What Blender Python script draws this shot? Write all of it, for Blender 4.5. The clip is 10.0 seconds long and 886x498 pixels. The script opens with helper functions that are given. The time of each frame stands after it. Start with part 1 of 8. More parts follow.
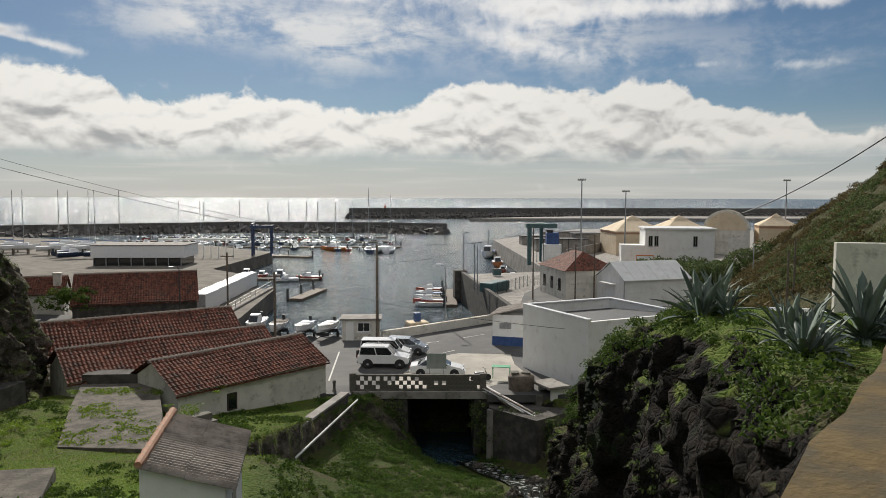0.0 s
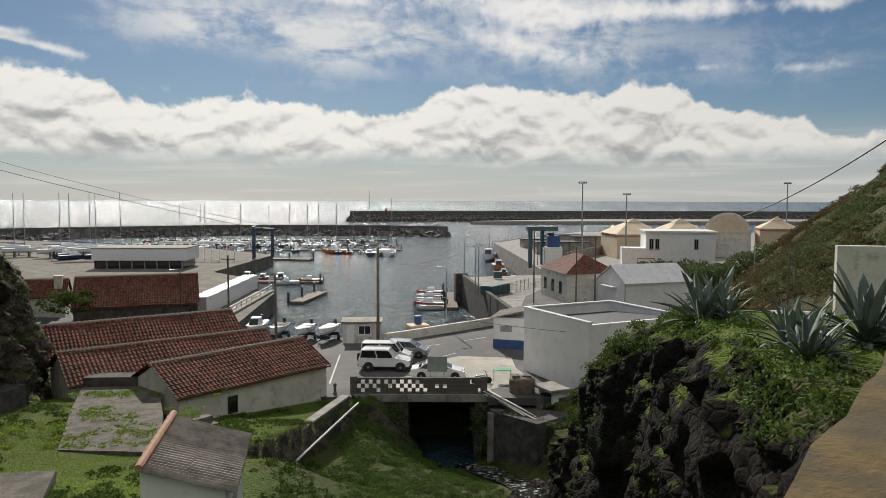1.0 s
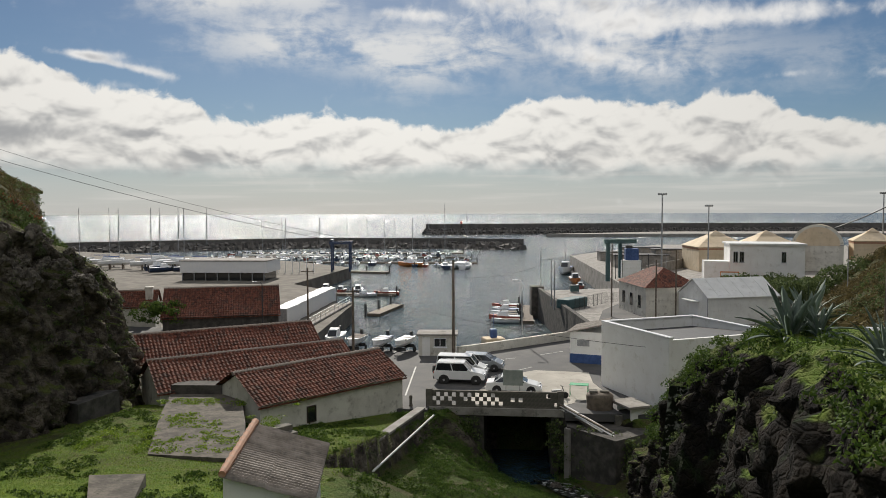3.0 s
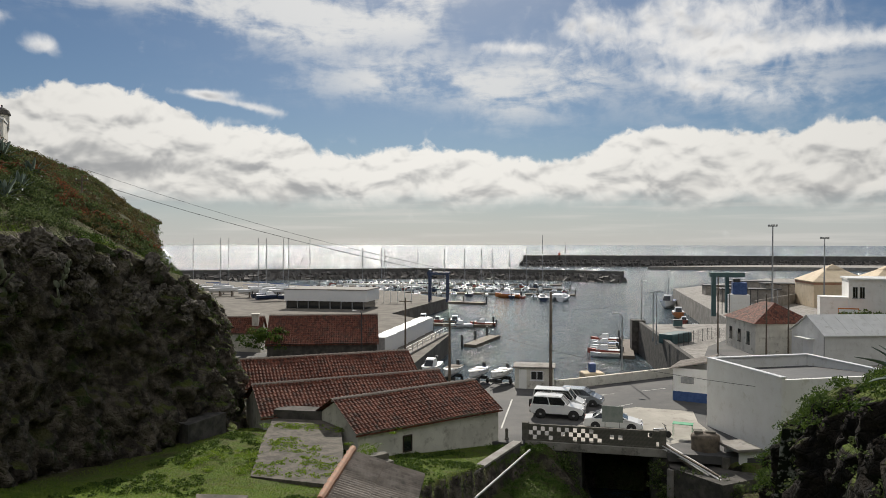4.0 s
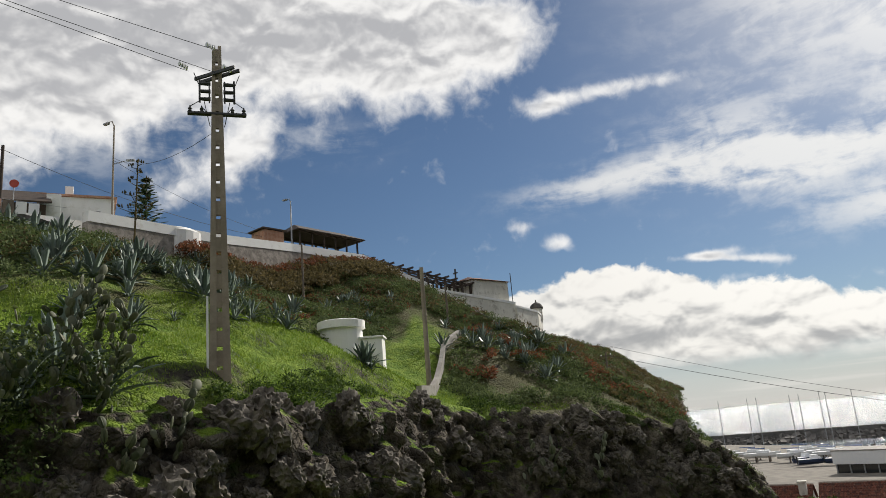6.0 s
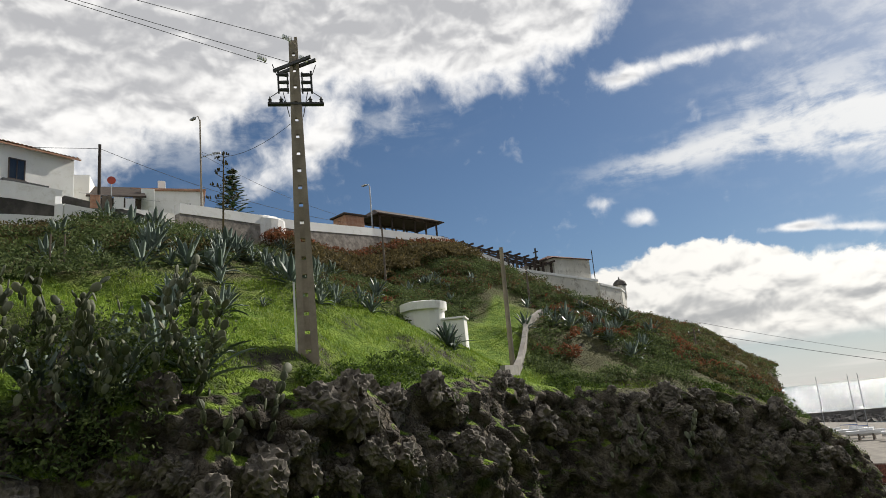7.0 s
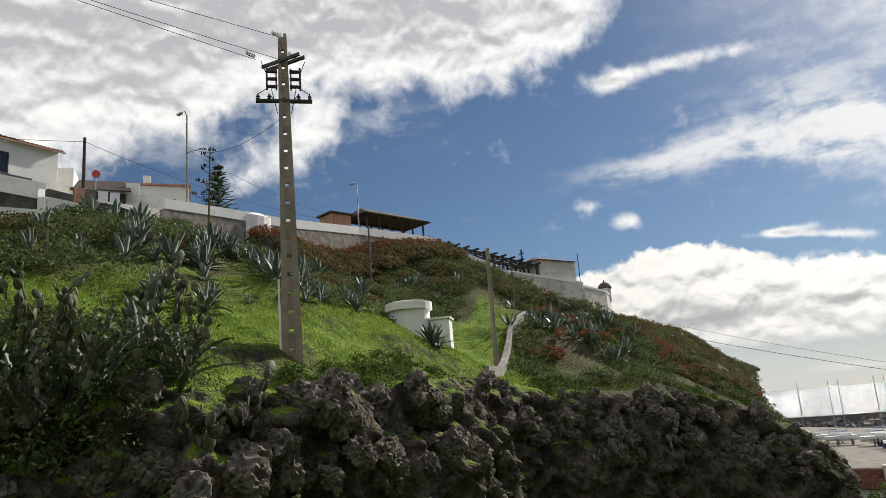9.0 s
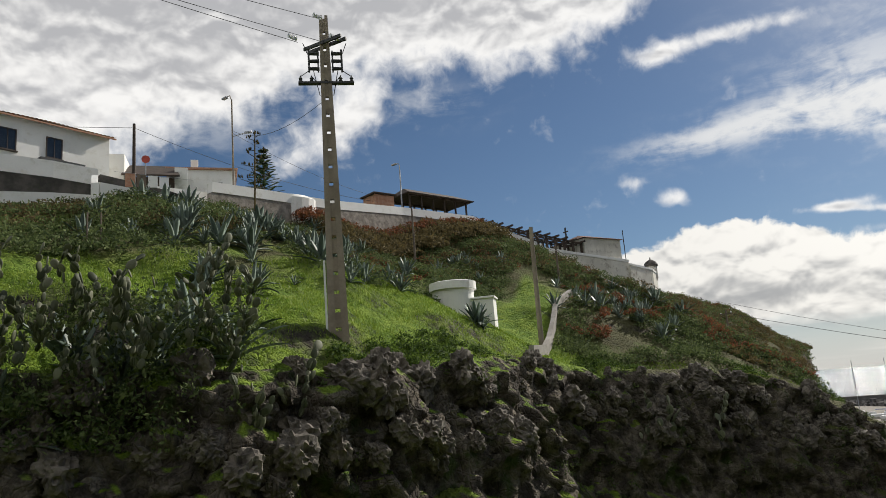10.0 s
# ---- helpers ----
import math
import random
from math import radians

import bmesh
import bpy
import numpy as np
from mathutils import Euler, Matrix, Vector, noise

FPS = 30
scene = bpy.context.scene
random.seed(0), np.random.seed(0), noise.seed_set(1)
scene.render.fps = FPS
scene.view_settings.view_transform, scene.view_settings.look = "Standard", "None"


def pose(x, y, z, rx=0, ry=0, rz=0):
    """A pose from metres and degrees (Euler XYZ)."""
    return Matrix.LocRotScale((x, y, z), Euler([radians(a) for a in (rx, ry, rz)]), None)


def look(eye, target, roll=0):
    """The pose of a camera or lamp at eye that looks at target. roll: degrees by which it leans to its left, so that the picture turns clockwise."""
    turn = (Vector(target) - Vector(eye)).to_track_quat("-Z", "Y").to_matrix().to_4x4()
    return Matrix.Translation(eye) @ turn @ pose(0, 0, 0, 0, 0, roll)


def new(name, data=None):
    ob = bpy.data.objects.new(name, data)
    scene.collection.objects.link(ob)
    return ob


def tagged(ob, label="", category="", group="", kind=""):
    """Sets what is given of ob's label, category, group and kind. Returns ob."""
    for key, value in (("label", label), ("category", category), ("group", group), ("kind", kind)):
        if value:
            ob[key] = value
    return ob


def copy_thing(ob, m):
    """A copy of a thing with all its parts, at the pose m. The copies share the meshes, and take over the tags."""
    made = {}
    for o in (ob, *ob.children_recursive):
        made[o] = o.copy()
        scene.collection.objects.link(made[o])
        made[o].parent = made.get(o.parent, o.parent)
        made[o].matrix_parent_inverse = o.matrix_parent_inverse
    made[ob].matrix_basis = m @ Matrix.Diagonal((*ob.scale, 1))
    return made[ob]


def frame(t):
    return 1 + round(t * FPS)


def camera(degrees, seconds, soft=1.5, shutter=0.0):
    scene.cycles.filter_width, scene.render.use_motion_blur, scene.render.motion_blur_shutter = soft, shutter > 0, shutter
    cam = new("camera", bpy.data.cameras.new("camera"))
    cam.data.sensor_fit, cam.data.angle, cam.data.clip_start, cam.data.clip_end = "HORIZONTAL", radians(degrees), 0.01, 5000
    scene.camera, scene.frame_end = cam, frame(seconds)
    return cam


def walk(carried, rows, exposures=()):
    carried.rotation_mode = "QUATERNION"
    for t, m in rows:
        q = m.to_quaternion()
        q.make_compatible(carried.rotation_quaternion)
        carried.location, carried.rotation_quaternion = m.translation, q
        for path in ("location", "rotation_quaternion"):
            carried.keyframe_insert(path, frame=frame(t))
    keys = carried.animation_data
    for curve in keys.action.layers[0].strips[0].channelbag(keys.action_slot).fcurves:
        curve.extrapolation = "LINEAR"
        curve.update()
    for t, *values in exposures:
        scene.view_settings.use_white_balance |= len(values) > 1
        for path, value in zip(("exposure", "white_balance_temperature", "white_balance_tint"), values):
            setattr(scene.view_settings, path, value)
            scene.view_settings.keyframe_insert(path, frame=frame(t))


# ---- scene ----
cam = camera(62.12, 10.0, 0.8)
EYE = (0.0, 0.0, 20.0)


def turned(yaw, pitch, roll):
    """The pose of the held camera: degrees to its left, up, and leaning to its right."""
    return pose(*EYE, 0, 0, yaw) @ pose(0, 0, 0, 90 + pitch) @ pose(0, 0, 0, 0, 0, -roll)


PATH = [
    (0, -0.000, -4.199, -0.158),
    (0.5, 0.062, -4.106, -0.145),
    (1, 0.064, -3.971, -0.159),
    (1.5, -0.049, -4.036, -0.159),
    (2, 0.018, -4.100, -0.153),
    (2.5, 1.911, -4.059, 0.212),
    (2.7, 3.575, -3.718, 0.338),
    (3.8, 11.793, -1.011, -0.336),
    (4, 13.500, -0.548, -0.090),
    (4.2, 15.599, -0.088, 0.105),
    (4.5, 20.953, 1.072, 1.259),
    (4.8, 28.631, 3.485, 3.270),
    (5, 33.525, 5.318, 4.109),
    (5.2, 38.175, 7.020, 4.284),
    (5.5, 44.038, 10.589, 4.432),
    (6, 51.285, 13.671, 4.889),
    (6.2, 53.894, 14.068, 5.265),
    (7.3, 57.956, 12.588, 5.258),
    (7.5, 57.674, 12.637, 4.956),
    (8, 57.127, 12.491, 4.714),
    (8.5, 57.098, 12.425, 4.707),
    (9, 56.640, 12.635, 4.586),
    (9.5, 56.614, 12.458, 4.334),
    (10, 60.210, 11.313, 4.532),
]
walk(cam, [(t, turned(a, b, c)) for t, a, b, c in PATH], [(0, -0.1), (4.5, -0.1), (5.5, 0.0), (6.2, 0.16), (7.3, 0.24), (9.5, 0.24), (10.0, 0.14)])

# ---- sky and sun ----
SUN_AZ, SUN_EL = radians(14.0), radians(33.0)
SUN_WAY = Vector((-math.sin(SUN_AZ) * math.cos(SUN_EL), math.cos(SUN_AZ) * math.cos(SUN_EL), math.sin(SUN_EL)))


class Tree:
    """Short words for building a node tree."""

    def __init__(self, tree):
        self.t = tree

    def put(self, sock, val):
        if val is None:
            return
        if isinstance(val, bpy.types.NodeSocket):
            self.t.links.new(val, sock)
        else:
            sock.default_value = val

    def node(self, kind, **props):
        n = self.t.nodes.new(kind)
        for k, v in props.items():
            setattr(n, k, v)
        return n

    def m(self, op, a, b=None, c=None, clamp=False):
        n = self.node("ShaderNodeMath", operation=op, use_clamp=clamp)
        for i, v in enumerate((a, b, c)):
            self.put(n.inputs[i], v)
        return n.outputs[0]

    def step(self, x, lo, hi, to0=0.0, to1=1.0):
        n = self.node("ShaderNodeMapRange", interpolation_type="SMOOTHSTEP")
        for i, v in enumerate((x, lo, hi, to0, to1)):
            self.put(n.inputs[i], v)
        return n.outputs[0]

    def noise(self, vec, scale, detail=4.0, rough=0.55, distort=0.0):
        n = self.node("ShaderNodeTexNoise")
        self.put(n.inputs["Vector"], vec)
        n.inputs["Scale"].default_value = scale
        n.inputs["Detail"].default_value = detail
        n.inputs["Roughness"].default_value = rough
        n.inputs["Distortion"].default_value = distort
        return n.outputs[0]

    def voronoi(self, vec, scale, feature="F1"):
        n = self.node("ShaderNodeTexVoronoi", feature=feature)
        self.put(n.inputs["Vector"], vec)
        n.inputs["Scale"].default_value = scale
        return n

    def xyz(self, x, y, z=0.0):
        n = self.node("ShaderNodeCombineXYZ")
        for i, v in enumerate((x, y, z)):
            self.put(n.inputs[i], v)
        return n.outputs[0]

    def split(self, vec):
        n = self.node("ShaderNodeSeparateXYZ")
        self.put(n.inputs[0], vec)
        return n.outputs

    def mix(self, f, a, b, how="MIX"):
        n = self.node("ShaderNodeMix", data_type="RGBA", blend_type=how)
        self.put(n.inputs[0], f)
        self.put(n.inputs[6], (*a, 1) if isinstance(a, tuple) else a)
        self.put(n.inputs[7], (*b, 1) if isinstance(b, tuple) else b)
        return n.outputs[2]

    def scaled(self, vec, s):
        n = self.node("ShaderNodeMapping")
        self.put(n.inputs[0], vec)
        n.inputs["Scale"].default_value = s
        return n.outputs[0]

    def bump(self, h, strength=0.3, dist=0.05, normal=None):
        n = self.node("ShaderNodeBump")
        n.inputs["Strength"].default_value = strength
        n.inputs["Distance"].default_value = dist
        self.put(n.inputs["Height"], h)
        self.put(n.inputs["Normal"], normal)
        return n.outputs[0]


def curve_of(T, x, pts, lo, hi, span):
    """A smooth function of x from a few points; its values run from 0 to span."""
    n = T.node("ShaderNodeFloatCurve")
    c = n.mapping.curves[0]
    pts = [((a - lo) / (hi - lo), b / span) for a, b in pts]
    c.points[0].location, c.points[1].location = pts[0], pts[-1]
    for p in pts[1:-1]:
        c.points.new(*p)
    n.mapping.update()
    T.put(n.inputs[1], T.m("DIVIDE", T.m("SUBTRACT", x, lo), hi - lo, clamp=True))
    return T.m("MULTIPLY", n.outputs[0], span)


def build_world():
    world = bpy.data.worlds.new("sky")
    scene.world = world
    world.use_nodes = True
    T = Tree(world.node_tree)
    T.t.nodes.clear()
    out = T.node("ShaderNodeOutputWorld")
    bg = T.node("ShaderNodeBackground")
    T.t.links.new(bg.outputs[0], out.inputs[0])
    sky = T.node("ShaderNodeTexSky", sky_type="NISHITA", sun_disc=False, sun_elevation=SUN_EL, sun_rotation=-SUN_AZ,
                 air_density=1.0, dust_density=0.25, ozone_density=3.0)
    d = T.node("ShaderNodeTexCoord").outputs["Generated"]
    x, y, z = T.split(d)
    # degrees to the left of +Y, and up
    az = T.m("MULTIPLY", T.m("ARCTAN2", T.m("MULTIPLY", x, -1.0), y), 57.2958)
    el = T.m("MULTIPLY", T.m("ARCSINE", z), 57.2958)
    flat = T.xyz(T.m("MULTIPLY", az, 0.1), T.m("MULTIPLY", el, 0.1))
    n_big = T.noise(flat, 1.3, 6.0, 0.6, 0.3)
    n_mid = T.noise(flat, 3.2, 5.0, 0.52, 0.25)
    n_fine = T.noise(flat, 8.0, 5.0, 0.55, 0.4)
    wisp_vec = T.node("ShaderNodeMapping")
    T.put(wisp_vec.inputs[0], flat)
    wisp_vec.inputs["Rotation"].default_value = (0, 0, radians(24))
    wisp_vec.inputs["Scale"].default_value = (0.55, 1.6, 1)
    n_wisp = T.noise(wisp_vec.outputs[0], 2.6, 9.0, 0.62, 0.35)

    def lump(a, e, ra, re, turn, amount):
        """A soft patch round a bearing and a height, its long way turned by some degrees."""
        c, k = math.cos(radians(turn)), math.sin(radians(turn))
        da, de = T.m("SUBTRACT", az, a), T.m("SUBTRACT", el, e)
        u = T.m("ADD", T.m("MULTIPLY", da, c / ra), T.m("MULTIPLY", de, k / ra))
        w = T.m("SUBTRACT", T.m("MULTIPLY", de, c / re), T.m("MULTIPLY", da, k / re))
        q = T.m("ADD", T.m("MULTIPLY", u, u), T.m("MULTIPLY", w, w))
        return T.m("MULTIPLY", T.m("EXPONENT", T.m("MULTIPLY", q, -1.0)), amount)

    def total(items):
        s = items[0]
        for i in items[1:]:
            s = T.m("ADD", s, i)
        return s

    def centred(n, k):
        return T.m("MULTIPLY", T.m("SUBTRACT", n, 0.5), k)

    # relief of the clouds: what lies higher than its neighbour towards the sun is lit
    lifted = T.xyz(T.m("MULTIPLY", az, 0.1), T.m("MULTIPLY", T.m("ADD", el, 0.55), 0.1))
    relief = T.m("SUBTRACT", T.noise(T.scaled(flat, (0.7, 1.15, 1)), 4.2, 3.5, 0.5, 0.3), T.noise(T.scaled(lifted, (0.7, 1.15, 1)), 4.2, 3.5, 0.5, 0.3))
    # the bank of cumulus over the sea
    top = curve_of(T, az, BANK_TOP, -60, 100, 20)
    top = T.m("ADD", T.m("ADD", top, centred(n_mid, 1.9)), centred(n_fine, 1.5))
    above = T.m("SUBTRACT", top, el)
    bank = T.step(above, -0.05, 0.45)
    under = T.step(T.m("ADD", el, T.m("ADD", centred(n_big, 2.6), centred(n_mid, 1.5))), 2.2, 4.0)
    bank = T.m("MULTIPLY", bank, under)
    # single clouds and high wisps
    puff = total([lump(*c) for c in PUFFS + WISPS])
    # unseen cloud overhead and to the rear, added to raise the fill light
    puff = T.m("ADD", puff, T.step(el, 34.0, 60.0, 0.0, 0.5))
    puff = T.m("ADD", puff, T.m("MULTIPLY", T.step(T.m("ABSOLUTE", T.m("SUBTRACT", az, 28.0)), 75.0, 110.0, 0.0, 0.58), T.step(el, 2.0, 10.0)))
    puff = T.m("ADD", puff, T.m("ADD", centred(n_mid, 1.25), centred(n_fine, 0.75)))
    puffs = T.step(puff, 0.18, 1.0)
    veil = T.m("MINIMUM", total([lump(*c) for c in VEILS]), 1.0)
    veil = T.m("MULTIPLY", T.step(T.m("ADD", T.m("ADD", n_wisp, centred(n_fine, 0.3)), T.m("MULTIPLY", veil, 0.14)), 0.42, 0.72), veil)
    # low streaks in the haze over the horizon
    low_vec = T.xyz(T.m("MULTIPLY", az, 0.05), T.m("MULTIPLY", el, 0.9))
    streaks = T.m("MULTIPLY", T.step(T.noise(low_vec, 1.6, 5.0, 0.5), 0.45, 0.7), T.step(el, 6.0, 2.5))
    haze = T.step(el, 7.0, 0.0)
    # light: brighter towards the sun, greyer in the thick undersides
    dot = T.node("ShaderNodeVectorMath", operation="DOT_PRODUCT")
    T.put(dot.inputs[0], d)
    dot.inputs[1].default_value = SUN_WAY
    near = T.m("MAXIMUM", dot.outputs["Value"], 0.0)
    glow = T.m("POWER", near, 9.0)
    shade = T.step(T.m("SUBTRACT", T.m("MULTIPLY", above, 0.115), T.m("MULTIPLY", relief, 3.2)), 0.05, 1.15)
    bank_col = T.mix(shade, (0.98, 0.95, 0.89), (0.44, 0.44, 0.44))
    lit = T.m("ADD", 0.80, T.m("MULTIPLY", glow, 0.5))
    bank_col = T.mix(1.0, bank_col, T.xyz(lit, lit, lit), "MULTIPLY")
    core = T.step(T.m("SUBTRACT", T.m("MULTIPLY", puff, 0.62), T.m("MULTIPLY", relief, 2.4)), 0.40, 1.45)
    puff_col = T.mix(core, (0.90, 0.885, 0.86), (0.455, 0.455, 0.465))
    # unseen clouds opposite the sun are whitened to strengthen that fill
    puff_col = T.mix(T.step(dot.outputs["Value"], 0.35, -0.35), puff_col, (0.98, 0.97, 0.95))
    base = T.mix(1.0, sky.outputs[0], SKY_GAIN, "MULTIPLY")
    base = T.mix(T.m("MULTIPLY", haze, 0.72), base, (0.55, 0.565, 0.575))
    base = T.mix(T.m("MULTIPLY", streaks, 0.55), base, (0.70, 0.68, 0.64))
    col = T.mix(T.m("MULTIPLY", veil, 0.85), base, T.mix(glow, (0.66, 0.67, 0.68), (0.95, 0.93, 0.88)))
    col = T.mix(T.m("MULTIPLY", T.m("POWER", near, 40.0), 0.55), col, (1.0, 0.97, 0.92))
    col = T.mix(T.m("MULTIPLY", puffs, 0.94), col, puff_col)
    col = T.mix(T.m("MULTIPLY", bank, 0.96), col, bank_col)
    T.put(bg.inputs[0], col)
    bg.inputs[1].default_value = 1.0


BANK_TOP = [(-60, 4), (-31, 4.6), (-28, 4.5), (-25.8, 5.6), (-22.5, 6.2), (-18.7, 7.4), (-16.5, 8.5), (-14.0, 8.6), (-12.0, 7.9), (-7.6, 8.2), (-2, 8.6), (0.5, 8.1), (4.5, 6.4), (9.7, 6.9),
            (15, 7.6), (19, 6.9), (22.5, 6.8), (24.5, 8.3), (29.5, 8.9), (33, 9.5), (35.3, 10.4), (39.5, 11.0), (43, 10.3), (46.5, 9.4), (52, 7), (100, 5)]
# bearing, height, half width, half height, turn, weight
PUFFS = [(96, 25, 9, 8, 0, 1.2), (86, 28.5, 9, 5.5, 0, 1.2), (77, 29.5, 9, 5, 0, 1.25), (68, 30.5, 9, 4.4, 0, 1.3), (59, 30, 8, 3.8, 0, 1.25), (51.5, 29, 6, 4.2, 0, 1.2), (45, 29.5, 4, 2.6, 0, 1.0),
         (67, 21.6, 3.4, 2.0, -35, 0.95), (71.5, 19.2, 3, 1.5, -30, 0.6), (89, 20, 6, 3.0, 0, 0.85), (41.5, 23.7, 2.2, 0.9, 0, 0.75), (36.5, 24.1, 3.6, 0.75, 0, 0.85), (31.8, 24.0, 1.4, 0.5, 0, 0.55),
         (42.1, 13.2, 1.2, 0.7, 0, 0.9), (45, 14.8, 1.4, 0.5, 0, 0.5), (31.2, 10.8, 2.2, 0.32, 0, 0.8)]
WISPS = [(-6, 16.2, 8, 2.2, 0, 0.85), (-7, 13.6, 6, 1.3, 5, 0.75), (-4.6, 11.7, 3, 0.9, 10, 0.7), (-9.5, 10.5, 3.2, 0.8, 10, 0.7), (-16, 13.6, 6, 0.8, 0, 0.7), (-26, 13.2, 6, 0.6, 0, 0.55),
         (-25.7, 9.0, 3.2, 0.45, 0, 0.55), (-19, 9.4, 1.8, 0.3, 0, 0.45), (29, 10.2, 3.2, 0.3, 9, 0.75), (29.6, 8.9, 1.6, 0.5, 0, 0.6), (7.5, 14.6, 3.8, 0.5, 4, 0.75), (2.5, 16, 2.5, 1.2, 0, 0.6), (79, 24, 6, 2.2, 0, 0.7)]
VEILS = [(8, 11.4, 4.2, 2.4, 0, 1.0), (3, 12.6, 3.5, 2.0, 0, 0.8), (39, 17.2, 6, 1.2, -4, 0.9), (30, 17.2, 6, 1.9, 4, 1.0), (23, 16.2, 6, 2.2, 0, 1.1), (15.5, 18, 3.2, 3.2, 0, 0.9), (16, 12.6, 7, 1.8, 0, 0.7),
         (28.5, 20, 6, 2, 0, 0.45), (19, 12, 8, 1.4, 0, 0.4), (14, 26, 14, 6, 0, 0.8), (-9, 12, 8, 3.5, 0, 0.9), (-24, 10, 8, 2, 0, 0.4), (62, 22.5, 5, 1.5, 0, 0.5), (80, 22, 8, 3, 0, 0.6)]
SKY_GAIN = (0.042, 0.046, 0.050)
build_world()

sun = new("sun", bpy.data.lights.new("sun", "SUN"))
sun.data.energy, sun.data.angle, sun.data.color = 4.8, radians(0.53), (1.0, 0.94, 0.84)
sun.matrix_world = look(SUN_WAY * 100, (0, 0, 0))

# ---- materials ----


def material(name, build):
    mat = bpy.data.materials.new(name)
    mat.use_nodes = True
    T = Tree(mat.node_tree)
    b = T.t.nodes["Principled BSDF"]
    build(T, b)
    return mat


def place(T):
    return T.node("ShaderNodeNewGeometry").outputs["Position"]


def local(T):
    return T.node("ShaderNodeTexCoord").outputs["Object"]


def mottled(name, a, b, scale=2.0, rough=0.8, fine=30.0, bump=0.15, metal=0.0, dirt=None, spread=0.12):
    """Two tones over a wide scale, a fine grain over both, and optional stains."""
    def build(T, p):
        v = local(T)
        wide = T.step(T.noise(v, scale, 5.0, 0.6), 0.35, 0.65)
        grain = T.noise(v, fine, 3.0, 0.6)
        col = T.mix(wide, a, b)
        if dirt:
            col = T.mix(T.m("MULTIPLY", T.step(T.noise(v, scale * 2.3, 6.0, 0.7), 0.52, 0.7), 0.8), col, dirt)
        tone = T.m("ADD", 1.0 - spread, T.m("MULTIPLY", grain, 2 * spread))
        col = T.mix(1.0, col, T.xyz(tone, tone, tone), "MULTIPLY")
        T.put(p.inputs["Base Color"], col)
        p.inputs["Roughness"].default_value = rough
        p.inputs["Metallic"].default_value = metal
        T.put(p.inputs["Normal"], T.bump(grain, bump, 0.02))
    return material(name, build)


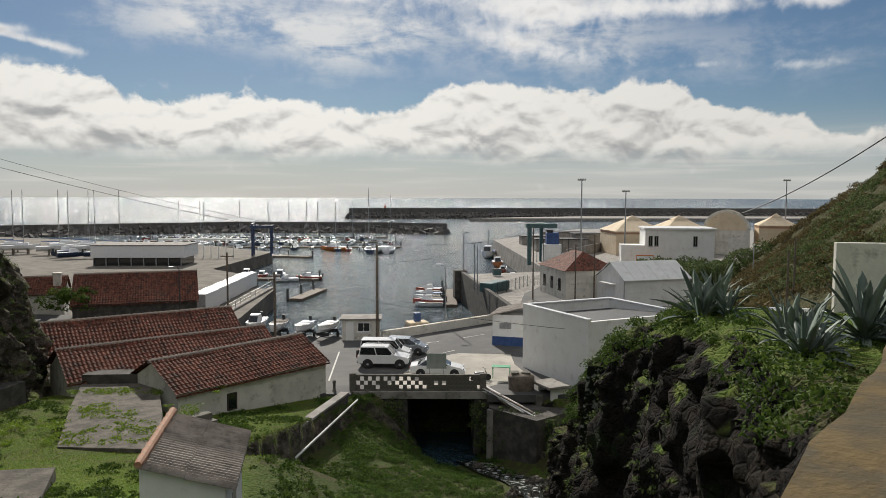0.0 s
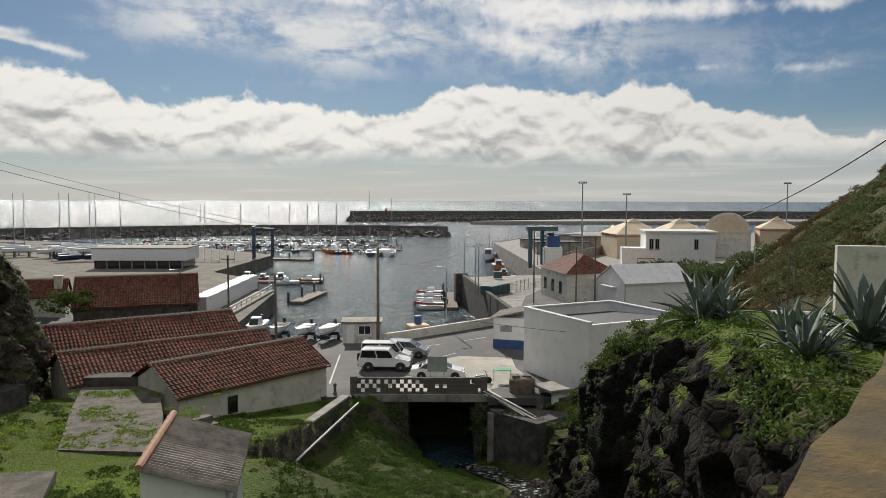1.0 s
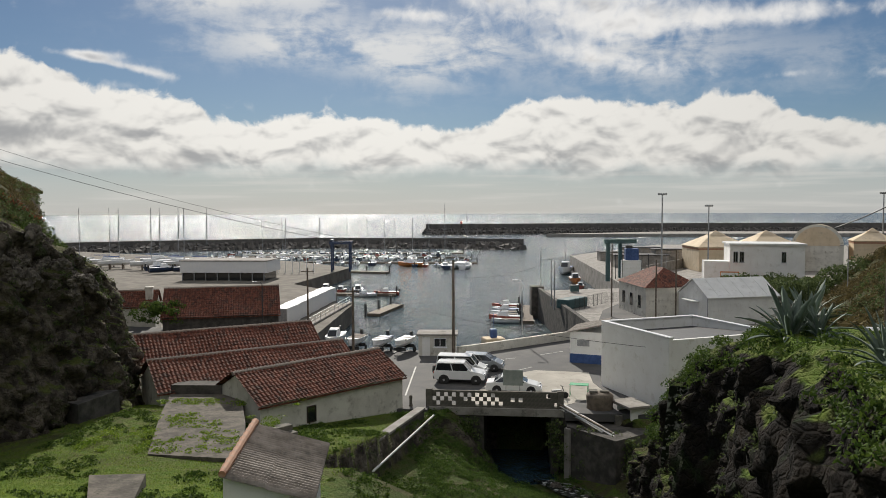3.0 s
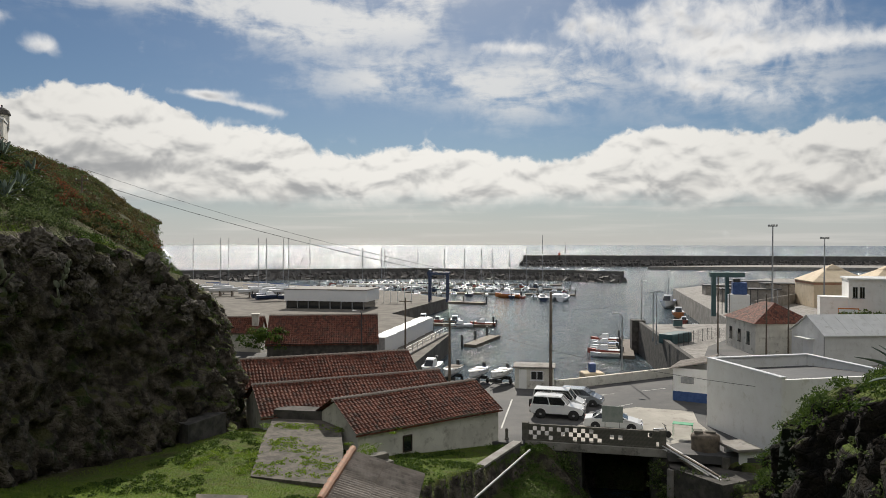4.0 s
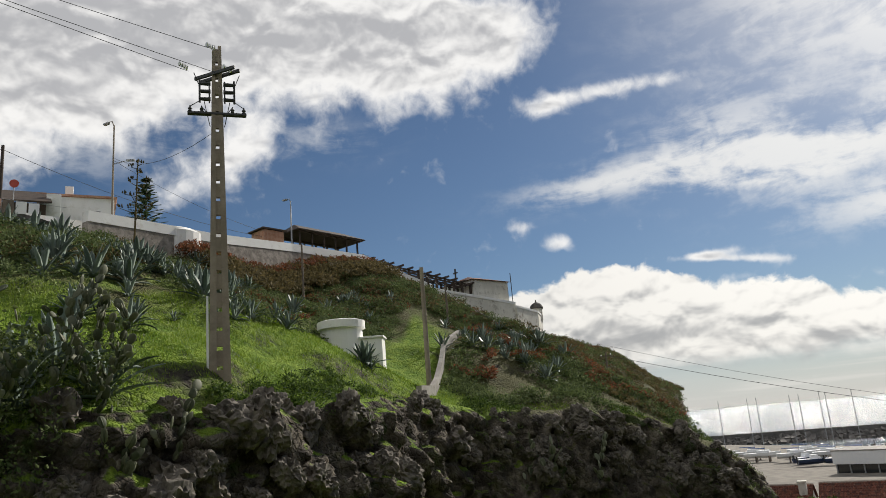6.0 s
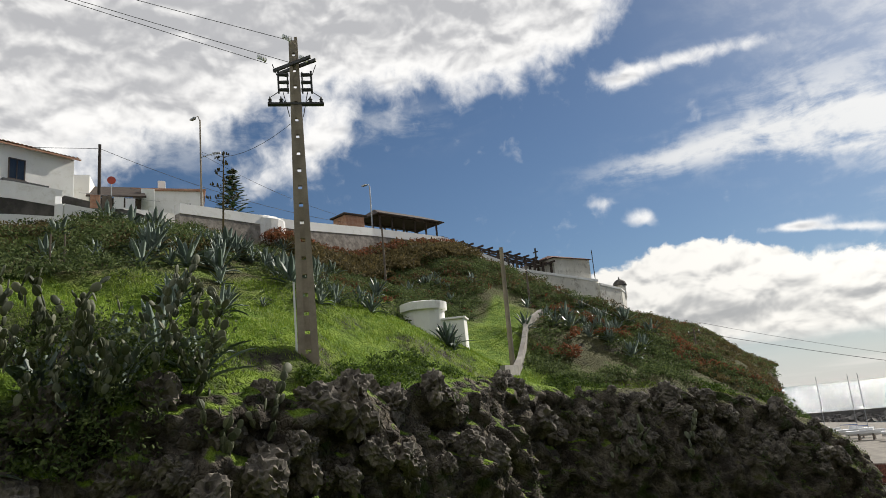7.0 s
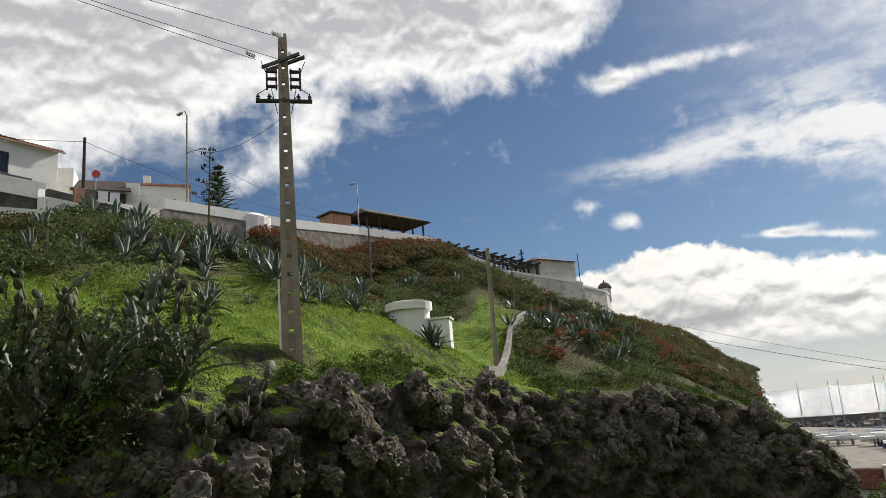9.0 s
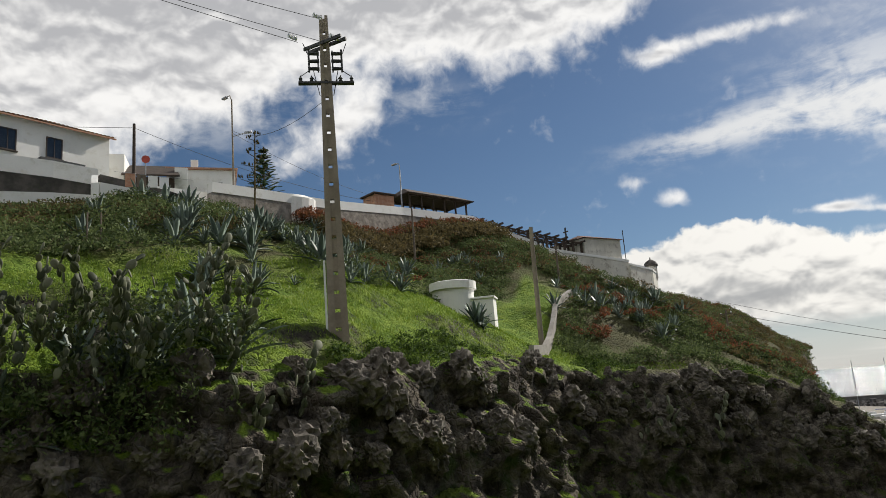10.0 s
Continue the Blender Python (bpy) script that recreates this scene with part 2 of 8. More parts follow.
def ground_mat():
    def build(T, p):
        v = place(T)
        nz = T.split(T.node("ShaderNodeNewGeometry").outputs["Normal"])[2]
        n1, n2, n3 = T.noise(v, 0.22, 5.0, 0.6), T.noise(v, 1.3, 6.0, 0.65), T.noise(v, 9.0, 4.0, 0.7)
        flatness = T.m("ADD", nz, T.m("MULTIPLY", T.m("SUBTRACT", n2, 0.5), 0.55))
        grass = T.mix(T.step(n2, 0.35, 0.7), (0.105, 0.185, 0.018), (0.220, 0.310, 0.040))
        px, py, pz = T.split(v)
        # grass turns a darker green from about x = -9 to x = 4
        gully_dark = T.m("MULTIPLY", T.step(px, -11.0, -6.5), T.step(px, 5.0, 3.0))
        grass = T.mix(T.m("MULTIPLY", gully_dark, 0.85), grass, T.mix(n3, (0.030, 0.062, 0.014), (0.085, 0.135, 0.032)))
        dry = T.m("ADD", T.m("ADD", T.step(n1, 0.50, 0.68, 0.0, 0.55), T.m("MULTIPLY", T.step(px, 1.0, 5.0), T.step(n2, 0.35, 0.6, 0.05, 0.55))), T.m("MULTIPLY", T.step(px, 14.0, 24.0), T.step(n1, 0.64, 0.46, 0.35, 0.95)), clamp=True)
        dry = T.m("ADD", dry, T.m("MULTIPLY", T.m("MULTIPLY", T.step(px, -30.0, -24.0), T.step(py, 24.0, 36.0)), T.step(n2, 0.35, 0.65, 0.25, 0.8)), clamp=True)
        dry = T.m("ADD", dry, T.m("MULTIPLY", T.step(px, -50.0, -66.0), T.step(py, 25.0, 45.0)), clamp=True)
        west = T.step(px, -25.0, -30.0)
        lane = T.m("ABSOLUTE", T.m("ADD", T.m("ADD", px, 38.6), T.m("MULTIPLY", T.m("SUBTRACT", py, 27.0), 0.9)))
        lane = T.m("MULTIPLY", T.step(lane, 2.6, 1.6), T.m("MULTIPLY", T.step(py, 19.0, 22.0), T.step(py, 36.0, 33.0)))
        rough = T.m("MAXIMUM", T.m("MULTIPLY", T.step(py, 26.0, 33.0), T.step(n2, 0.30, 0.55, 0.6, 1.0)), T.m("MULTIPLY", T.step(pz, 24.5, 28.5), T.step(n1, 0.40, 0.56, 0.35, 1.0)))
        dry = T.m("ADD", dry, T.m("MULTIPLY", west, rough), clamp=True)
        dry = T.m("ADD", dry, T.m("MULTIPLY", T.m("MULTIPLY", T.step(px, 0.0, 2.0), T.step(py, 14.0, 9.0)), T.step(n2, 0.3, 0.6, 0.4, 1.0)), clamp=True)
        dry = T.m("MULTIPLY", dry, T.m("SUBTRACT", 1.0, T.m("MULTIPLY", lane, west)))
        grass = T.mix(dry, grass, T.mix(n2, (0.050, 0.056, 0.022), (0.125, 0.118, 0.052)))
        tone = T.m("ADD", 0.55, T.m("MULTIPLY", n3, 0.9))
        grass = T.mix(1.0, grass, T.xyz(tone, tone, tone), "MULTIPLY")
        # near bank's shade is put into the rock colour east of x = -1
        east_shade = T.step(px, -3.0, 1.0)
        rock = T.mix(T.step(n2, 0.38, 0.66), T.mix(east_shade, (0.050, 0.043, 0.036), (0.010, 0.009, 0.008)), T.mix(east_shade, (0.185, 0.160, 0.128), (0.034, 0.027, 0.021)))
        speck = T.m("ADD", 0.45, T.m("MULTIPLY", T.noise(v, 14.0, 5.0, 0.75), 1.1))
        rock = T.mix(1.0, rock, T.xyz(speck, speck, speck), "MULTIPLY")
        rock = T.mix(T.step(T.noise(v, 0.6, 4.0, 0.6), 0.56, 0.68), rock, T.mix(east_shade, (0.055, 0.075, 0.026), (0.022, 0.034, 0.012)))
        rock = T.mix(T.step(T.noise(v, 2.6, 4.0, 0.6), 0.63, 0.72), rock, T.mix(east_shade, (0.22, 0.195, 0.16), (0.05, 0.042, 0.034)))
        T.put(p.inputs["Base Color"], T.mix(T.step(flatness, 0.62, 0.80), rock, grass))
        p.inputs["Roughness"].default_value = 0.95
        p.inputs["Specular IOR Level"].default_value = 0.15
        pits = T.voronoi(v, 3.2, "DISTANCE_TO_EDGE").outputs["Distance"]
        h = T.m("ADD", T.m("ADD", n2, T.m("MULTIPLY", n3, 0.5)), T.m("ADD", T.m("MULTIPLY", T.noise(v, 28.0, 4.0, 0.7), 0.2), T.m("MULTIPLY", T.step(pits, 0.0, 0.16), 0.28)))
        T.put(p.inputs["Normal"], T.bump(h, 0.9, 0.35))
    return material("grass and basalt", build)


def sea_mat():
    def build(T, p):
        v = place(T)
        chop = T.noise(T.scaled(v, (1.0, 0.7, 1.0)), 1.1, 4.0, 0.6)
        swell = T.noise(T.scaled(v, (1.0, 0.4, 1.0)), 0.06, 3.0, 0.5)
        T.put(p.inputs["Base Color"], T.mix(swell, (0.016, 0.040, 0.058), (0.030, 0.060, 0.078)))
        p.inputs["IOR"].default_value = 1.333
        open_sea = T.step(T.split(v)[1], 330.0, 420.0)
        fine = T.noise(v, 3.4, 3.0, 0.6)
        gust = T.step(T.noise(T.scaled(v, (1.0, 0.3, 1.0)), 0.55, 5.0, 0.7), 0.36, 0.64)
        h = T.m("MULTIPLY", T.m("ADD", chop, T.m("MULTIPLY", fine, 0.3)), T.m("ADD", T.m("MULTIPLY", gust, 0.74), T.m("ADD", 0.16, T.m("MULTIPLY", open_sea, 0.10))))
        T.put(p.inputs["Roughness"], T.m("ADD", 0.14, T.m("MULTIPLY", open_sea, 0.03)))
        T.put(p.inputs["Normal"], T.bump(h, 1.0, 0.8, T.bump(swell, 0.3, 2.0)))
    return material("sea water", build)


def tile_mat():
    def build(T, p):
        v = local(T)
        cells = T.voronoi(T.scaled(v, (4.5, 2.6, 4.5)), 1.0).outputs["Color"]
        r = T.split(cells)[0]
        n = T.noise(v, 0.9, 5.0, 0.65)
        col = T.mix(r, (0.062, 0.025, 0.018), (0.20, 0.072, 0.046))
        col = T.mix(T.step(n, 0.50, 0.72), col, (0.050, 0.036, 0.030))
        col = T.mix(T.step(T.noise(v, 5.0, 4.0, 0.7), 0.57, 0.70), col, (0.30, 0.20, 0.14))
        T.put(p.inputs["Base Color"], col)
        p.inputs["Roughness"].default_value = 0.85
        p.inputs["Specular IOR Level"].default_value = 0.25
        T.put(p.inputs["Normal"], T.bump(T.noise(v, 25.0), 0.3, 0.02))
    return material("clay roof tiles", build)


def asphalt_mat():
    def build(T, p):
        v = place(T)
        wide = T.noise(v, 0.25, 4.0, 0.6)
        col = T.mix(T.step(wide, 0.35, 0.7), (0.060, 0.060, 0.060), (0.105, 0.100, 0.095))
        col = T.mix(T.step(T.noise(v, 1.1, 5.0, 0.7), 0.6, 0.75), col, (0.045, 0.045, 0.046))
        T.put(p.inputs["Base Color"], col)
        p.inputs["Roughness"].default_value = 0.85
        T.put(p.inputs["Normal"], T.bump(T.noise(v, 30.0), 0.3, 0.02))
    return material("worn asphalt", build)


def glass_mat(name, tint):
    def build(T, p):
        p.inputs["Base Color"].default_value = (*tint, 1)
        p.inputs["Roughness"].default_value = 0.05
        p.inputs["Specular IOR Level"].default_value = 0.8
    return material(name, build)


def leaf_mat(name, a, b, rough=0.5):
    """Leaves: each piece its own tone, with a little light coming through."""
    def build(T, p):
        isl = T.node("ShaderNodeNewGeometry").outputs["Random Per Island"]
        ob = T.node("ShaderNodeObjectInfo").outputs["Random"]
        f = T.m("FRACT", T.m("ADD", isl, ob))
        grain = T.noise(local(T), 6.0, 3.0, 0.6)
        col = T.mix(f, a, b)
        tone = T.m("ADD", 0.75, T.m("MULTIPLY", grain, 0.5))
        col = T.mix(1.0, col, T.xyz(tone, tone, tone), "MULTIPLY")
        T.put(p.inputs["Base Color"], col)
        p.inputs["Roughness"].default_value = rough
        p.inputs["Specular IOR Level"].default_value = 0.2
        tr = T.node("ShaderNodeBsdfTranslucent")
        T.put(tr.inputs[0], col)
        mixn = T.node("ShaderNodeMixShader")
        mixn.inputs[0].default_value = 0.3
        T.t.links.new(p.outputs[0], mixn.inputs[1])
        T.t.links.new(tr.outputs[0], mixn.inputs[2])
        T.t.links.new(mixn.outputs[0], T.t.nodes["Material Output"].inputs[0])
    return material(name, build)


M_GROUND = ground_mat()
M_SEA = sea_mat()
M_TILE = tile_mat()
M_ASPHALT = asphalt_mat()
M_CONC = mottled("weathered concrete", (0.22, 0.20, 0.18), (0.33, 0.31, 0.28), 0.6, 0.9, 12, 0.3, dirt=(0.10, 0.10, 0.085))
M_PALE = mottled("stained concrete paving", (0.12, 0.105, 0.085), (0.19, 0.17, 0.14), 0.35, 0.95, 9, 0.2, dirt=(0.12, 0.11, 0.095))
M_APRON = mottled("pale worn concrete", (0.36, 0.335, 0.29), (0.47, 0.44, 0.385), 0.35, 0.95, 9, 0.2, dirt=(0.24, 0.22, 0.19))
M_WHITE = mottled("whitewashed plaster", (0.80, 0.79, 0.76), (0.85, 0.845, 0.82), 0.5, 0.85, 14, 0.12, dirt=(0.66, 0.64, 0.58), spread=0.05)
M_OLDWHITE = mottled("stained old plaster", (0.58, 0.555, 0.49), (0.72, 0.695, 0.62), 0.5, 0.9, 10, 0.25, dirt=(0.28, 0.25, 0.20))
M_CREAM = mottled("cream plaster", (0.62, 0.50, 0.34), (0.70, 0.58, 0.42), 0.4, 0.85, 10, 0.1, dirt=(0.48, 0.39, 0.28), spread=0.05)
M_STONE = mottled("dark basalt stone", (0.045, 0.042, 0.038), (0.105, 0.095, 0.085), 1.2, 0.95, 8, 0.6, dirt=(0.055, 0.06, 0.035))
M_LICHEN = mottled("concrete with ochre lichen", (0.060, 0.045, 0.019), (0.125, 0.083, 0.025), 2.2, 0.95, 28, 0.6, dirt=(0.065, 0.056, 0.036), spread=0.25)
M_FIBRO = mottled("grey fibre cement", (0.20, 0.175, 0.15), (0.33, 0.295, 0.26), 1.5, 0.9, 22, 0.3, dirt=(0.12, 0.11, 0.10))
M_DARK = mottled("dark painted metal", (0.030, 0.032, 0.034), (0.05, 0.05, 0.05), 2, 0.6, 20, 0.1)
M_GREY = mottled("galvanised steel", (0.30, 0.31, 0.32), (0.40, 0.40, 0.41), 3, 0.5, 20, 0.1, 0.6)
M_WOOD = mottled("weathered grey wood", (0.10, 0.080, 0.062), (0.17, 0.135, 0.10), 2.5, 0.85, 26, 0.4)
M_DARKWOOD = mottled("dark stained timber", (0.035, 0.024, 0.017), (0.06, 0.04, 0.028), 2.5, 0.8, 26, 0.3)
M_GLASS = glass_mat("dark window glass", (0.015, 0.018, 0.02))
M_VOID = mottled("unlit interior plaster", (0.03, 0.03, 0.03), (0.05, 0.05, 0.05), 2, 0.9)
M_PAINTW = mottled("white gloss paint", (0.76, 0.77, 0.78), (0.80, 0.80, 0.80), 1.5, 0.3, 20, 0.03, spread=0.03)
M_BLUE = mottled("blue paint", (0.03, 0.07, 0.20), (0.05, 0.10, 0.26), 2, 0.5, 20, 0.1)
M_TEAL = mottled("faded teal steel paint", (0.045, 0.095, 0.10), (0.065, 0.12, 0.125), 2, 0.6, 20, 0.1)
M_GREEN = mottled("green plastic", (0.02, 0.30, 0.12), (0.03, 0.36, 0.16), 2, 0.5, 20, 0.1)
M_RED = mottled("red paint", (0.42, 0.05, 0.03), (0.50, 0.08, 0.05), 2, 0.5, 20, 0.1)
M_ORANGE = mottled("orange paint", (0.55, 0.17, 0.04), (0.60, 0.22, 0.06), 2, 0.5, 20, 0.1)
M_RUBBER = mottled("black rubber", (0.015, 0.015, 0.015), (0.03, 0.03, 0.03), 4, 0.8, 30, 0.1)
M_SHEET = mottled("white sheet roofing", (0.72, 0.72, 0.70), (0.80, 0.80, 0.78), 0.6, 0.5, 12, 0.1, dirt=(0.60, 0.59, 0.56), spread=0.06)
M_CONCPOLE = mottled("pale precast concrete", (0.24, 0.20, 0.155), (0.33, 0.28, 0.22), 1.2, 0.9, 14, 0.25, dirt=(0.22, 0.18, 0.14))
M_AGAVE = leaf_mat("blue green agave leaf", (0.11, 0.15, 0.125), (0.28, 0.34, 0.29), 0.5)
M_IVY = leaf_mat("ivy and creeper leaves", (0.022, 0.050, 0.010), (0.115, 0.175, 0.030), 0.75)
M_BUSH = leaf_mat("dull green scrub", (0.040, 0.066, 0.022), (0.155, 0.195, 0.070), 0.8)
M_BROWNBUSH = leaf_mat("dry brown scrub", (0.055, 0.049, 0.022), (0.18, 0.14, 0.060), 0.85)
M_REDLEAF = leaf_mat("red flowering scrub", (0.085, 0.050, 0.024), (0.27, 0.095, 0.045), 0.8)
M_GRASS = leaf_mat("grass blades", (0.110, 0.200, 0.016), (0.270, 0.360, 0.045), 0.5)
M_PAD = leaf_mat("prickly pear pads", (0.060, 0.075, 0.042), (0.24, 0.25, 0.17), 0.6)
M_PINE = leaf_mat("araucaria needles", (0.018, 0.035, 0.014), (0.04, 0.065, 0.025), 0.6)

# ---- shaping helpers ----


class Geo:
    """Vertices and faces of one mesh."""

    def __init__(self):
        self.v, self.f = [], []

    def add(self, vs, fs):
        o = len(self.v)
        self.v.extend(tuple(p) for p in vs)
        self.f.extend(tuple(o + i for i in f) for f in fs)
        return self

    def box(self, x0, x1, y0, y1, z0, z1, m=None):
        vs = [(x, y, z) for z in (z0, z1) for x, y in ((x0, y0), (x1, y0), (x1, y1), (x0, y1))]
        if m is not None:
            vs = [m @ Vector(p) for p in vs]
        return self.add(vs, [(3, 2, 1, 0), (4, 5, 6, 7), (0, 1, 5, 4), (1, 2, 6, 5), (2, 3, 7, 6), (3, 0, 4, 7)])

    def soft(self, x0, x1, y0, y1, z0, z1, r, m=None):
        """A box with chamfered edges."""
        vs, fs = [], []
        bm = bmesh.new()
        bmesh.ops.create_cube(bm, size=1.0)
        for q in bm.verts:
            q.co = Vector(((x0 + x1) / 2 + q.co.x * (x1 - x0), (y0 + y1) / 2 + q.co.y * (y1 - y0), (z0 + z1) / 2 + q.co.z * (z1 - z0)))
        bmesh.ops.bevel(bm, geom=bm.edges[:], offset=r, segments=2, affect="EDGES", profile=0.6)
        bm.verts.index_update()
        vs = [(m @ q.co) if m is not None else q.co.copy() for q in bm.verts]
        fs = [[q.index for q in f.verts] for f in bm.faces]
        bm.free()
        return self.add(vs, fs)

    def tube(self, a, b, r0, r1=None, n=8, caps=True):
        a, b = Vector(a), Vector(b)
        r1 = r0 if r1 is None else r1
        q = (b - a).to_track_quat("Z", "Y")
        vs = [a + q @ Vector((r0 * math.cos(2 * math.pi * i / n), r0 * math.sin(2 * math.pi * i / n), 0)) for i in range(n)]
        vs += [b + q @ Vector((r1 * math.cos(2 * math.pi * i / n), r1 * math.sin(2 * math.pi * i / n), 0)) for i in range(n)]
        fs = [(i, (i + 1) % n, n + (i + 1) % n, n + i) for i in range(n)]
        if caps:
            fs += [tuple(range(n - 1, -1, -1)), tuple(range(n, 2 * n))]
        return self.add(vs, fs)

    def prism(self, pts, z0, z1, m=None):
        """A polygon (counter-clockwise) drawn up from z0 to z1."""
        n = len(pts)
        vs = [Vector((x, y, z0)) for x, y in pts] + [Vector((x, y, z1)) for x, y in pts]
        if m is not None:
            vs = [m @ p for p in vs]
        return self.add(vs, [tuple(range(n - 1, -1, -1)), tuple(range(n, 2 * n))] + [(i, (i + 1) % n, n + (i + 1) % n, n + i) for i in range(n)])

    def side(self, pts, x0, x1):
        """A profile in y and z (counter-clockwise seen from +x) drawn along x."""
        n = len(pts)
        vs = [(x0, y, z) for y, z in pts] + [(x1, y, z) for y, z in pts]
        return self.add(vs, [tuple(range(n - 1, -1, -1)), tuple(range(n, 2 * n))] + [(i, (i + 1) % n, n + (i + 1) % n, n + i) for i in range(n)])

    def lathe(self, prof, n=14, at=(0, 0, 0)):
        vs = [(at[0] + r * math.cos(2 * math.pi * i / n), at[1] + r * math.sin(2 * math.pi * i / n), at[2] + z) for r, z in prof for i in range(n)]
        fs = [(k * n + i, k * n + (i + 1) % n, (k + 1) * n + (i + 1) % n, (k + 1) * n + i) for k in range(len(prof) - 1) for i in range(n)]
        return self.add(vs, fs + [tuple(range(n - 1, -1, -1)), tuple((len(prof) - 1) * n + i for i in range(n))])

    def mesh(self, name, mat, smooth=False):
        me = bpy.data.meshes.new(name)
        me.from_pydata([tuple(p) for p in self.v], [], self.f)
        me.materials.append(mat)
        if smooth:
            me.shade_smooth()
        me.update()
        return me


def part(name, geo, mat, parent=None, label="", smooth=False):
    data = geo if isinstance(geo, bpy.types.Mesh) else geo.mesh(name, mat, smooth)
    ob = new(name, data)
    ob.parent = parent
    return tagged(ob, label)


def thing(name, m, label, category, group="", kind=""):
    ob = new(name)
    ob.matrix_world = m
    return tagged(ob, label, category, group, kind)


def setting(name, geo, mat, label="", smooth=False):
    return tagged(part(name, geo, mat, None, label, smooth), kind="structure")


def fbm(x, y, scale, octaves=4, seed=0):
    """Smooth value noise for arrays, about -1 to 1."""
    out, amp, norm = np.zeros(np.broadcast(x, y).shape), 1.0, 0.0
    for o in range(octaves):
        px, py = x / scale * 2 ** o + 17.3 * o + seed, y / scale * 2 ** o - 9.1 * o + 3 * seed
        ix, iy = np.floor(px), np.floor(py)
        fx, fy = px - ix, py - iy
        fx, fy = fx * fx * (3 - 2 * fx), fy * fy * (3 - 2 * fy)

        def h(a, b):
            s = np.sin(a * 127.1 + b * 311.7 + seed * 7.7) * 43758.5453
            return s - np.floor(s)

        val = h(ix, iy) * (1 - fx) * (1 - fy) + h(ix + 1, iy) * fx * (1 - fy) + h(ix, iy + 1) * (1 - fx) * fy + h(ix + 1, iy + 1) * fx * fy
        out, norm, amp = out + amp * (2 * val - 1), norm + amp, amp * 0.5
    return out / norm


# ---- the lie of the land ----
# the rim of the cliff under the fort hill: x, y, height
RIM = np.array([(-20, -30, 21.0), (-23.5, -8, 21.2), (-24.0, 1, 21.1), (-23.2, 7.5, 20.4), (-24.0, 10.8, 20.5), (-31.5, 23, 21.0), (-32.3, 28, 20.5), (-30.5, 40, 19.4),
                (-29.0, 46.5, 16.5), (-30.5, 52, 14), (-39, 60, 15), (-50.5, 73, 19), (-62.5, 90, 22), (-73.5, 107, 22.8), (-84, 117, 20), (-110, 122, 16), (-170, 140, 12)])
ROAD_Y = [-40, -5, 1, 13, 21, 40, 56, 65, 72, 90, 107, 118, 140]
ROAD_Z = [30.5, 31.5, 32.2, 34.0, 35.0, 36.0, 33.8, 32.0, 31.2, 29.0, 25.0, 20.0, 12.0]


def to_line(x, y, line):
    """Distance to a polyline, positive to its left, and the third value there."""
    best, sign, val = np.full(x.shape, 1e9), np.ones(x.shape), np.zeros(x.shape)
    for (ax, ay, az), (bx, by, bz) in zip(line[:-1], line[1:]):
        dx, dy = bx - ax, by - ay
        u = np.clip(((x - ax) * dx + (y - ay) * dy) / (dx * dx + dy * dy), 0, 1)
        d = np.hypot(x - ax - u * dx, y - ay - u * dy)
        s = np.sign(dx * (y - ay) - dy * (x - ax))
        near = d < best - 1e-6
        best, sign, val = np.where(near, d, best), np.where(near, s, sign), np.where(near, az + u * (bz - az), val)
    return best * sign, val


def smooth(t):
    t = np.clip(t, 0, 1)
    return t * t * (3 - 2 * t)


GULLY_Y, GULLY_X = [-30, 0, 20, 30, 40, 48, 52, 56, 62], [6, 6, 6.2, 6.4, 5.8, 4.2, 2.2, 0.5, 0.0]
EAST_Y = [-30, -6, 3, 9, 16, 23, 30, 38, 47, 54, 70]
EAST_X = [-14, -6.0, 1.7, 5.0, 6.6, 7.5, 7.6, 8.0, 9.0, 11.4, 20.0]
EAST_Z = [17.6, 17.6, 17.4, 17.0, 16.8, 16.4, 14.3, 11.0, 6.6, 4.2, 0.0]


def rim_wander(x, y):
    """How far a cliff's rim strays from its line."""
    return fbm(x, y, 5.0, 4, 1) * 1.1 + fbm(x, y, 2.4, 2, 5) * 0.4


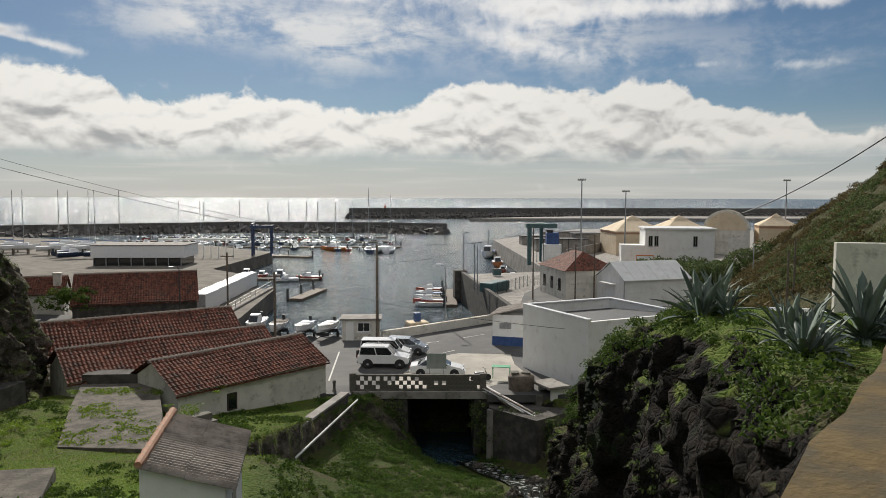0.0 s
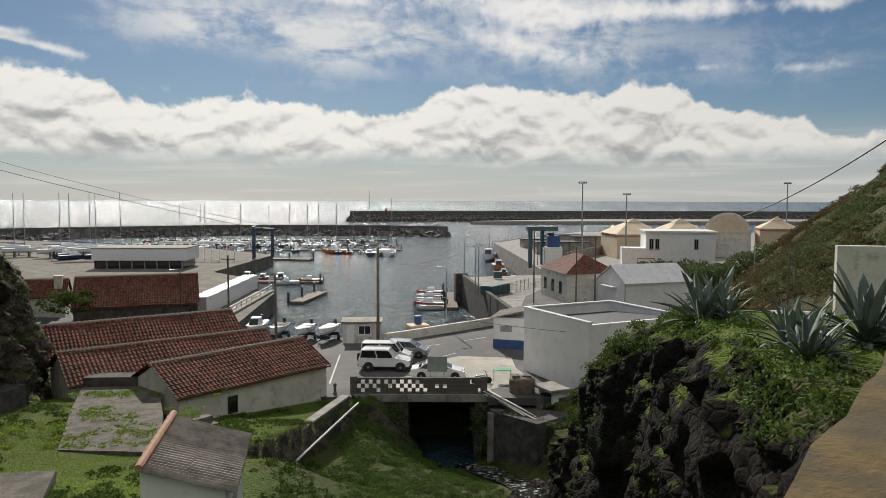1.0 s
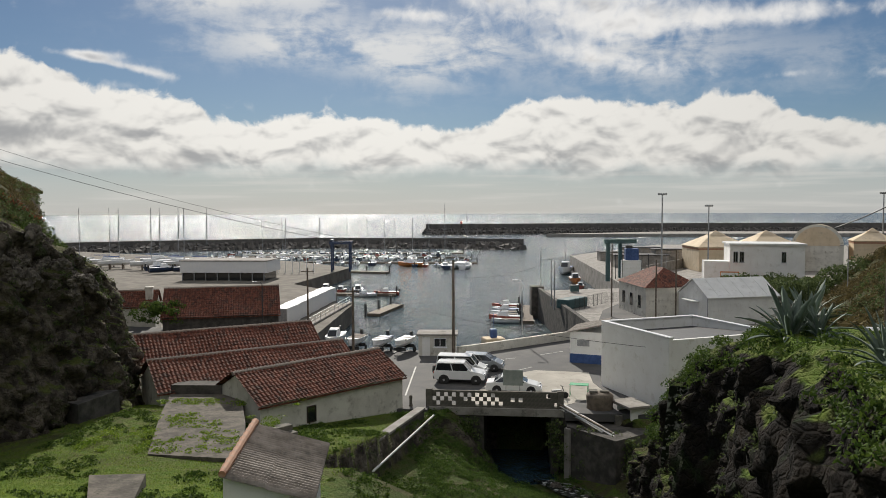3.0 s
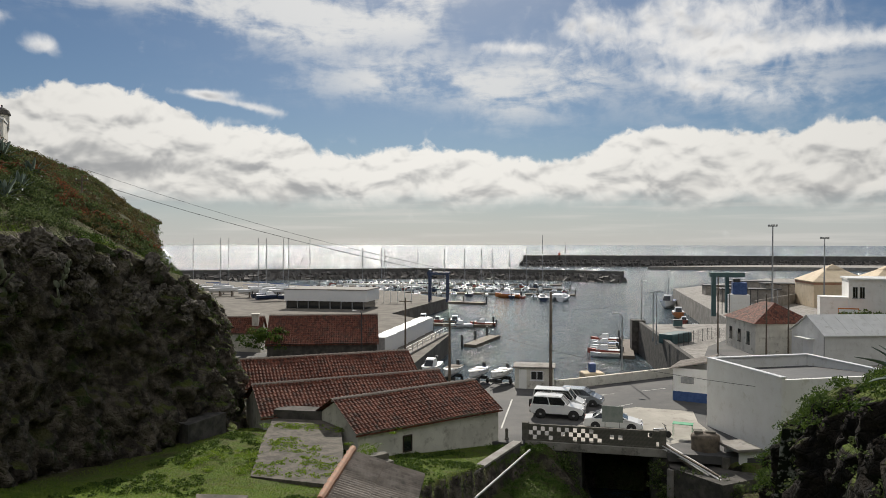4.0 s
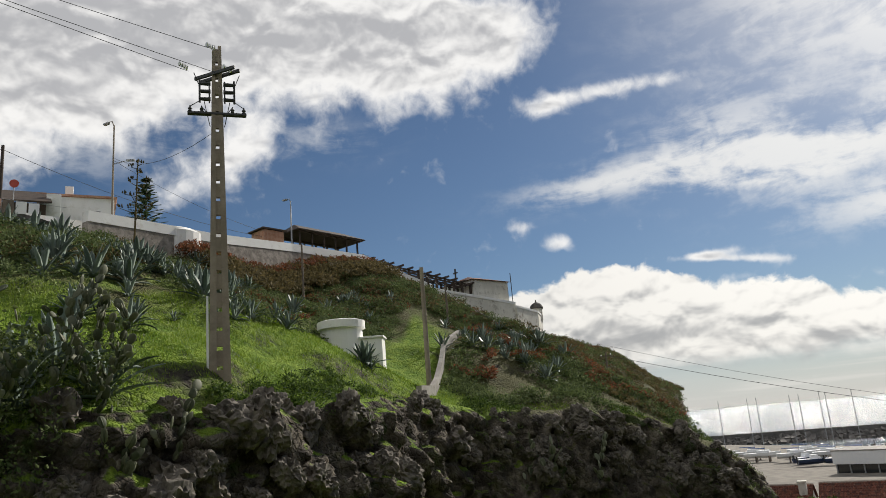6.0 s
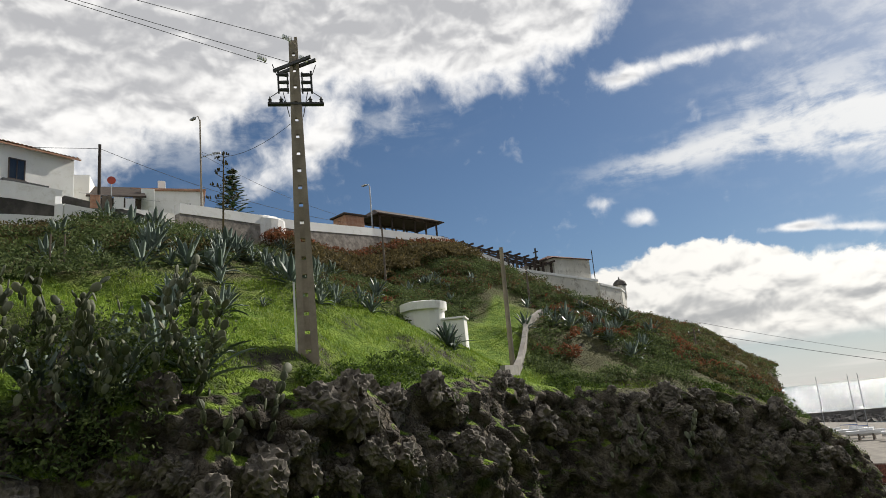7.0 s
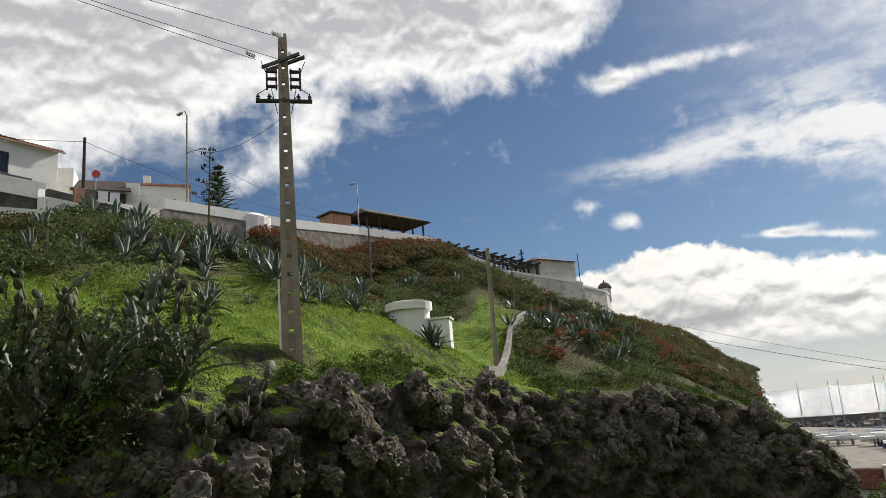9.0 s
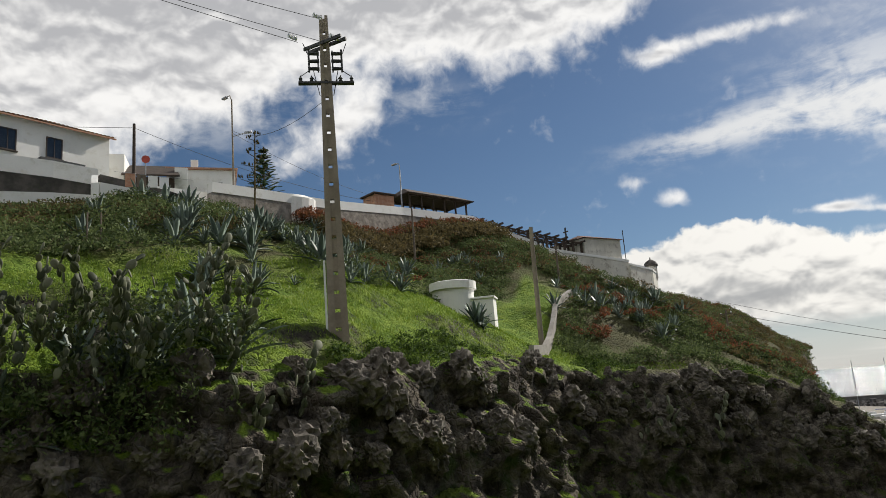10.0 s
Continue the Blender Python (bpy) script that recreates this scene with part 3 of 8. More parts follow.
def land(x, y):
    """Height of the ground."""
    x, y = np.asarray(x, float), np.asarray(y, float)
    rough = fbm(x, y, 5.0, 4, 1)
    # valley floor, yard and gully
    yard = 4.7 + np.clip(54 - y, 0, 60) * 0.135 + fbm(x, y, 6.0, 3, 2) * 0.18
    yard = yard + 1.1 * np.exp(-((x + 25) ** 2 / 30 + (y - 46) ** 2 / 60))
    yard = np.where(y > 54, 4.7 - np.clip(y - 70, 0, 8), yard)
    wall_x = -9.3 + (y - 42.4) * 0.245
    below = smooth((x - wall_x) / 0.4) * smooth((y - 35) / 5) * (y < 54)
    yard = yard - below * np.clip(yard - 3.7, 0, 3)
    gx = np.interp(y, GULLY_Y, GULLY_X)
    bed = np.interp(y, [0, 30, 44, 52, 70], [4.4, 3.2, 1.7, 0.3, -3]) + rough * 0.25
    away = np.abs(x - gx) + rough * 0.5
    wide = np.interp(y, [0, 40, 48, 52, 56], [13.0, 13.0, 10.0, 7.0, 3.6])
    side = np.clip((away - 1.8) / wide, 0, 1)
    v = bed + (yard - bed) * (0.6 * side + 0.4 * smooth(side)) * (y < 62) + (yard - bed) * (y >= 62)
    # fort hill on the far side
    s, ze = to_line(x, y, RIM)
    s = s + rim_wander(x, y)
    top = np.interp(y, ROAD_Y, ROAD_Z)
    width = np.interp(y, [-30, 12, 25, 45, 62, 75, 88, 105], [22, 22, 28, 31, 23, 15, 9.5, 8])
    rise = np.clip(s / width, 0, 1)
    hill = ze + (top - ze) * rise + rough * 0.55 * smooth(s / 6) * (1 - smooth((s - width + 5) / 5))
    hill = hill + 1.15 * smooth(s / 4.5) * (1 - smooth((s - 8) / 14)) * (1 - smooth((y - 18) / 10))
    hill = hill + smooth((s - width - 1) / 7) * 3.2 * (1 - smooth((y - 14) / 10)) + smooth((s - width) / 25) * 1.5
    foot = smooth((s + 1.0) / 1.6)
    v = v + (hill - v) * foot
    # near terrace and its cliff
    ex = np.interp(y, EAST_Y, EAST_X) - rim_wander(x, y)
    ez = np.interp(y, EAST_Y, EAST_Z) + fbm(x, y, 4.0, 3, 4) * 0.25
    ez = np.where(y > 27, ez - np.clip(x - 14, 0, 20) * np.clip((y - 27) / 8, 0, 1) * 0.25, ez)
    e = smooth((x - ex + 1.0) / 1.6)
    v = np.where(ez > v, v + (ez - v) * e, v)
    # hill beyond the sheds
    x0 = 34 + 0.35 * (y - 95)
    far = 4.0 + np.clip(0.74 * (x - x0 - 1.5), 0, 70) + fbm(x, y, 14.0, 4, 6) * 1.4 * smooth((x - x0) / 8)
    far = np.where(y > 128, far - np.clip(y - 128, 0, 100) * 0.55, far)
    v = np.where(x > x0, np.maximum(v, far), v)
    return v


def land_at(x, y):
    return float(land(np.array([x]), np.array([y]))[0])


def build_ground():
    xs = np.concatenate([np.arange(-260, -100, 6.0), np.arange(-100, -42, 1.2), np.arange(-42, 22, 0.42), np.arange(22, 90, 1.5), np.arange(90, 300, 8.0)])
    ys = np.concatenate([np.arange(-60, -6, 3.0), np.arange(-6, 56, 0.42), np.arange(56, 125, 1.2), np.arange(125, 190, 5.0)])
    X, Y = np.meshgrid(xs, ys)
    Z = land(X, Y)
    nx, ny = len(xs), len(ys)
    idx = np.arange(nx * ny).reshape(ny, nx)
    quads = np.stack([idx[:-1, :-1], idx[:-1, 1:], idx[1:, 1:], idx[1:, :-1]], -1).reshape(-1, 4)
    me = bpy.data.meshes.new("ground")
    me.from_pydata(np.stack([X, Y, Z], -1).reshape(-1, 3).tolist(), [], quads.tolist())
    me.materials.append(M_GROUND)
    me.shade_smooth()
    ob = new("ground", me)
    tagged(ob, "grassy hillside and valley with dark basalt crags", "ground", kind="structure")


build_ground()


def cells(u, w, size, seed):
    """Broken blocks over a plane: each stands out by its own amount, with cracks between."""
    px, py = u / size, w / size
    best, lift = np.full(px.shape, 9.0), np.zeros(px.shape)
    for i in (-1, 0, 1):
        for j in (-1, 0, 1):
            cx, cy = np.floor(px) + i, np.floor(py) + j
            h1 = np.sin(cx * 127.1 + cy * 311.7 + seed) * 43758.5453
            h2 = np.sin(cx * 269.5 + cy * 183.3 + seed) * 43758.5453
            h1, h2 = h1 - np.floor(h1), h2 - np.floor(h2)
            far = np.hypot(cx + h1 - px, cy + h2 - py)
            tilt = (px - cx - h1) * (h2 - 0.5) * 0.9 + (py - cy - h2) * (h1 - 0.5) * 0.9
            lift = np.where(far < best, 0.9 * np.mod(h1 * 7.3 + h2 * 3.1, 1.0) + tilt, lift)
            best = np.minimum(best, far)
    return lift + 0.35 * (1 - best)


def cliff_face(name, line, lean, label, seed, hollows, bulk=1.0, res=0.15):
    """A crag below a rim: lumps, cracks, ledges and hollows. Returns its grid of points and how far down each lies."""
    pts = np.asarray(line, float)
    for _ in range(3):
        q = np.empty((2 * len(pts) - 2, 3))
        q[0::2], q[1::2] = pts[:-1] * 0.75 + pts[1:] * 0.25, pts[:-1] * 0.25 + pts[1:] * 0.75
        pts = q
    run = np.concatenate([[0], np.cumsum(np.hypot(*np.diff(pts[:, :2], axis=0).T))])
    u = np.arange(0, run[-1], res)
    x, y = np.interp(u, run, pts[:, 0]), np.interp(u, run, pts[:, 1])
    tx, ty = np.gradient(x), np.gradient(y)
    k = np.hypot(tx, ty)
    ox, oy = ty / k, -tx / k
    n = rim_wander(x, y)
    x, y = x + ox * n, y + oy * n
    z_top = land(x - ox * 1.0, y - oy * 1.0)
    z_foot = np.minimum(land(x + ox * (lean + 1.5), y + oy * (lean + 1.5)), z_top - 0.3) - 1.2
    lip = [(1.7, -0.25), (1.2, -0.05), (0.8, 0.03)]
    steps = int(13.5 / res)
    S, Z, D = [], [], []
    for s_, dz in lip:
        S.append(np.full_like(u, -s_))
        Z.append(land(x - ox * s_, y - oy * s_) + dz)
        D.append(np.zeros_like(u))
    for j in range(steps + 1):
        w = j / steps
        S.append(-0.45 + lean * w ** 0.8 + np.zeros_like(u))
        Z.append(z_top + (z_foot - z_top) * w + 0.02)
        D.append(np.full_like(u, w))
    S, Z, D = np.stack(S), np.stack(Z), np.stack(D)
    U = np.broadcast_to(u, S.shape)
    low = z_top[None, :] - Z
    grow = smooth((low + 0.25) / 1.1)
    warp = fbm(U, Z, 2.2, 3, seed) * 0.7
    out = (0.8 * fbm(U, Z * 0.8, 4.5, 3, seed + 1) + 0.75 * cells(U + warp, Z * 0.85 + warp, 1.9, seed) - 0.2
           + 0.50 * cells(U + warp * 1.4, Z - warp, 0.8, seed + 3) + 0.55 * fbm(U + warp, Z, 0.9, 3, seed + 5) - 0.45 * np.abs(fbm(U, Z + warp, 1.7, 3, seed + 6)) + 0.14 * fbm(U, Z, 0.33, 2, seed + 8))
    out = out * bulk * grow
    for hu, hz, ru, rz, deep in hollows:
        out = out - deep * np.exp(-((U - hu) / ru) ** 2 - ((low - hz) / rz) ** 2)
    S = S + out
    Z = Z + grow * 0.35 * fbm(U, S + Z, 1.1, 3, seed + 7)
    P = np.stack([x + ox * S, y + oy * S, Z], -1)
    nr, nc = P.shape[:2]
    idx = np.arange(nr * nc).reshape(nr, nc)
    F = np.stack([idx[:-1, :-1], idx[1:, :-1], idx[1:, 1:], idx[:-1, 1:]], -1).reshape(-1, 4)
    me = bpy.data.meshes.new(name)
    me.from_pydata(P.reshape(-1, 3).tolist(), [], F.tolist())
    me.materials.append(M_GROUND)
    me.shade_smooth()
    tagged(new(name, me), label, "cliff", kind="structure")
    return P, low, U


WEST = cliff_face("cliff_west", RIM[1:12], 2.4, "dark lumpy basalt cliff below the terrace", 3,
                  [(17.5, 4.2, 1.6, 0.7, 1.6), (21.0, 5.2, 1.3, 0.8, 1.7), (12.0, 5.0, 2.2, 1.3, 1.8), (25.5, 4.6, 1.0, 0.6, 1.3), (31, 6.0, 1.5, 1.0, 1.3), (44, 7.5, 2.5, 1.5, 1.2)])
# east face takes the rock tones with the shade coloured in
EAST = cliff_face("cliff_east", list(zip(EAST_X, EAST_Y, EAST_Z))[:0:-1], 2.3, "dark rock bank below the terrace, shade put into its colour", 9,
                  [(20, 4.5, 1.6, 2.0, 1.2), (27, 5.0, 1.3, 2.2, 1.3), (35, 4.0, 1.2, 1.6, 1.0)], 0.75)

g = Geo()
R = 4990.0
g.add([(0, 0, 0)] + [(R * math.cos(a), R * math.sin(a), 0) for a in np.linspace(0, 2 * math.pi, 65)[:-1]], [(0, 1 + i, 1 + (i + 1) % 64) for i in range(64)])
tagged(setting("water", g, M_SEA, "blue-grey sea glittering under the sun"), category="sea")
g = Geo().box(-400, 400, -200, 400, -9, -6)
tagged(setting("seabed", g, M_STONE, "dark seabed under the harbour"), category="seabed")

# quays, each a slab of its own
QUAY = 5.0
tagged(setting("road", Geo().prism([(-60, 54.5), (-6.9, 54.5), (-6.9, 56.0), (3.4, 56.0), (3.4, 54.5), (40, 54.5), (45, 97), (8.8, 93.5), (8.3, 88.6), (-9.6, 78), (-24, 78), (-27, 90), (-40, 90), (-60, 92)], 4.42, QUAY),
               M_ASPHALT, "worn grey asphalt road beside the harbour"), category="road")
tagged(setting("quay_east", Geo().prism([(8.8, 93.5), (45, 97), (260, 120), (260, 330), (60, 330), (24, 262), (17, 250), (21, 145), (3.2, 139)], -6, QUAY - 0.05),
               M_CONC, "grey concrete fishing quay"), category="quay")
tagged(setting("quay_west", Geo().prism([(-60, 92), (-40, 90), (-27, 90), (-30, 131), (-34, 131), (-38, 150), (-52, 165), (-50, 215), (-75, 240), (-260, 330), (-260, 120), (-120, 110)], -6, 3.2),
               M_PALE, "pale concrete boat yard by the marina"), category="quay")
setting("road_base_west", Geo().prism([(-60, 55.0), (-2.9, 55.9), (-2.9, 76), (-24, 77.9), (-26.9, 89.9), (-40, 89.9), (-60, 91.9)], -6, 4.42), M_STONE, "dark stone fill under the road")
setting("road_base_east", Geo().prism([(2.5, 55.9), (40, 55.0), (44.9, 96.9), (8.9, 93.4), (8.2, 88.5), (-2.9, 82), (-2.9, 76), (2.5, 76)], -6, 4.42), M_STONE, "dark stone fill under the road")

tagged(setting("pavement", Geo().prism([(-4.5, 56.3), (3.2, 56.3), (7.2, 60.5), (6.4, 64.4), (6.4, 68.5), (1.5, 69.0), (-2.0, 66.0)], QUAY - 0.3, QUAY + 0.012),
               M_APRON, "pale worn concrete apron beside the road"), category="pavement")

M_BOULDER = mottled("sea-worn boulders", (0.085, 0.080, 0.072), (0.17, 0.155, 0.14), 0.4, 0.9, 2, 0.4, spread=0.3)
M_PARAPET = mottled("dark weathered concrete", (0.085, 0.080, 0.074), (0.14, 0.13, 0.12), 0.3, 0.95, 4, 0.3, dirt=(0.06, 0.055, 0.05))
# ---- breakwaters ----


def rubble_bank(name, line, width, crest, label, wall=None, seed=3):
    """A mole of dumped boulders along a line, with a parapet wall on it."""
    rnd = random.Random(seed)
    g = Geo()
    for (ax, ay), (bx, by) in zip(line[:-1], line[1:]):
        n = max(2, int(math.hypot(bx - ax, by - ay) / 2.2))
        nx, ny = (ay - by), (bx - ax)
        k = math.hypot(nx, ny)
        nx, ny = nx / k, ny / k
        for i in range(n):
            u = i / n
            for row in range(6):
                off = (row / 5 - 0.5) * 2
                z = crest * (1 - abs(off) ** 1.3) - 0.4 + rnd.uniform(-0.4, 0.5)
                c = Vector((ax + (bx - ax) * u + nx * off * width / 2, ay + (by - ay) * u + ny * off * width / 2, z))
                r = rnd.uniform(0.9, 1.7)
                q = Euler((rnd.random() * 6, rnd.random() * 6, rnd.random() * 6)).to_matrix()
                vs = [c + q @ Vector((sx * r * rnd.uniform(0.7, 1.1), sy * r * rnd.uniform(0.6, 1.0), sz * r * rnd.uniform(0.5, 0.9))) for sz in (-1, 1) for sx, sy in ((-1, -1), (1, -1), (1, 1), (-1, 1))]
                g.add(vs, [(3, 2, 1, 0), (4, 5, 6, 7), (0, 1, 5, 4), (1, 2, 6, 5), (2, 3, 7, 6), (3, 0, 4, 7)])
    for (ax, ay), (bx, by) in zip(line[:-1], line[1:]):
        m = Matrix.Translation((ax, ay, 0)) @ Matrix.Rotation(math.atan2(by - ay, bx - ax), 4, "Z")
        d = math.hypot(bx - ax, by - ay)
        g.side([(-width * 0.42, -2), (width * 0.42, -2), (width * 0.2, crest * 0.75), (-width * 0.2, crest * 0.75)], 0, d)
        g.v[-8:] = [tuple(m @ Vector(p)) for p in g.v[-8:]]
    ob = tagged(part(name, g, M_BOULDER, None, label), category="breakwater", kind="structure")
    if wall:
        w = Geo()
        for (ax, ay), (bx, by) in zip(line[:-1], line[1:]):
            m = Matrix.Translation((ax, ay, 0)) @ Matrix.Rotation(math.atan2(by - ay, bx - ax), 4, "Z")
            w.box(0, math.hypot(bx - ax, by - ay), -0.6, 0.6, 1.0, wall, m)
        part("parapet", w, M_PARAPET, ob, "dark weathered parapet wall")
    return ob


rubble_bank("breakwater_inner", [(-260, 300), (-190, 350), (-110, 395), (-30, 392), (2, 379)], 15, 3.0, "dark boulder breakwater around the marina", 5.4)
rubble_bank("breakwater_outer", [(-78, 612), (-30, 628), (60, 640), (240, 652), (420, 640)], 20, 4.6, "long dark boulder breakwater at the harbour mouth", 9.0, 5)
setting("mole_east", Geo().prism([(20, 560), (420, 585), (420, 640), (120, 625)], -4, 2.4), M_CONC, "low concrete mole inside the outer breakwater")
th = thing("lighthouse", pose(-49, 622, 4.4), "small round harbour light on the breakwater head", "lighthouse")
part("tower", Geo().lathe([(1.6, 0), (1.5, 0.4), (1.2, 4.2), (1.7, 4.4), (1.7, 4.7)]), M_STONE, th)
part("lantern", Geo().lathe([(0.8, 4.7), (0.8, 6.0), (1.0, 6.1), (0.1, 6.9)]), M_RED, th, "red lantern")

# ---- buildings ----


def tiled(length, run, rise, mat=None, pitch=0.29, course=0.42, name="roof_slope"):
    """A slope of clay tiles: x along the eave, y up the slope, in courses of round barrels."""
    cols = max(2, int(length / pitch))
    xs = np.linspace(0, length, cols * 5 + 1)
    wave = 0.085 * np.abs(np.cos(np.pi * xs / (length / cols)))
    slope = math.hypot(run, rise)
    n = max(2, int(slope / course))
    rows = []
    for j in range(n):
        for e, lift in ((0.0, 0.055), (1.0, 0.012)):
            s = (j + e) / n
            sag = 0.03 * np.sin(xs * 0.9 + j * 0.2)
            rows.append(np.stack([xs, np.full_like(xs, s * run), s * rise + wave + lift + sag], -1))
    V = np.stack(rows)
    nr, nc = V.shape[:2]
    idx = np.arange(nr * nc).reshape(nr, nc)
    F = np.stack([idx[:-1, :-1], idx[:-1, 1:], idx[1:, 1:], idx[1:, :-1]], -1).reshape(-1, 4)
    g = Geo()
    g.add(V.reshape(-1, 3).tolist(), F.tolist())
    g.box(0, length, 0.0, 0.06, -0.10, 0.012)
    return g


M_MORTAR = mottled("limewashed ridge mortar", (0.30, 0.25, 0.21), (0.44, 0.38, 0.33), 3, 0.9, 18, 0.3, dirt=(0.16, 0.08, 0.055))


def roofed(name, m, L, W, eave, ridge, label, roof_mat, wall_mat, over=0.25, low=1.0, group=""):
    """A long house: x along its front, y to its back. Returns the house."""
    th = thing(name, m, label, "house", group)
    t = 0.35
    part("wall", Geo().box(0, L, 0, t, -low, eave), wall_mat, th)
    part("wall", Geo().box(0, L, W - t, W, -low, eave), wall_mat, th)
    for x0, x1 in ((0, t), (L - t, L)):
        g = Geo()
        g.side([(t, -low), (W - t, -low), (W - t, eave), (W / 2, ridge - 0.12), (t, eave)], x0, x1)
        part("gable_wall", g, wall_mat, th)
    rise = (ridge - eave) * (1 + over / (W / 2))
    for back in (0, 1):
        ob = part("roof_slope", tiled(L + 2 * over, W / 2 + over, rise), roof_mat, th)
        ob.matrix_local = Matrix.Translation((-over, -over, ridge - rise)) if not back else Matrix.Translation((L + over, W + over, ridge - rise)) @ Matrix.Rotation(math.pi, 4, "Z")
    n = int(L / 0.42)
    tile = Geo().tube((0, 0, 0.02), (0.46, 0, 0.05), 0.13, 0.15, 7).mesh("ridge_tile", M_MORTAR)
    for i in range(n):
        ob = part("ridge_tile", tile, None, th)
        ob.matrix_local = Matrix.Translation((-over + (L + 2 * over) * i / n, W / 2, ridge))
    return th


def opening(parent, name, m, w, h, frame_mat, pane_mat, bars=1, sill=True):
    """A window or door on a wall: its frame and panes, y pointing out of the wall."""
    win = new(name)
    win.parent = parent
    win.matrix_local = m
    g = Geo()
    f = 0.07
    g.box(0, w, -0.03, 0.06, 0, f).box(0, w, -0.03, 0.06, h - f, h).box(0, f, -0.03, 0.06, f, h - f).box(w - f, w, -0.03, 0.06, f, h - f)
    for i in range(bars):
        x = w * (i + 1) / (bars + 1)
        g.box(x - 0.025, x + 0.025, -0.02, 0.055, f, h - f)
    part("frame", g, frame_mat, win)
    part("pane", Geo().box(f * 0.6, w - f * 0.6, 0.018, 0.034, f * 0.6, h - f * 0.6), pane_mat, win)
    if sill:
        part("sill", Geo().soft(-0.08, w + 0.08, -0.02, 0.14, -0.08, 0.0, 0.015), frame_mat, win)
    return win


def turn_out(x, y, z, rz=0):
    """A spot on a wall facing -y, for opening()."""
    return pose(x, y, z, 0, 0, 180 + rz)


A1 = math.degrees(math.atan2(9.2, 7.7))
M1 = pose(-16.7, 45.6, 5.0, 0, 0, A1)
h1 = roofed("terraced_house", M1, 12.2, 6.3, 2.45, 4.05, "long low whitewashed house with worn red clay roof", M_TILE, M_OLDWHITE, group="red-roofed houses")
opening(h1, "window", turn_out(4.3, -0.02, 0.55), 0.75, 1.15, M_DARKWOOD, M_GLASS, 0, False)
h2 = roofed("terraced_house", pose(-24.8, 48.2, 5.2, 0, 0, 39.5), 15.2, 6.2, 2.3, 3.95, "long low house with mossy red clay roof", M_TILE, M_OLDWHITE, group="red-roofed houses")
h3 = roofed("terraced_house", pose(-30.6, 56.0, 5.3, 0, 0, 35.5), 15.4, 6.2, 2.5, 4.3, "long low house under dark red clay tiles", M_TILE, M_OLDWHITE, group="red-roofed houses")
h4 = roofed("stone_warehouse", pose(-42.6, 83.8, 4.4, 0, 0, 20.5), 13.6, 9.6, 2.9, 5.9, "dark basalt warehouse with sagging red clay roof", M_TILE, M_STONE, group="red-roofed houses")
h5 = roofed("small_house", pose(-54.0, 90.0, 3.2, 0, 0, 20), 6.5, 5.5, 4.4, 6.2, "small white house with orange-red tile roof", M_TILE, M_OLDWHITE, group="red-roofed houses")
part("chimney", Geo().soft(5.2, 6.1, 1.0, 1.9, 3.4, 6.6, 0.04).soft(5.1, 6.2, 0.9, 2.0, 6.6, 6.8, 0.03), M_OLDWHITE, h5)

# boat shed with a white sheet roof
sh = thing("boat_shed", pose(24.2, 97.4, 5.0, 0, 0, 19), "white metal boat shed with pale sheet roof", "shed")
part("wall", Geo().box(0, 10.4, 0, 0.12, 0, 3.7), M_SHEET, sh)
part("wall", Geo().box(0, 10.4, 6.9, 7.02, 0, 3.7), M_SHEET, sh)
for x0 in (0.0, 10.3):
    part("gable_wall", Geo().side([(0.12, 0), (6.9, 0), (6.9, 3.7), (3.5, 5.75), (0.12, 3.7)], x0, x0 + 0.1), M_SHEET, sh)
for i in range(6):
    for bk in (0, 1):
        x0, x1 = -0.2 + i * 1.8, -0.2 + (i + 1) * 1.8 - 0.03
        ys = [(-0.25, 3.6), (3.51, 5.85), (3.51, 5.93), (-0.25, 3.68)] if not bk else [(3.51, 5.85), (7.27, 3.6), (7.27, 3.68), (3.51, 5.93)]
        part("roof_panel", Geo().side(ys, x0, x1), M_SHEET, sh)
part("door", Geo().box(-0.05, -0.002, 2.2, 4.4, 0, 2.9), M_PAINTW, sh, "white double door")
part("canopy", Geo().box(-1.0, -0.06, 1.9, 4.8, 2.95, 3.08), M_SHEET, sh)
part("corner_trim", Geo().box(-0.04, 0.0, -0.04, 0.1, 0, 3.7), M_GREY, sh)

# stone store with a hipped clay roof
st = thing("stone_store", pose(17.6, 104.6, 5.0, 0, 0, 12), "old stone store with peeling plaster and hipped clay roof", "building")
W0, L0 = 8.0, 11.0
for x0, x1, y0, y1 in ((0, W0, 0, 0.5), (0, W0, L0 - 0.5, L0), (0, 0.5, 0.5, L0 - 0.5), (W0 - 0.5, W0, 0.5, L0 - 0.5)):
    part("wall", Geo().box(x0, x1, y0, y1, 0, 4.2), M_OLDWHITE, st)
part("roof", Geo().add([(-0.3, -0.3, 4.2), (W0 + 0.3, -0.3, 4.2), (W0 + 0.3, L0 + 0.3, 4.2), (-0.3, L0 + 0.3, 4.2), (W0 / 2, 3.6, 6.7), (W0 / 2, L0 - 3.6, 6.7)],
                       [(0, 1, 4), (1, 2, 5, 4), (2, 3, 5), (3, 0, 4, 5), (3, 2, 1, 0)]), M_TILE, st, "hipped red clay roof")
for y in (2.0, 5.2, 8.4):
    opening(st, "window", pose(-0.02, y, 1.2, 0, 0, 90), 0.9, 1.7, M_STONE, M_GLASS, 1)

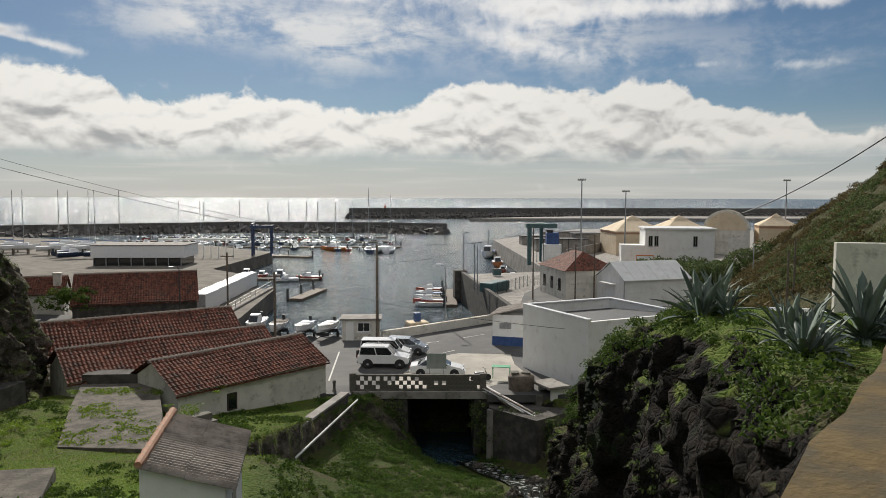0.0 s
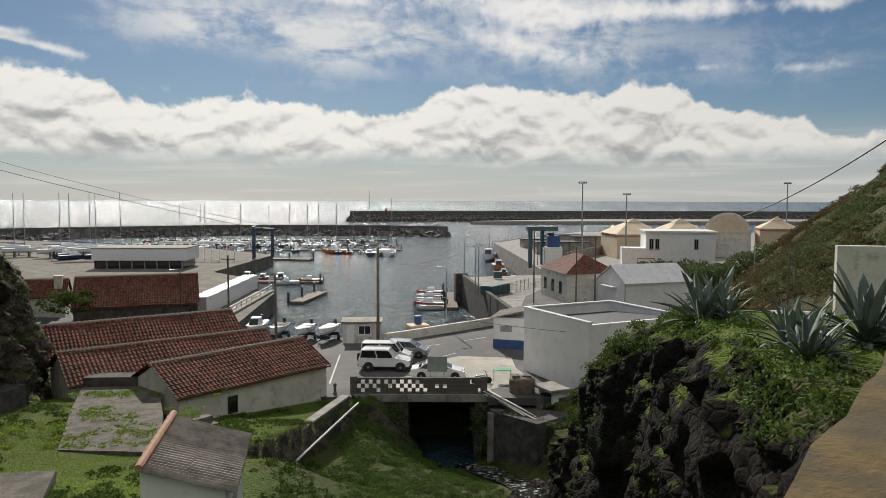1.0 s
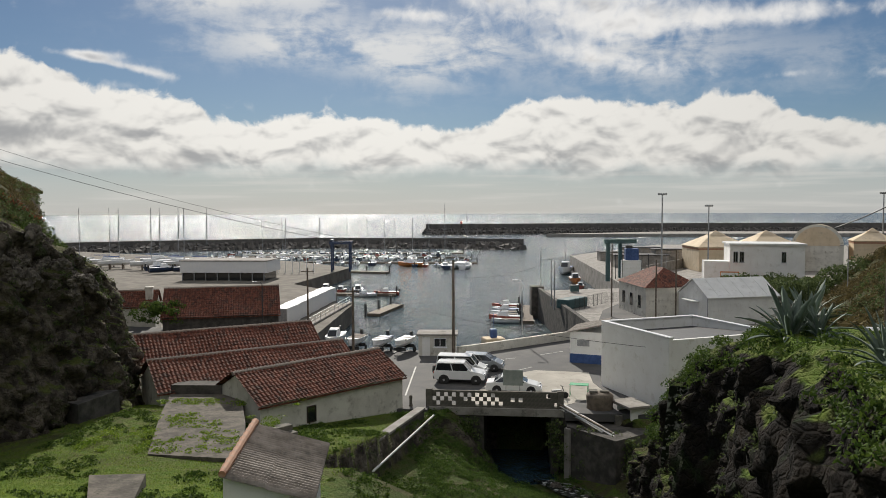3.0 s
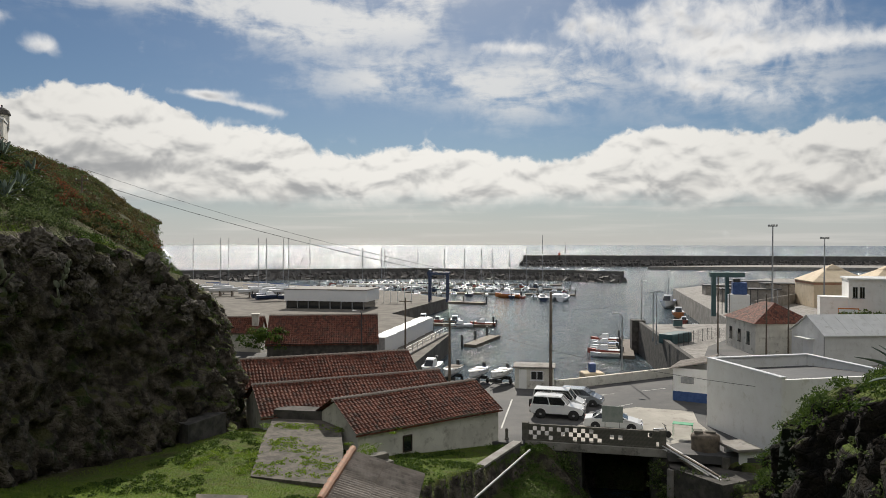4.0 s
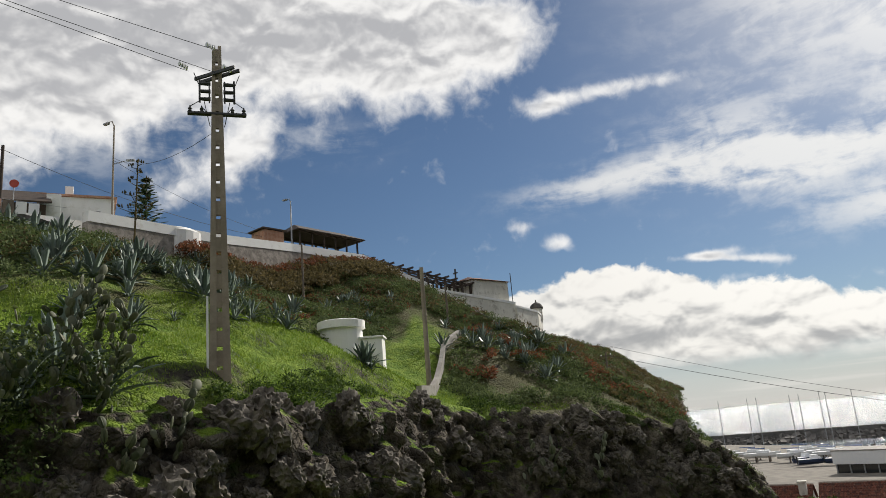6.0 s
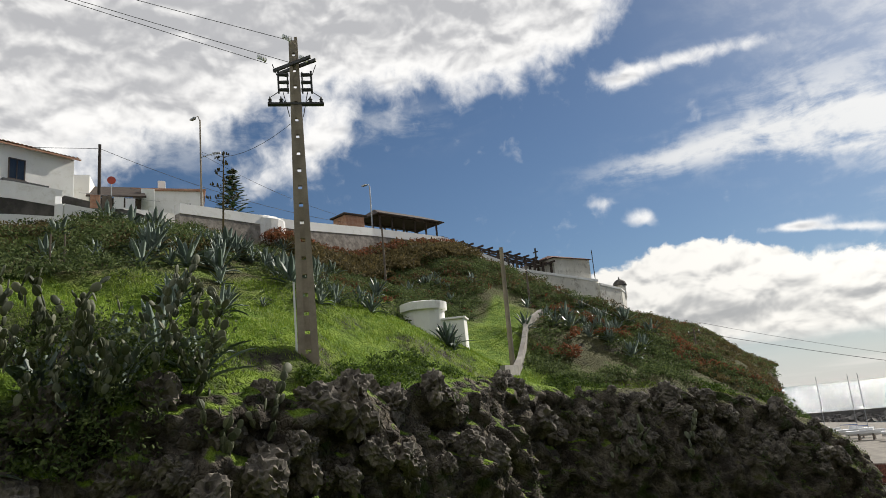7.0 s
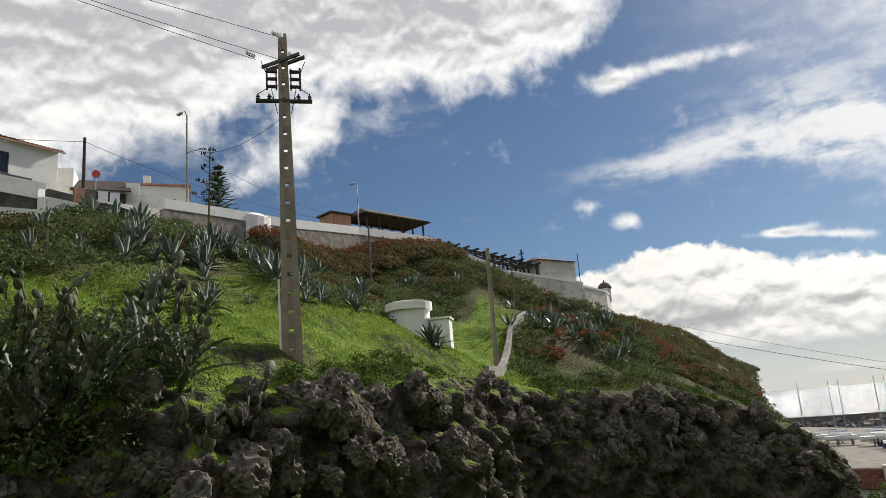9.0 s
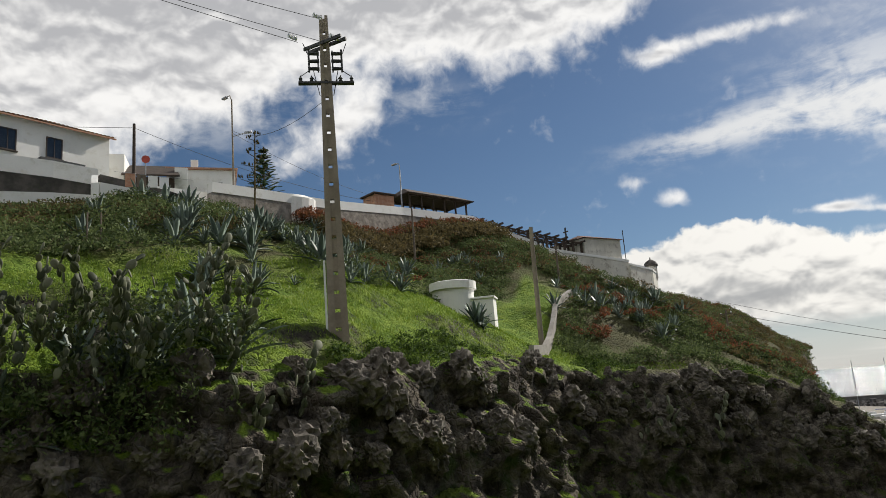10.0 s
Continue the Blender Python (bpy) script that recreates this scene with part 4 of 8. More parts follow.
# white flat-roofed building on the bank
UB = math.degrees(math.atan2(-8.1, 4.0))
wb = thing("flat_roofed_building", pose(7.0, 63.5, 1.0, 0, 0, UB), "tall white building with flat roof and parapet", "building")
LB, DB, HB = 9.1, 9.5, 9.5
part("wall", Geo().box(0, LB, 0, 0.3, 0, HB), M_WHITE, wb)
part("wall", Geo().box(0, LB, DB - 0.3, DB, 0, HB), M_WHITE, wb)
part("wall", Geo().box(0, 0.3, 0.3, DB - 0.3, 0, HB), M_WHITE, wb)
part("wall", Geo().box(LB - 0.3, LB, 0.3, DB - 0.3, 0, HB - 0.12), M_WHITE, wb)
part("roof", Geo().add([(x, y, z + dz) for dz in (0, 0.15) for x, y, z in ((0.3, 0.3, HB - 1.0), (LB - 0.3, 0.3, HB - 0.3), (LB - 0.3, DB - 0.3, HB - 0.3), (0.3, DB - 0.3, HB - 1.0))],
                       [(3, 2, 1, 0), (4, 5, 6, 7), (0, 1, 5, 4), (1, 2, 6, 5), (2, 3, 7, 6), (3, 0, 4, 7)]), M_DARK, wb, "dark bitumen roof falling behind the parapet")
for a in ((-0.05, LB + 0.05, -0.05, 0.38), (-0.05, LB + 0.05, DB - 0.38, DB + 0.05), (-0.05, 0.38, 0.38, DB - 0.38)):
    part("coping", Geo().soft(*a, HB, HB + 0.12, 0.03), M_PAINTW, wb, "white painted coping")
an = thing("shelter", pose(8.7, 56.6, 1.4, 0, 0, UB), "small white porch with sloping concrete roof and open door", "porch")
part("side_wall", Geo().box(0, 0.18, -1.5, 0, 0, 4.1), M_WHITE, an)
part("side_wall", Geo().box(1.7, 1.88, -1.5, 0, 0, 4.1), M_WHITE, an)
part("roof", Geo().soft(-0.35, 2.2, -1.9, 0.1, 4.1, 4.3, 0.03), M_CONC, an)
part("door", Geo().box(0.25, 1.65, -0.25, -0.2, 0.8, 3.6), M_DARK, an, "dark green door")
sb = thing("harbour_kiosk", pose(5.0, 73.0, 5.0, 0, 0, -16), "small white building with blue base and corrugated roof", "kiosk")
part("wall", Geo().box(0, 3.2, 0, 4.5, 0.9, 3.1), M_WHITE, sb)
part("base", Geo().box(-0.03, 3.23, -0.03, 4.53, 0, 0.9), M_BLUE, sb, "blue painted base")
gr = Geo()
for i in range(16):
    y = -0.3 + i * 0.32
    gr.side([(y, 3.1), (y + 0.3, 3.1), (y + 0.26, 3.2), (y + 0.15, 3.24), (y + 0.04, 3.2)], -0.3, 3.5)
rf = part("roof", gr, M_FIBRO, sb, "ribbed grey and white roof")
rf.matrix_local = Matrix.Translation((0, 0, 3.05)) @ Matrix.Rotation(radians(-14), 4, "Y") @ Matrix.Translation((0, 0, -3.1))
part("sign", Geo().box(0.7, 1.9, -0.05, -0.003, 1.7, 2.3), M_GREY, sb)

# gatehouse by the quay wall
kb = thing("gatehouse", pose(-10.4, 75.0, 5.0, 0, 0, 4), "small pale gatehouse with flat roof and window", "kiosk")
part("wall", Geo().box(0, 3.9, 0, 2.6, 0, 2.1), M_OLDWHITE, kb)
part("roof", Geo().soft(-0.2, 4.1, -0.2, 2.8, 2.1, 2.28, 0.04), M_CONC, kb)
opening(kb, "window", turn_out(2.9, -0.01, 0.9), 1.3, 0.95, M_PAINTW, M_GLASS, 1)
part("door", Geo().box(0.4, 1.2, -0.03, -0.003, 0, 1.95), M_WHITE, kb)

# near hut with a corrugated roof
hm = pose(-7.85, 18.55, 8.5, 0, 0, 10)
hut = thing("stone_hut", hm, "small whitewashed hut with grey corrugated lean-to roof", "hut")
for y0 in (0.0, 4.1):
    part("wall", Geo().add([(x, y, z) for y in (y0, y0 + 0.2) for x, z in ((0, 0), (2.15, 0), (2.15, 3.84), (0, 4.46))], [(0, 1, 2, 3), (7, 6, 5, 4), (1, 5, 6, 2), (0, 4, 5, 1), (3, 7, 4, 0), (2, 6, 7, 3)]), M_WHITE, hut)
part("wall", Geo().box(0, 0.2, 0.2, 4.1, 0, 4.4), M_WHITE, hut)
part("wall", Geo().box(1.95, 2.15, 0.2, 1.5, 0, 3.7).box(1.95, 2.15, 2.6, 4.1, 0, 3.7).box(1.95, 2.15, 1.5, 2.6, 3.0, 3.7), M_WHITE, hut)
part("door", Geo().box(1.99, 2.04, 1.5, 2.6, 0, 3.0), M_DARKWOOD, hut, "dark wooden door")
ys = np.linspace(-0.2, 4.55, 27 * 6 + 1)
wv = 0.055 * np.sin(2 * np.pi * ys / 0.177)
V = np.stack([np.stack([np.full_like(ys, x), ys, z + wv], -1) for x, z in ((0.0, 4.55), (1.15, 4.22), (1.152, 4.19), (2.45, 3.82))])
V = np.concatenate([V, V[::-1] - np.array([0, 0, 0.02])])
nr, nc = V.shape[:2]
idx = np.arange(nr * nc).reshape(nr, nc)
part("roof", Geo().add(V.reshape(-1, 3).tolist(), np.stack([idx[:-1, :-1], idx[1:, :-1], idx[1:, 1:], idx[:-1, 1:]], -1).reshape(-1, 4).tolist()), M_FIBRO, hut, "grey corrugated fibre cement sheets")
M_CLAY = mottled("weathered terracotta", (0.36, 0.17, 0.10), (0.46, 0.27, 0.18), 3, 0.85, 20, 0.2, dirt=(0.30, 0.24, 0.19))
tile_me = Geo().tube((0, 0, 0), (0, 0.52, 0.03), 0.10, 0.125, 9).mesh("ridge_tile", M_CLAY)
for i in range(10):
    o = part("ridge_tile", tile_me, None, hut)
    o.matrix_local = pose(0.02 + 0.01 * (i % 3), -0.2 + i * 0.47, 4.58, 0, 0, (i % 3 - 1) * 2.0)
bx = thing("white_box", pose(-5.75, 21.9, land_at(-5.75, 21.9) - 0.1, 0, 0, 6), "small white plastered well box beside the hut", "box")
part("body", Geo().soft(0, 0.9, 0, 0.8, 0, 1.4, 0.03), M_WHITE, bx)
part("lid", Geo().soft(-0.06, 0.96, -0.06, 0.86, 1.4, 1.5, 0.02), M_PAINTW, bx)

M_SLAB = mottled("old dark concrete", (0.075, 0.066, 0.054), (0.155, 0.135, 0.11), 1.1, 0.95, 7, 1.0, dirt=(0.045, 0.05, 0.028), spread=0.4)
# yard: concrete slabs, blocks and banks
for nm, pts, z, lab in (("concrete_slab", [(-19.4, 36.2), (-14.2, 35.9), (-16.3, 42.0), (-19.2, 48.8), (-24.2, 48.5), (-22.2, 43.0)], 7.3, "cracked old concrete slab overgrown with weeds"),
                        ("concrete_slab", [(-16.6, 26.2), (-15.2, 27.0), (-16.4, 30.4), (-18.8, 30.0)], 8.45, "sunken square concrete slab in the grass"),
                        ("stone_block", [(-28.0, 42.5), (-26.9, 42.0), (-26.4, 45.8), (-27.8, 46.0)], 8.2, "low block of weathered stone at the cliff foot"),
                        ("concrete_tank", [(-24.2, 48.6), (-19.8, 48.9), (-19.9, 50.3), (-24.2, 50.0)], 7.9, "low dark water trough on the slab")):
    tagged(part(nm, Geo().prism(pts, 3.5, z), M_SLAB if "slab" in nm else M_STONE, None, lab), category="slab" if "slab" in nm else "block")
M_STEP = mottled("mossy stone steps", (0.10, 0.095, 0.08), (0.18, 0.165, 0.14), 1.5, 0.95, 9, 0.5)
sp = thing("stone_steps", pose(-15.0, 41.6, 4.6, 0, 0, -38), "crumbling stone steps beside the house", "steps")
for i in range(6):
    part("step", Geo().soft(i * 0.55, i * 0.55 + 0.6, 0, 1.6, 0, 2.6 - i * 0.33, 0.05), M_STEP, sp)
rw = thing("retaining_wall", pose(-9.4, 42.4, 0.5, 0, 0, math.degrees(math.atan2(10.2, 2.5))), "dark stone retaining wall above the gully", "wall")
part("masonry", Geo().soft(0, 10.6, 0, 0.5, 0, 5.0, 0.06), M_STONE, rw)
part("coping", Geo().soft(-0.05, 10.6, -0.08, 0.58, 5.0, 5.16, 0.04), M_CONC, rw)
pp = thing("water_pipe", Matrix(), "pale plastic pipe along the gully bank", "pipe")
part("pipe_run", Geo().tube((-8.6, 42.2, 4.6), (-6.2, 52.6, 5.1), 0.07, 0.07, 8), M_SHEET, pp)

# bridge over the gully
br = thing("bridge", pose(-6.9, 55.55, 5.0), "short concrete road bridge with pierced block parapet", "bridge")
part("deck", Geo().soft(-0.2, 10.4, -0.15, 0.75, -0.62, -0.02, 0.05), M_CONC, br)
g = Geo().box(0, 10.2, 0, 0.18, 0.0, 0.12).box(0, 10.2, 0, 0.18, 1.1, 1.25)
part("rail", g, M_STEP, br, "dark weathered parapet beams")
for x in (0.0, 10.0):
    part("post", Geo().soft(x - 0.25, x + 0.25, -0.1, 0.3, 0, 1.35, 0.04), M_STEP, br)
blk = Geo().box(0, 0.3, 0.02, 0.16, 0, 0.326).mesh("block", M_STEP)
rnd = random.Random(4)
for r in range(3):
    for i in range(32):
        if (i + r) % 2 == 0 or rnd.random() < (0.2 if i < 17 else 0.6):
            part("block", blk, None, br).matrix_local = pose(0.26 + i * 0.3, 0, 0.12 + r * 0.327)
part("abutment", Geo().box(-0.4, 4.2, 0.0, 6.0, -6, -0.62), M_STONE, br, "dark stone abutment")
part("abutment", Geo().box(9.3, 10.4, 0.0, 6.0, -6, -0.62), M_STONE, br, "dark stone abutment")
part("soffit", Geo().box(4.2, 9.3, 0.75, 8.0, -0.75, -0.62), M_STONE, br)
pr = thing("bank_wall", pose(3.6, 53.4, -0.5, 0, 0, 40), "ribbed concrete wall on the stream bank", "wall")
part("panel", Geo().soft(0, 0.9, 0, 0.5, 0, 4.6, 0.04).soft(1.0, 1.9, -0.1, 0.5, 0, 4.4, 0.04).soft(2.0, 3.0, 0.0, 0.5, 0, 4.2, 0.04), M_CONC, pr)
bs = thing("bank_fill", Matrix(), "rough earth bank beside the bridge", "bank")
part("earth", Geo().prism([(3.5, 53.8), (6.6, 50.6), (9.5, 53.0), (8.0, 58.5), (3.5, 57.0)], 0, 4.2), M_STONE, bs)
rd = random.Random(9)
for i in range(7):
    pl = thing("plank", pose(2.9 + rd.uniform(0, .5), 55.6 + rd.uniform(-.3, .3), 4.95 + 0.07 * i, 0, 0, -46 + rd.uniform(-5, 5)) @ pose(0, 0, 0, 0, 12), "long pale weathered plank on a pile", "plank", "planks on the bank")
    part("board", Geo().soft(0, rd.uniform(3.5, 5.6), 0, 0.18, 0, 0.05, 0.008), M_SHEET if i % 3 else M_WOOD, pl)
bd = thing("covered_bundle", pose(6.1, 56.2, 4.2), "drum-shaped stack under a dark tarpaulin", "bundle")
part("tarpaulin", Geo().lathe([(1.0, 0), (1.05, 0.3), (0.98, 1.0), (1.03, 1.7), (0.95, 1.9), (0.5, 2.0), (0.02, 2.05)], 18), M_WOOD, bd, smooth=True)
part("bricks", Geo().soft(-0.8, -0.2, -0.3, 0.4, 1.98, 2.15, 0.03).soft(0.0, 0.7, -0.2, 0.2, 2.0, 2.13, 0.03), M_STEP, bd)
bu = thing("bucket", pose(7.3, 54.6, 4.2), "small rusty drum beside the tarpaulin", "drum")
part("body", Geo().lathe([(0.3, 0), (0.31, 0.3), (0.3, 0.75)]), M_STEP, bu)
ch = thing("garden_table", pose(4.0, 59.2, 5.0, 0, 0, -10), "light green plastic table with thin legs", "table")
part("tabletop", Geo().soft(0, 1.5, 0, 0.8, 0.98, 1.03, 0.015), M_GREEN, ch)
for x, y in ((0.05, 0.05), (1.45, 0.05), (0.05, 0.75), (1.45, 0.75)):
    part("leg", Geo().tube((x, y, 0), (x, y, 1.0), 0.02, 0.02, 6), M_GREEN, ch)
M_SIGN = mottled("dull grey-green sign back", (0.20, 0.24, 0.22), (0.26, 0.29, 0.27), 2, 0.6, 20, 0.05, spread=0.05)
sg = thing("road_sign", pose(-1.3, 58.6, 5.0), "grey-green back of a large road sign on two posts", "sign")
part("panel", Geo().soft(0, 1.6, -0.03, 0.03, 1.0, 2.25, 0.01), M_SIGN, sg)
for x in (0.25, 1.35):
    part("post", Geo().tube((x, 0.06, 0), (x, 0.06, 2.3), 0.035, 0.035, 8), M_GREY, sg)

# quay walls and harbour edge
QL = [(-6.2, 75.2), (-4.0, 77.0), (8.2, 88.0)]
qw = thing("quay_wall", Matrix(), "low white-capped quay wall curving beside the road", "wall")
for (ax, ay), (bx_, by_) in zip(QL[:-1], QL[1:]):
    m = Matrix.Translation((ax, ay, QUAY)) @ Matrix.Rotation(math.atan2(by_ - ay, bx_ - ax), 4, "Z")
    part("section", Geo().soft(0, math.hypot(bx_ - ax, by_ - ay) + 0.1, 0, 0.4, 0, 0.95, 0.04, m), M_OLDWHITE, qw)
ew = thing("quay_edge_wall", Matrix.Translation((8.8, 93.5, 0)) @ Matrix.Rotation(math.atan2(45.5, -5.6), 4, "Z"), "dark stone quay wall with low parapet", "wall")
part("masonry", Geo().soft(0, 46, -0.6, 0.05, -2, 5.7, 0.05), M_STONE, ew)
part("end_block", Geo().soft(44.0, 46.6, -1.2, 1.2, -2, 5.9, 0.06), M_STONE, ew)

# near lane on the east quay and road marks
setting("lane", Geo().prism([(9.6, 94.2), (17, 95.5), (17.2, 112), (23, 128), (19.5, 129), (12.5, 112)], QUAY - 0.3, QUAY - 0.03), M_ASPHALT, "grey asphalt lane on the fishing quay")
M_MARK = mottled("worn road paint", (0.50, 0.49, 0.46), (0.62, 0.61, 0.58), 3, 0.8, 20, 0.05, dirt=(0.25, 0.24, 0.23))
for (ax, ay), (bx_, by_), w in (((-9.2, 58.5), (-9.9, 69.5), 0.14), ((-3.6, 72.6), (-0.4, 74.6), 0.12), ((2.2, 76.6), (4.6, 78.6), 0.12), ((-6.9, 66.2), (-4.2, 72.4), 0.12), ((-2.5, 66.0), (1.2, 70.4), 0.10)):
    m = Matrix.Translation((ax, ay, QUAY + 0.004)) @ Matrix.Rotation(math.atan2(by_ - ay, bx_ - ax), 4, "Z")
    setting("road_marking", Geo().box(0, math.hypot(bx_ - ax, by_ - ay), -w / 2, w / 2, 0, 0.012, m), M_MARK, "worn white road line")

# ---- cars ----


def wheel_meshes(r):
    tyre = Geo().lathe([(r * 0.62, -0.1), (r * 0.95, -0.11), (r, -0.07), (r, 0.07), (r * 0.95, 0.11), (r * 0.62, 0.1)], 20)
    rim = Geo().lathe([(r * 0.16, -0.105), (r * 0.6, -0.085), (r * 0.63, -0.06), (r * 0.63, 0.06), (r * 0.1, 0.06)], 12)
    return tyre.mesh("tyre", M_RUBBER, True), rim.mesh("rim", M_GREY)


def car(name, m, L, W, base, belt, roof, cab, paint, label, wr=0.33, cladding=False):
    """x along the car, nose at +x. cab: four x of the glasshouse, from tail to nose, at the belt and at the roof."""
    th = thing(name, m, label, "car", "parked cars")
    hw = W / 2
    prof = [(-L / 2, base + 0.12), (-L / 2 + 0.08, base), (L / 2 - 0.15, base), (L / 2, base + 0.15), (L / 2 - 0.03, belt - 0.32), (L / 2 - 0.3, belt - 0.17), (cab[3] + 0.1, belt), (cab[0], belt + 0.02), (-L / 2 + 0.05, belt - 0.04), (-L / 2 - 0.02, base + 0.4)]
    rings = []
    for y, k in ((-hw, 0.93), (-hw + 0.06, 1.0), (0, 1.012), (hw - 0.06, 1.0), (hw, 0.93)):
        mid = (base + belt) / 2
        rings.append([(x * (0.985 if abs(y) == hw else 1), y, mid + (z - mid) * k) for x, z in prof])
    n = len(prof)
    g = Geo()
    vs = [p for r in rings for p in r]
    fs = [(k * n + i, k * n + (i + 1) % n, (k + 1) * n + (i + 1) % n, (k + 1) * n + i) for k in range(4) for i in range(n)]
    g.add(vs, fs + [tuple(range(n)), tuple(4 * n + i for i in range(n - 1, -1, -1))])
    part("body", g, paint, th)
    a, b, c, d = cab
    tw = hw - 0.16
    g = Geo().add([(a, -hw + 0.05, belt), (d, -hw + 0.05, belt), (d, hw - 0.05, belt), (a, hw - 0.05, belt), (b, -tw, roof - 0.06), (c, -tw, roof - 0.06), (c, tw, roof - 0.06), (b, tw, roof - 0.06)],
                  [(0, 1, 5, 4), (1, 2, 6, 5), (2, 3, 7, 6), (3, 0, 4, 7), (4, 5, 6, 7)])
    part("glasshouse", g, M_GLASS, th, "dark tinted windows")
    part("roof", Geo().soft(b - 0.04, c + 0.04, -tw - 0.02, tw + 0.02, roof - 0.09, roof, 0.035), paint, th)
    for sy in (-1, 1):
        for x0, x1 in ((a, b), (d, c), ((a + d) / 2, (b + c) / 2)):
            part("pillar", Geo().tube((x0, sy * (hw - 0.05), belt - 0.02), (x1, sy * tw, roof - 0.04), 0.045, 0.04, 6), paint, th)
        part("mirror", Geo().soft(d - 0.25, d - 0.1, sy * hw + (0 if sy > 0 else -0.2), sy * hw + (0.2 if sy > 0 else 0), belt, belt + 0.16, 0.03), paint, th)
        part("headlight", Geo().soft(L / 2 - 0.12, L / 2 + 0.01, sy * (hw - 0.28) - 0.18, sy * (hw - 0.28) + 0.18, belt - 0.38, belt - 0.2, 0.03), M_GREY, th)
        part("tail_light", Geo().soft(-L / 2 - 0.02, -L / 2 + 0.06, sy * (hw - 0.16) - 0.1, sy * (hw - 0.16) + 0.1, belt - 0.38, belt - 0.1, 0.02), M_RED, th)
    for x in (-L / 2 - 0.06, L / 2 - 0.12):
        part("bumper", Geo().soft(x, x + 0.2, -hw + 0.03, hw - 0.03, base + 0.02, base + 0.26, 0.05), M_DARK if cladding else paint, th)
    ty, ri = wheel_meshes(wr)
    for x in (-L * 0.3, L * 0.32):
        for sy in (-1, 1):
            arch = part("wheel_arch", Geo().tube((x, sy * (hw - 0.03), wr), (x, sy * (hw + 0.012), wr), wr * 1.22, wr * 1.22, 18), M_RUBBER, th)
            w = new("wheel")
            w.parent, w.matrix_local = th, Matrix.Translation((x, sy * (hw - 0.06), wr)) @ Matrix.Rotation(radians(90 * sy), 4, "X")
            part("tyre", ty, None, w)
            part("rim", ri, None, w)
    if cladding:
        part("spare_wheel", Geo().tube((-L / 2 - 0.2, 0, belt - 0.1), (-L / 2 - 0.02, 0, belt - 0.1), 0.36, 0.36, 16), M_RUBBER, th)
        for sy in (-1, 1):
            part("roof_rail", Geo().tube((b + 0.1, sy * (tw - 0.05), roof + 0.05), (c - 0.2, sy * (tw - 0.05), roof + 0.05), 0.02, 0.02, 6), M_GREY, th)
    return th


M_CARWHITE = mottled("white car paint", (0.72, 0.73, 0.73), (0.78, 0.78, 0.77), 1, 0.22, 20, 0.02, spread=0.02)
M_CARGREY = mottled("silver car paint", (0.30, 0.33, 0.35), (0.36, 0.38, 0.40), 1, 0.25, 20, 0.02, 0.5, spread=0.02)
car("off_road_car", pose(-5.1, 63.6, 5.0, 0, 0, -3), 4.5, 1.85, 0.42, 1.18, 1.86, (-2.12, -1.95, 0.35, 0.95), M_CARWHITE, "white boxy off-road car with dark side windows", 0.38, True)
car("sedan", pose(-0.45, 60.6, 5.012, 0, 0, -2), 4.5, 1.7, 0.26, 0.92, 1.40, (-1.65, -0.95, 0.35, 1.15), M_CARWHITE, "white saloon car parked on the pale apron", 0.31)
car("van", pose(-5.2, 66.2, 5.0, 0, 0, -3), 4.6, 1.8, 0.36, 1.15, 1.95, (-2.2, -2.1, 0.9, 1.5), M_CARWHITE, "white estate van between two cars", 0.33)
car("hatchback", pose(-3.6, 69.0, 5.0, 0, 0, -6), 4.3, 1.75, 0.3, 1.0, 1.55, (-2.0, -1.5, 0.5, 1.4), M_CARGREY, "silver-blue hatchback with raked windscreen", 0.32)
mb = thing("motor_scooter", pose(2.5, 58.4, 5.0, 0, 0, 20), "small parked motor scooter by the parapet", "scooter")
for x in (0, 1.25):
    part("wheel", Geo().tube((x, -0.06, 0.26), (x, 0.06, 0.26), 0.26, 0.26, 14), M_RUBBER, mb)
part("frame", Geo().soft(0.1, 0.9, -0.14, 0.14, 0.35, 0.75, 0.06).tube((1.25, 0, 0.26), (0.95, 0, 1.0), 0.05, 0.04, 7), M_GREY, mb)
part("handlebar", Geo().tube((0.93, -0.32, 1.02), (0.93, 0.32, 1.02), 0.02, 0.02, 6), M_DARK, mb)
fh = thing("fire_hydrant", pose(-8.3, 55.4, 5.0), "short rusty hydrant post by the wall", "hydrant")
part("barrel", Geo().lathe([(0.16, 0), (0.16, 0.1), (0.11, 0.14), (0.11, 0.6), (0.15, 0.64), (0.12, 0.8), (0.03, 0.86)], 12), M_STEP, fh)

# ---- poles, lamps and wires ----


def wooden_pole(x, y, z0, z1, label, r=0.13, arms=0, lean=(0, 0), mat=None):
    th = thing("utility_pole", pose(x, y, z0 - 0.3), label, "pole")
    part("shaft", Geo().tube((0, 0, 0), (lean[0], lean[1], z1 - z0 + 0.3), r, r * 0.72, 10), mat or M_WOOD, th)
    for k in range(arms):
        z = z1 - z0 - 0.15 - 0.5 * k
        part("crossarm", Geo().soft(lean[0] - 0.7, lean[0] + 0.7, lean[1] - 0.05, lean[1] + 0.05, z, z + 0.1, 0.01), M_WOOD, th)
        for s in (-0.6, 0, 0.6):
            part("insulator", Geo().lathe([(0.03, 0), (0.06, 0.05), (0.05, 0.1), (0.02, 0.14)], 8, (lean[0] + s, lean[1], z + 0.1)), M_PAINTW, th)
    return th


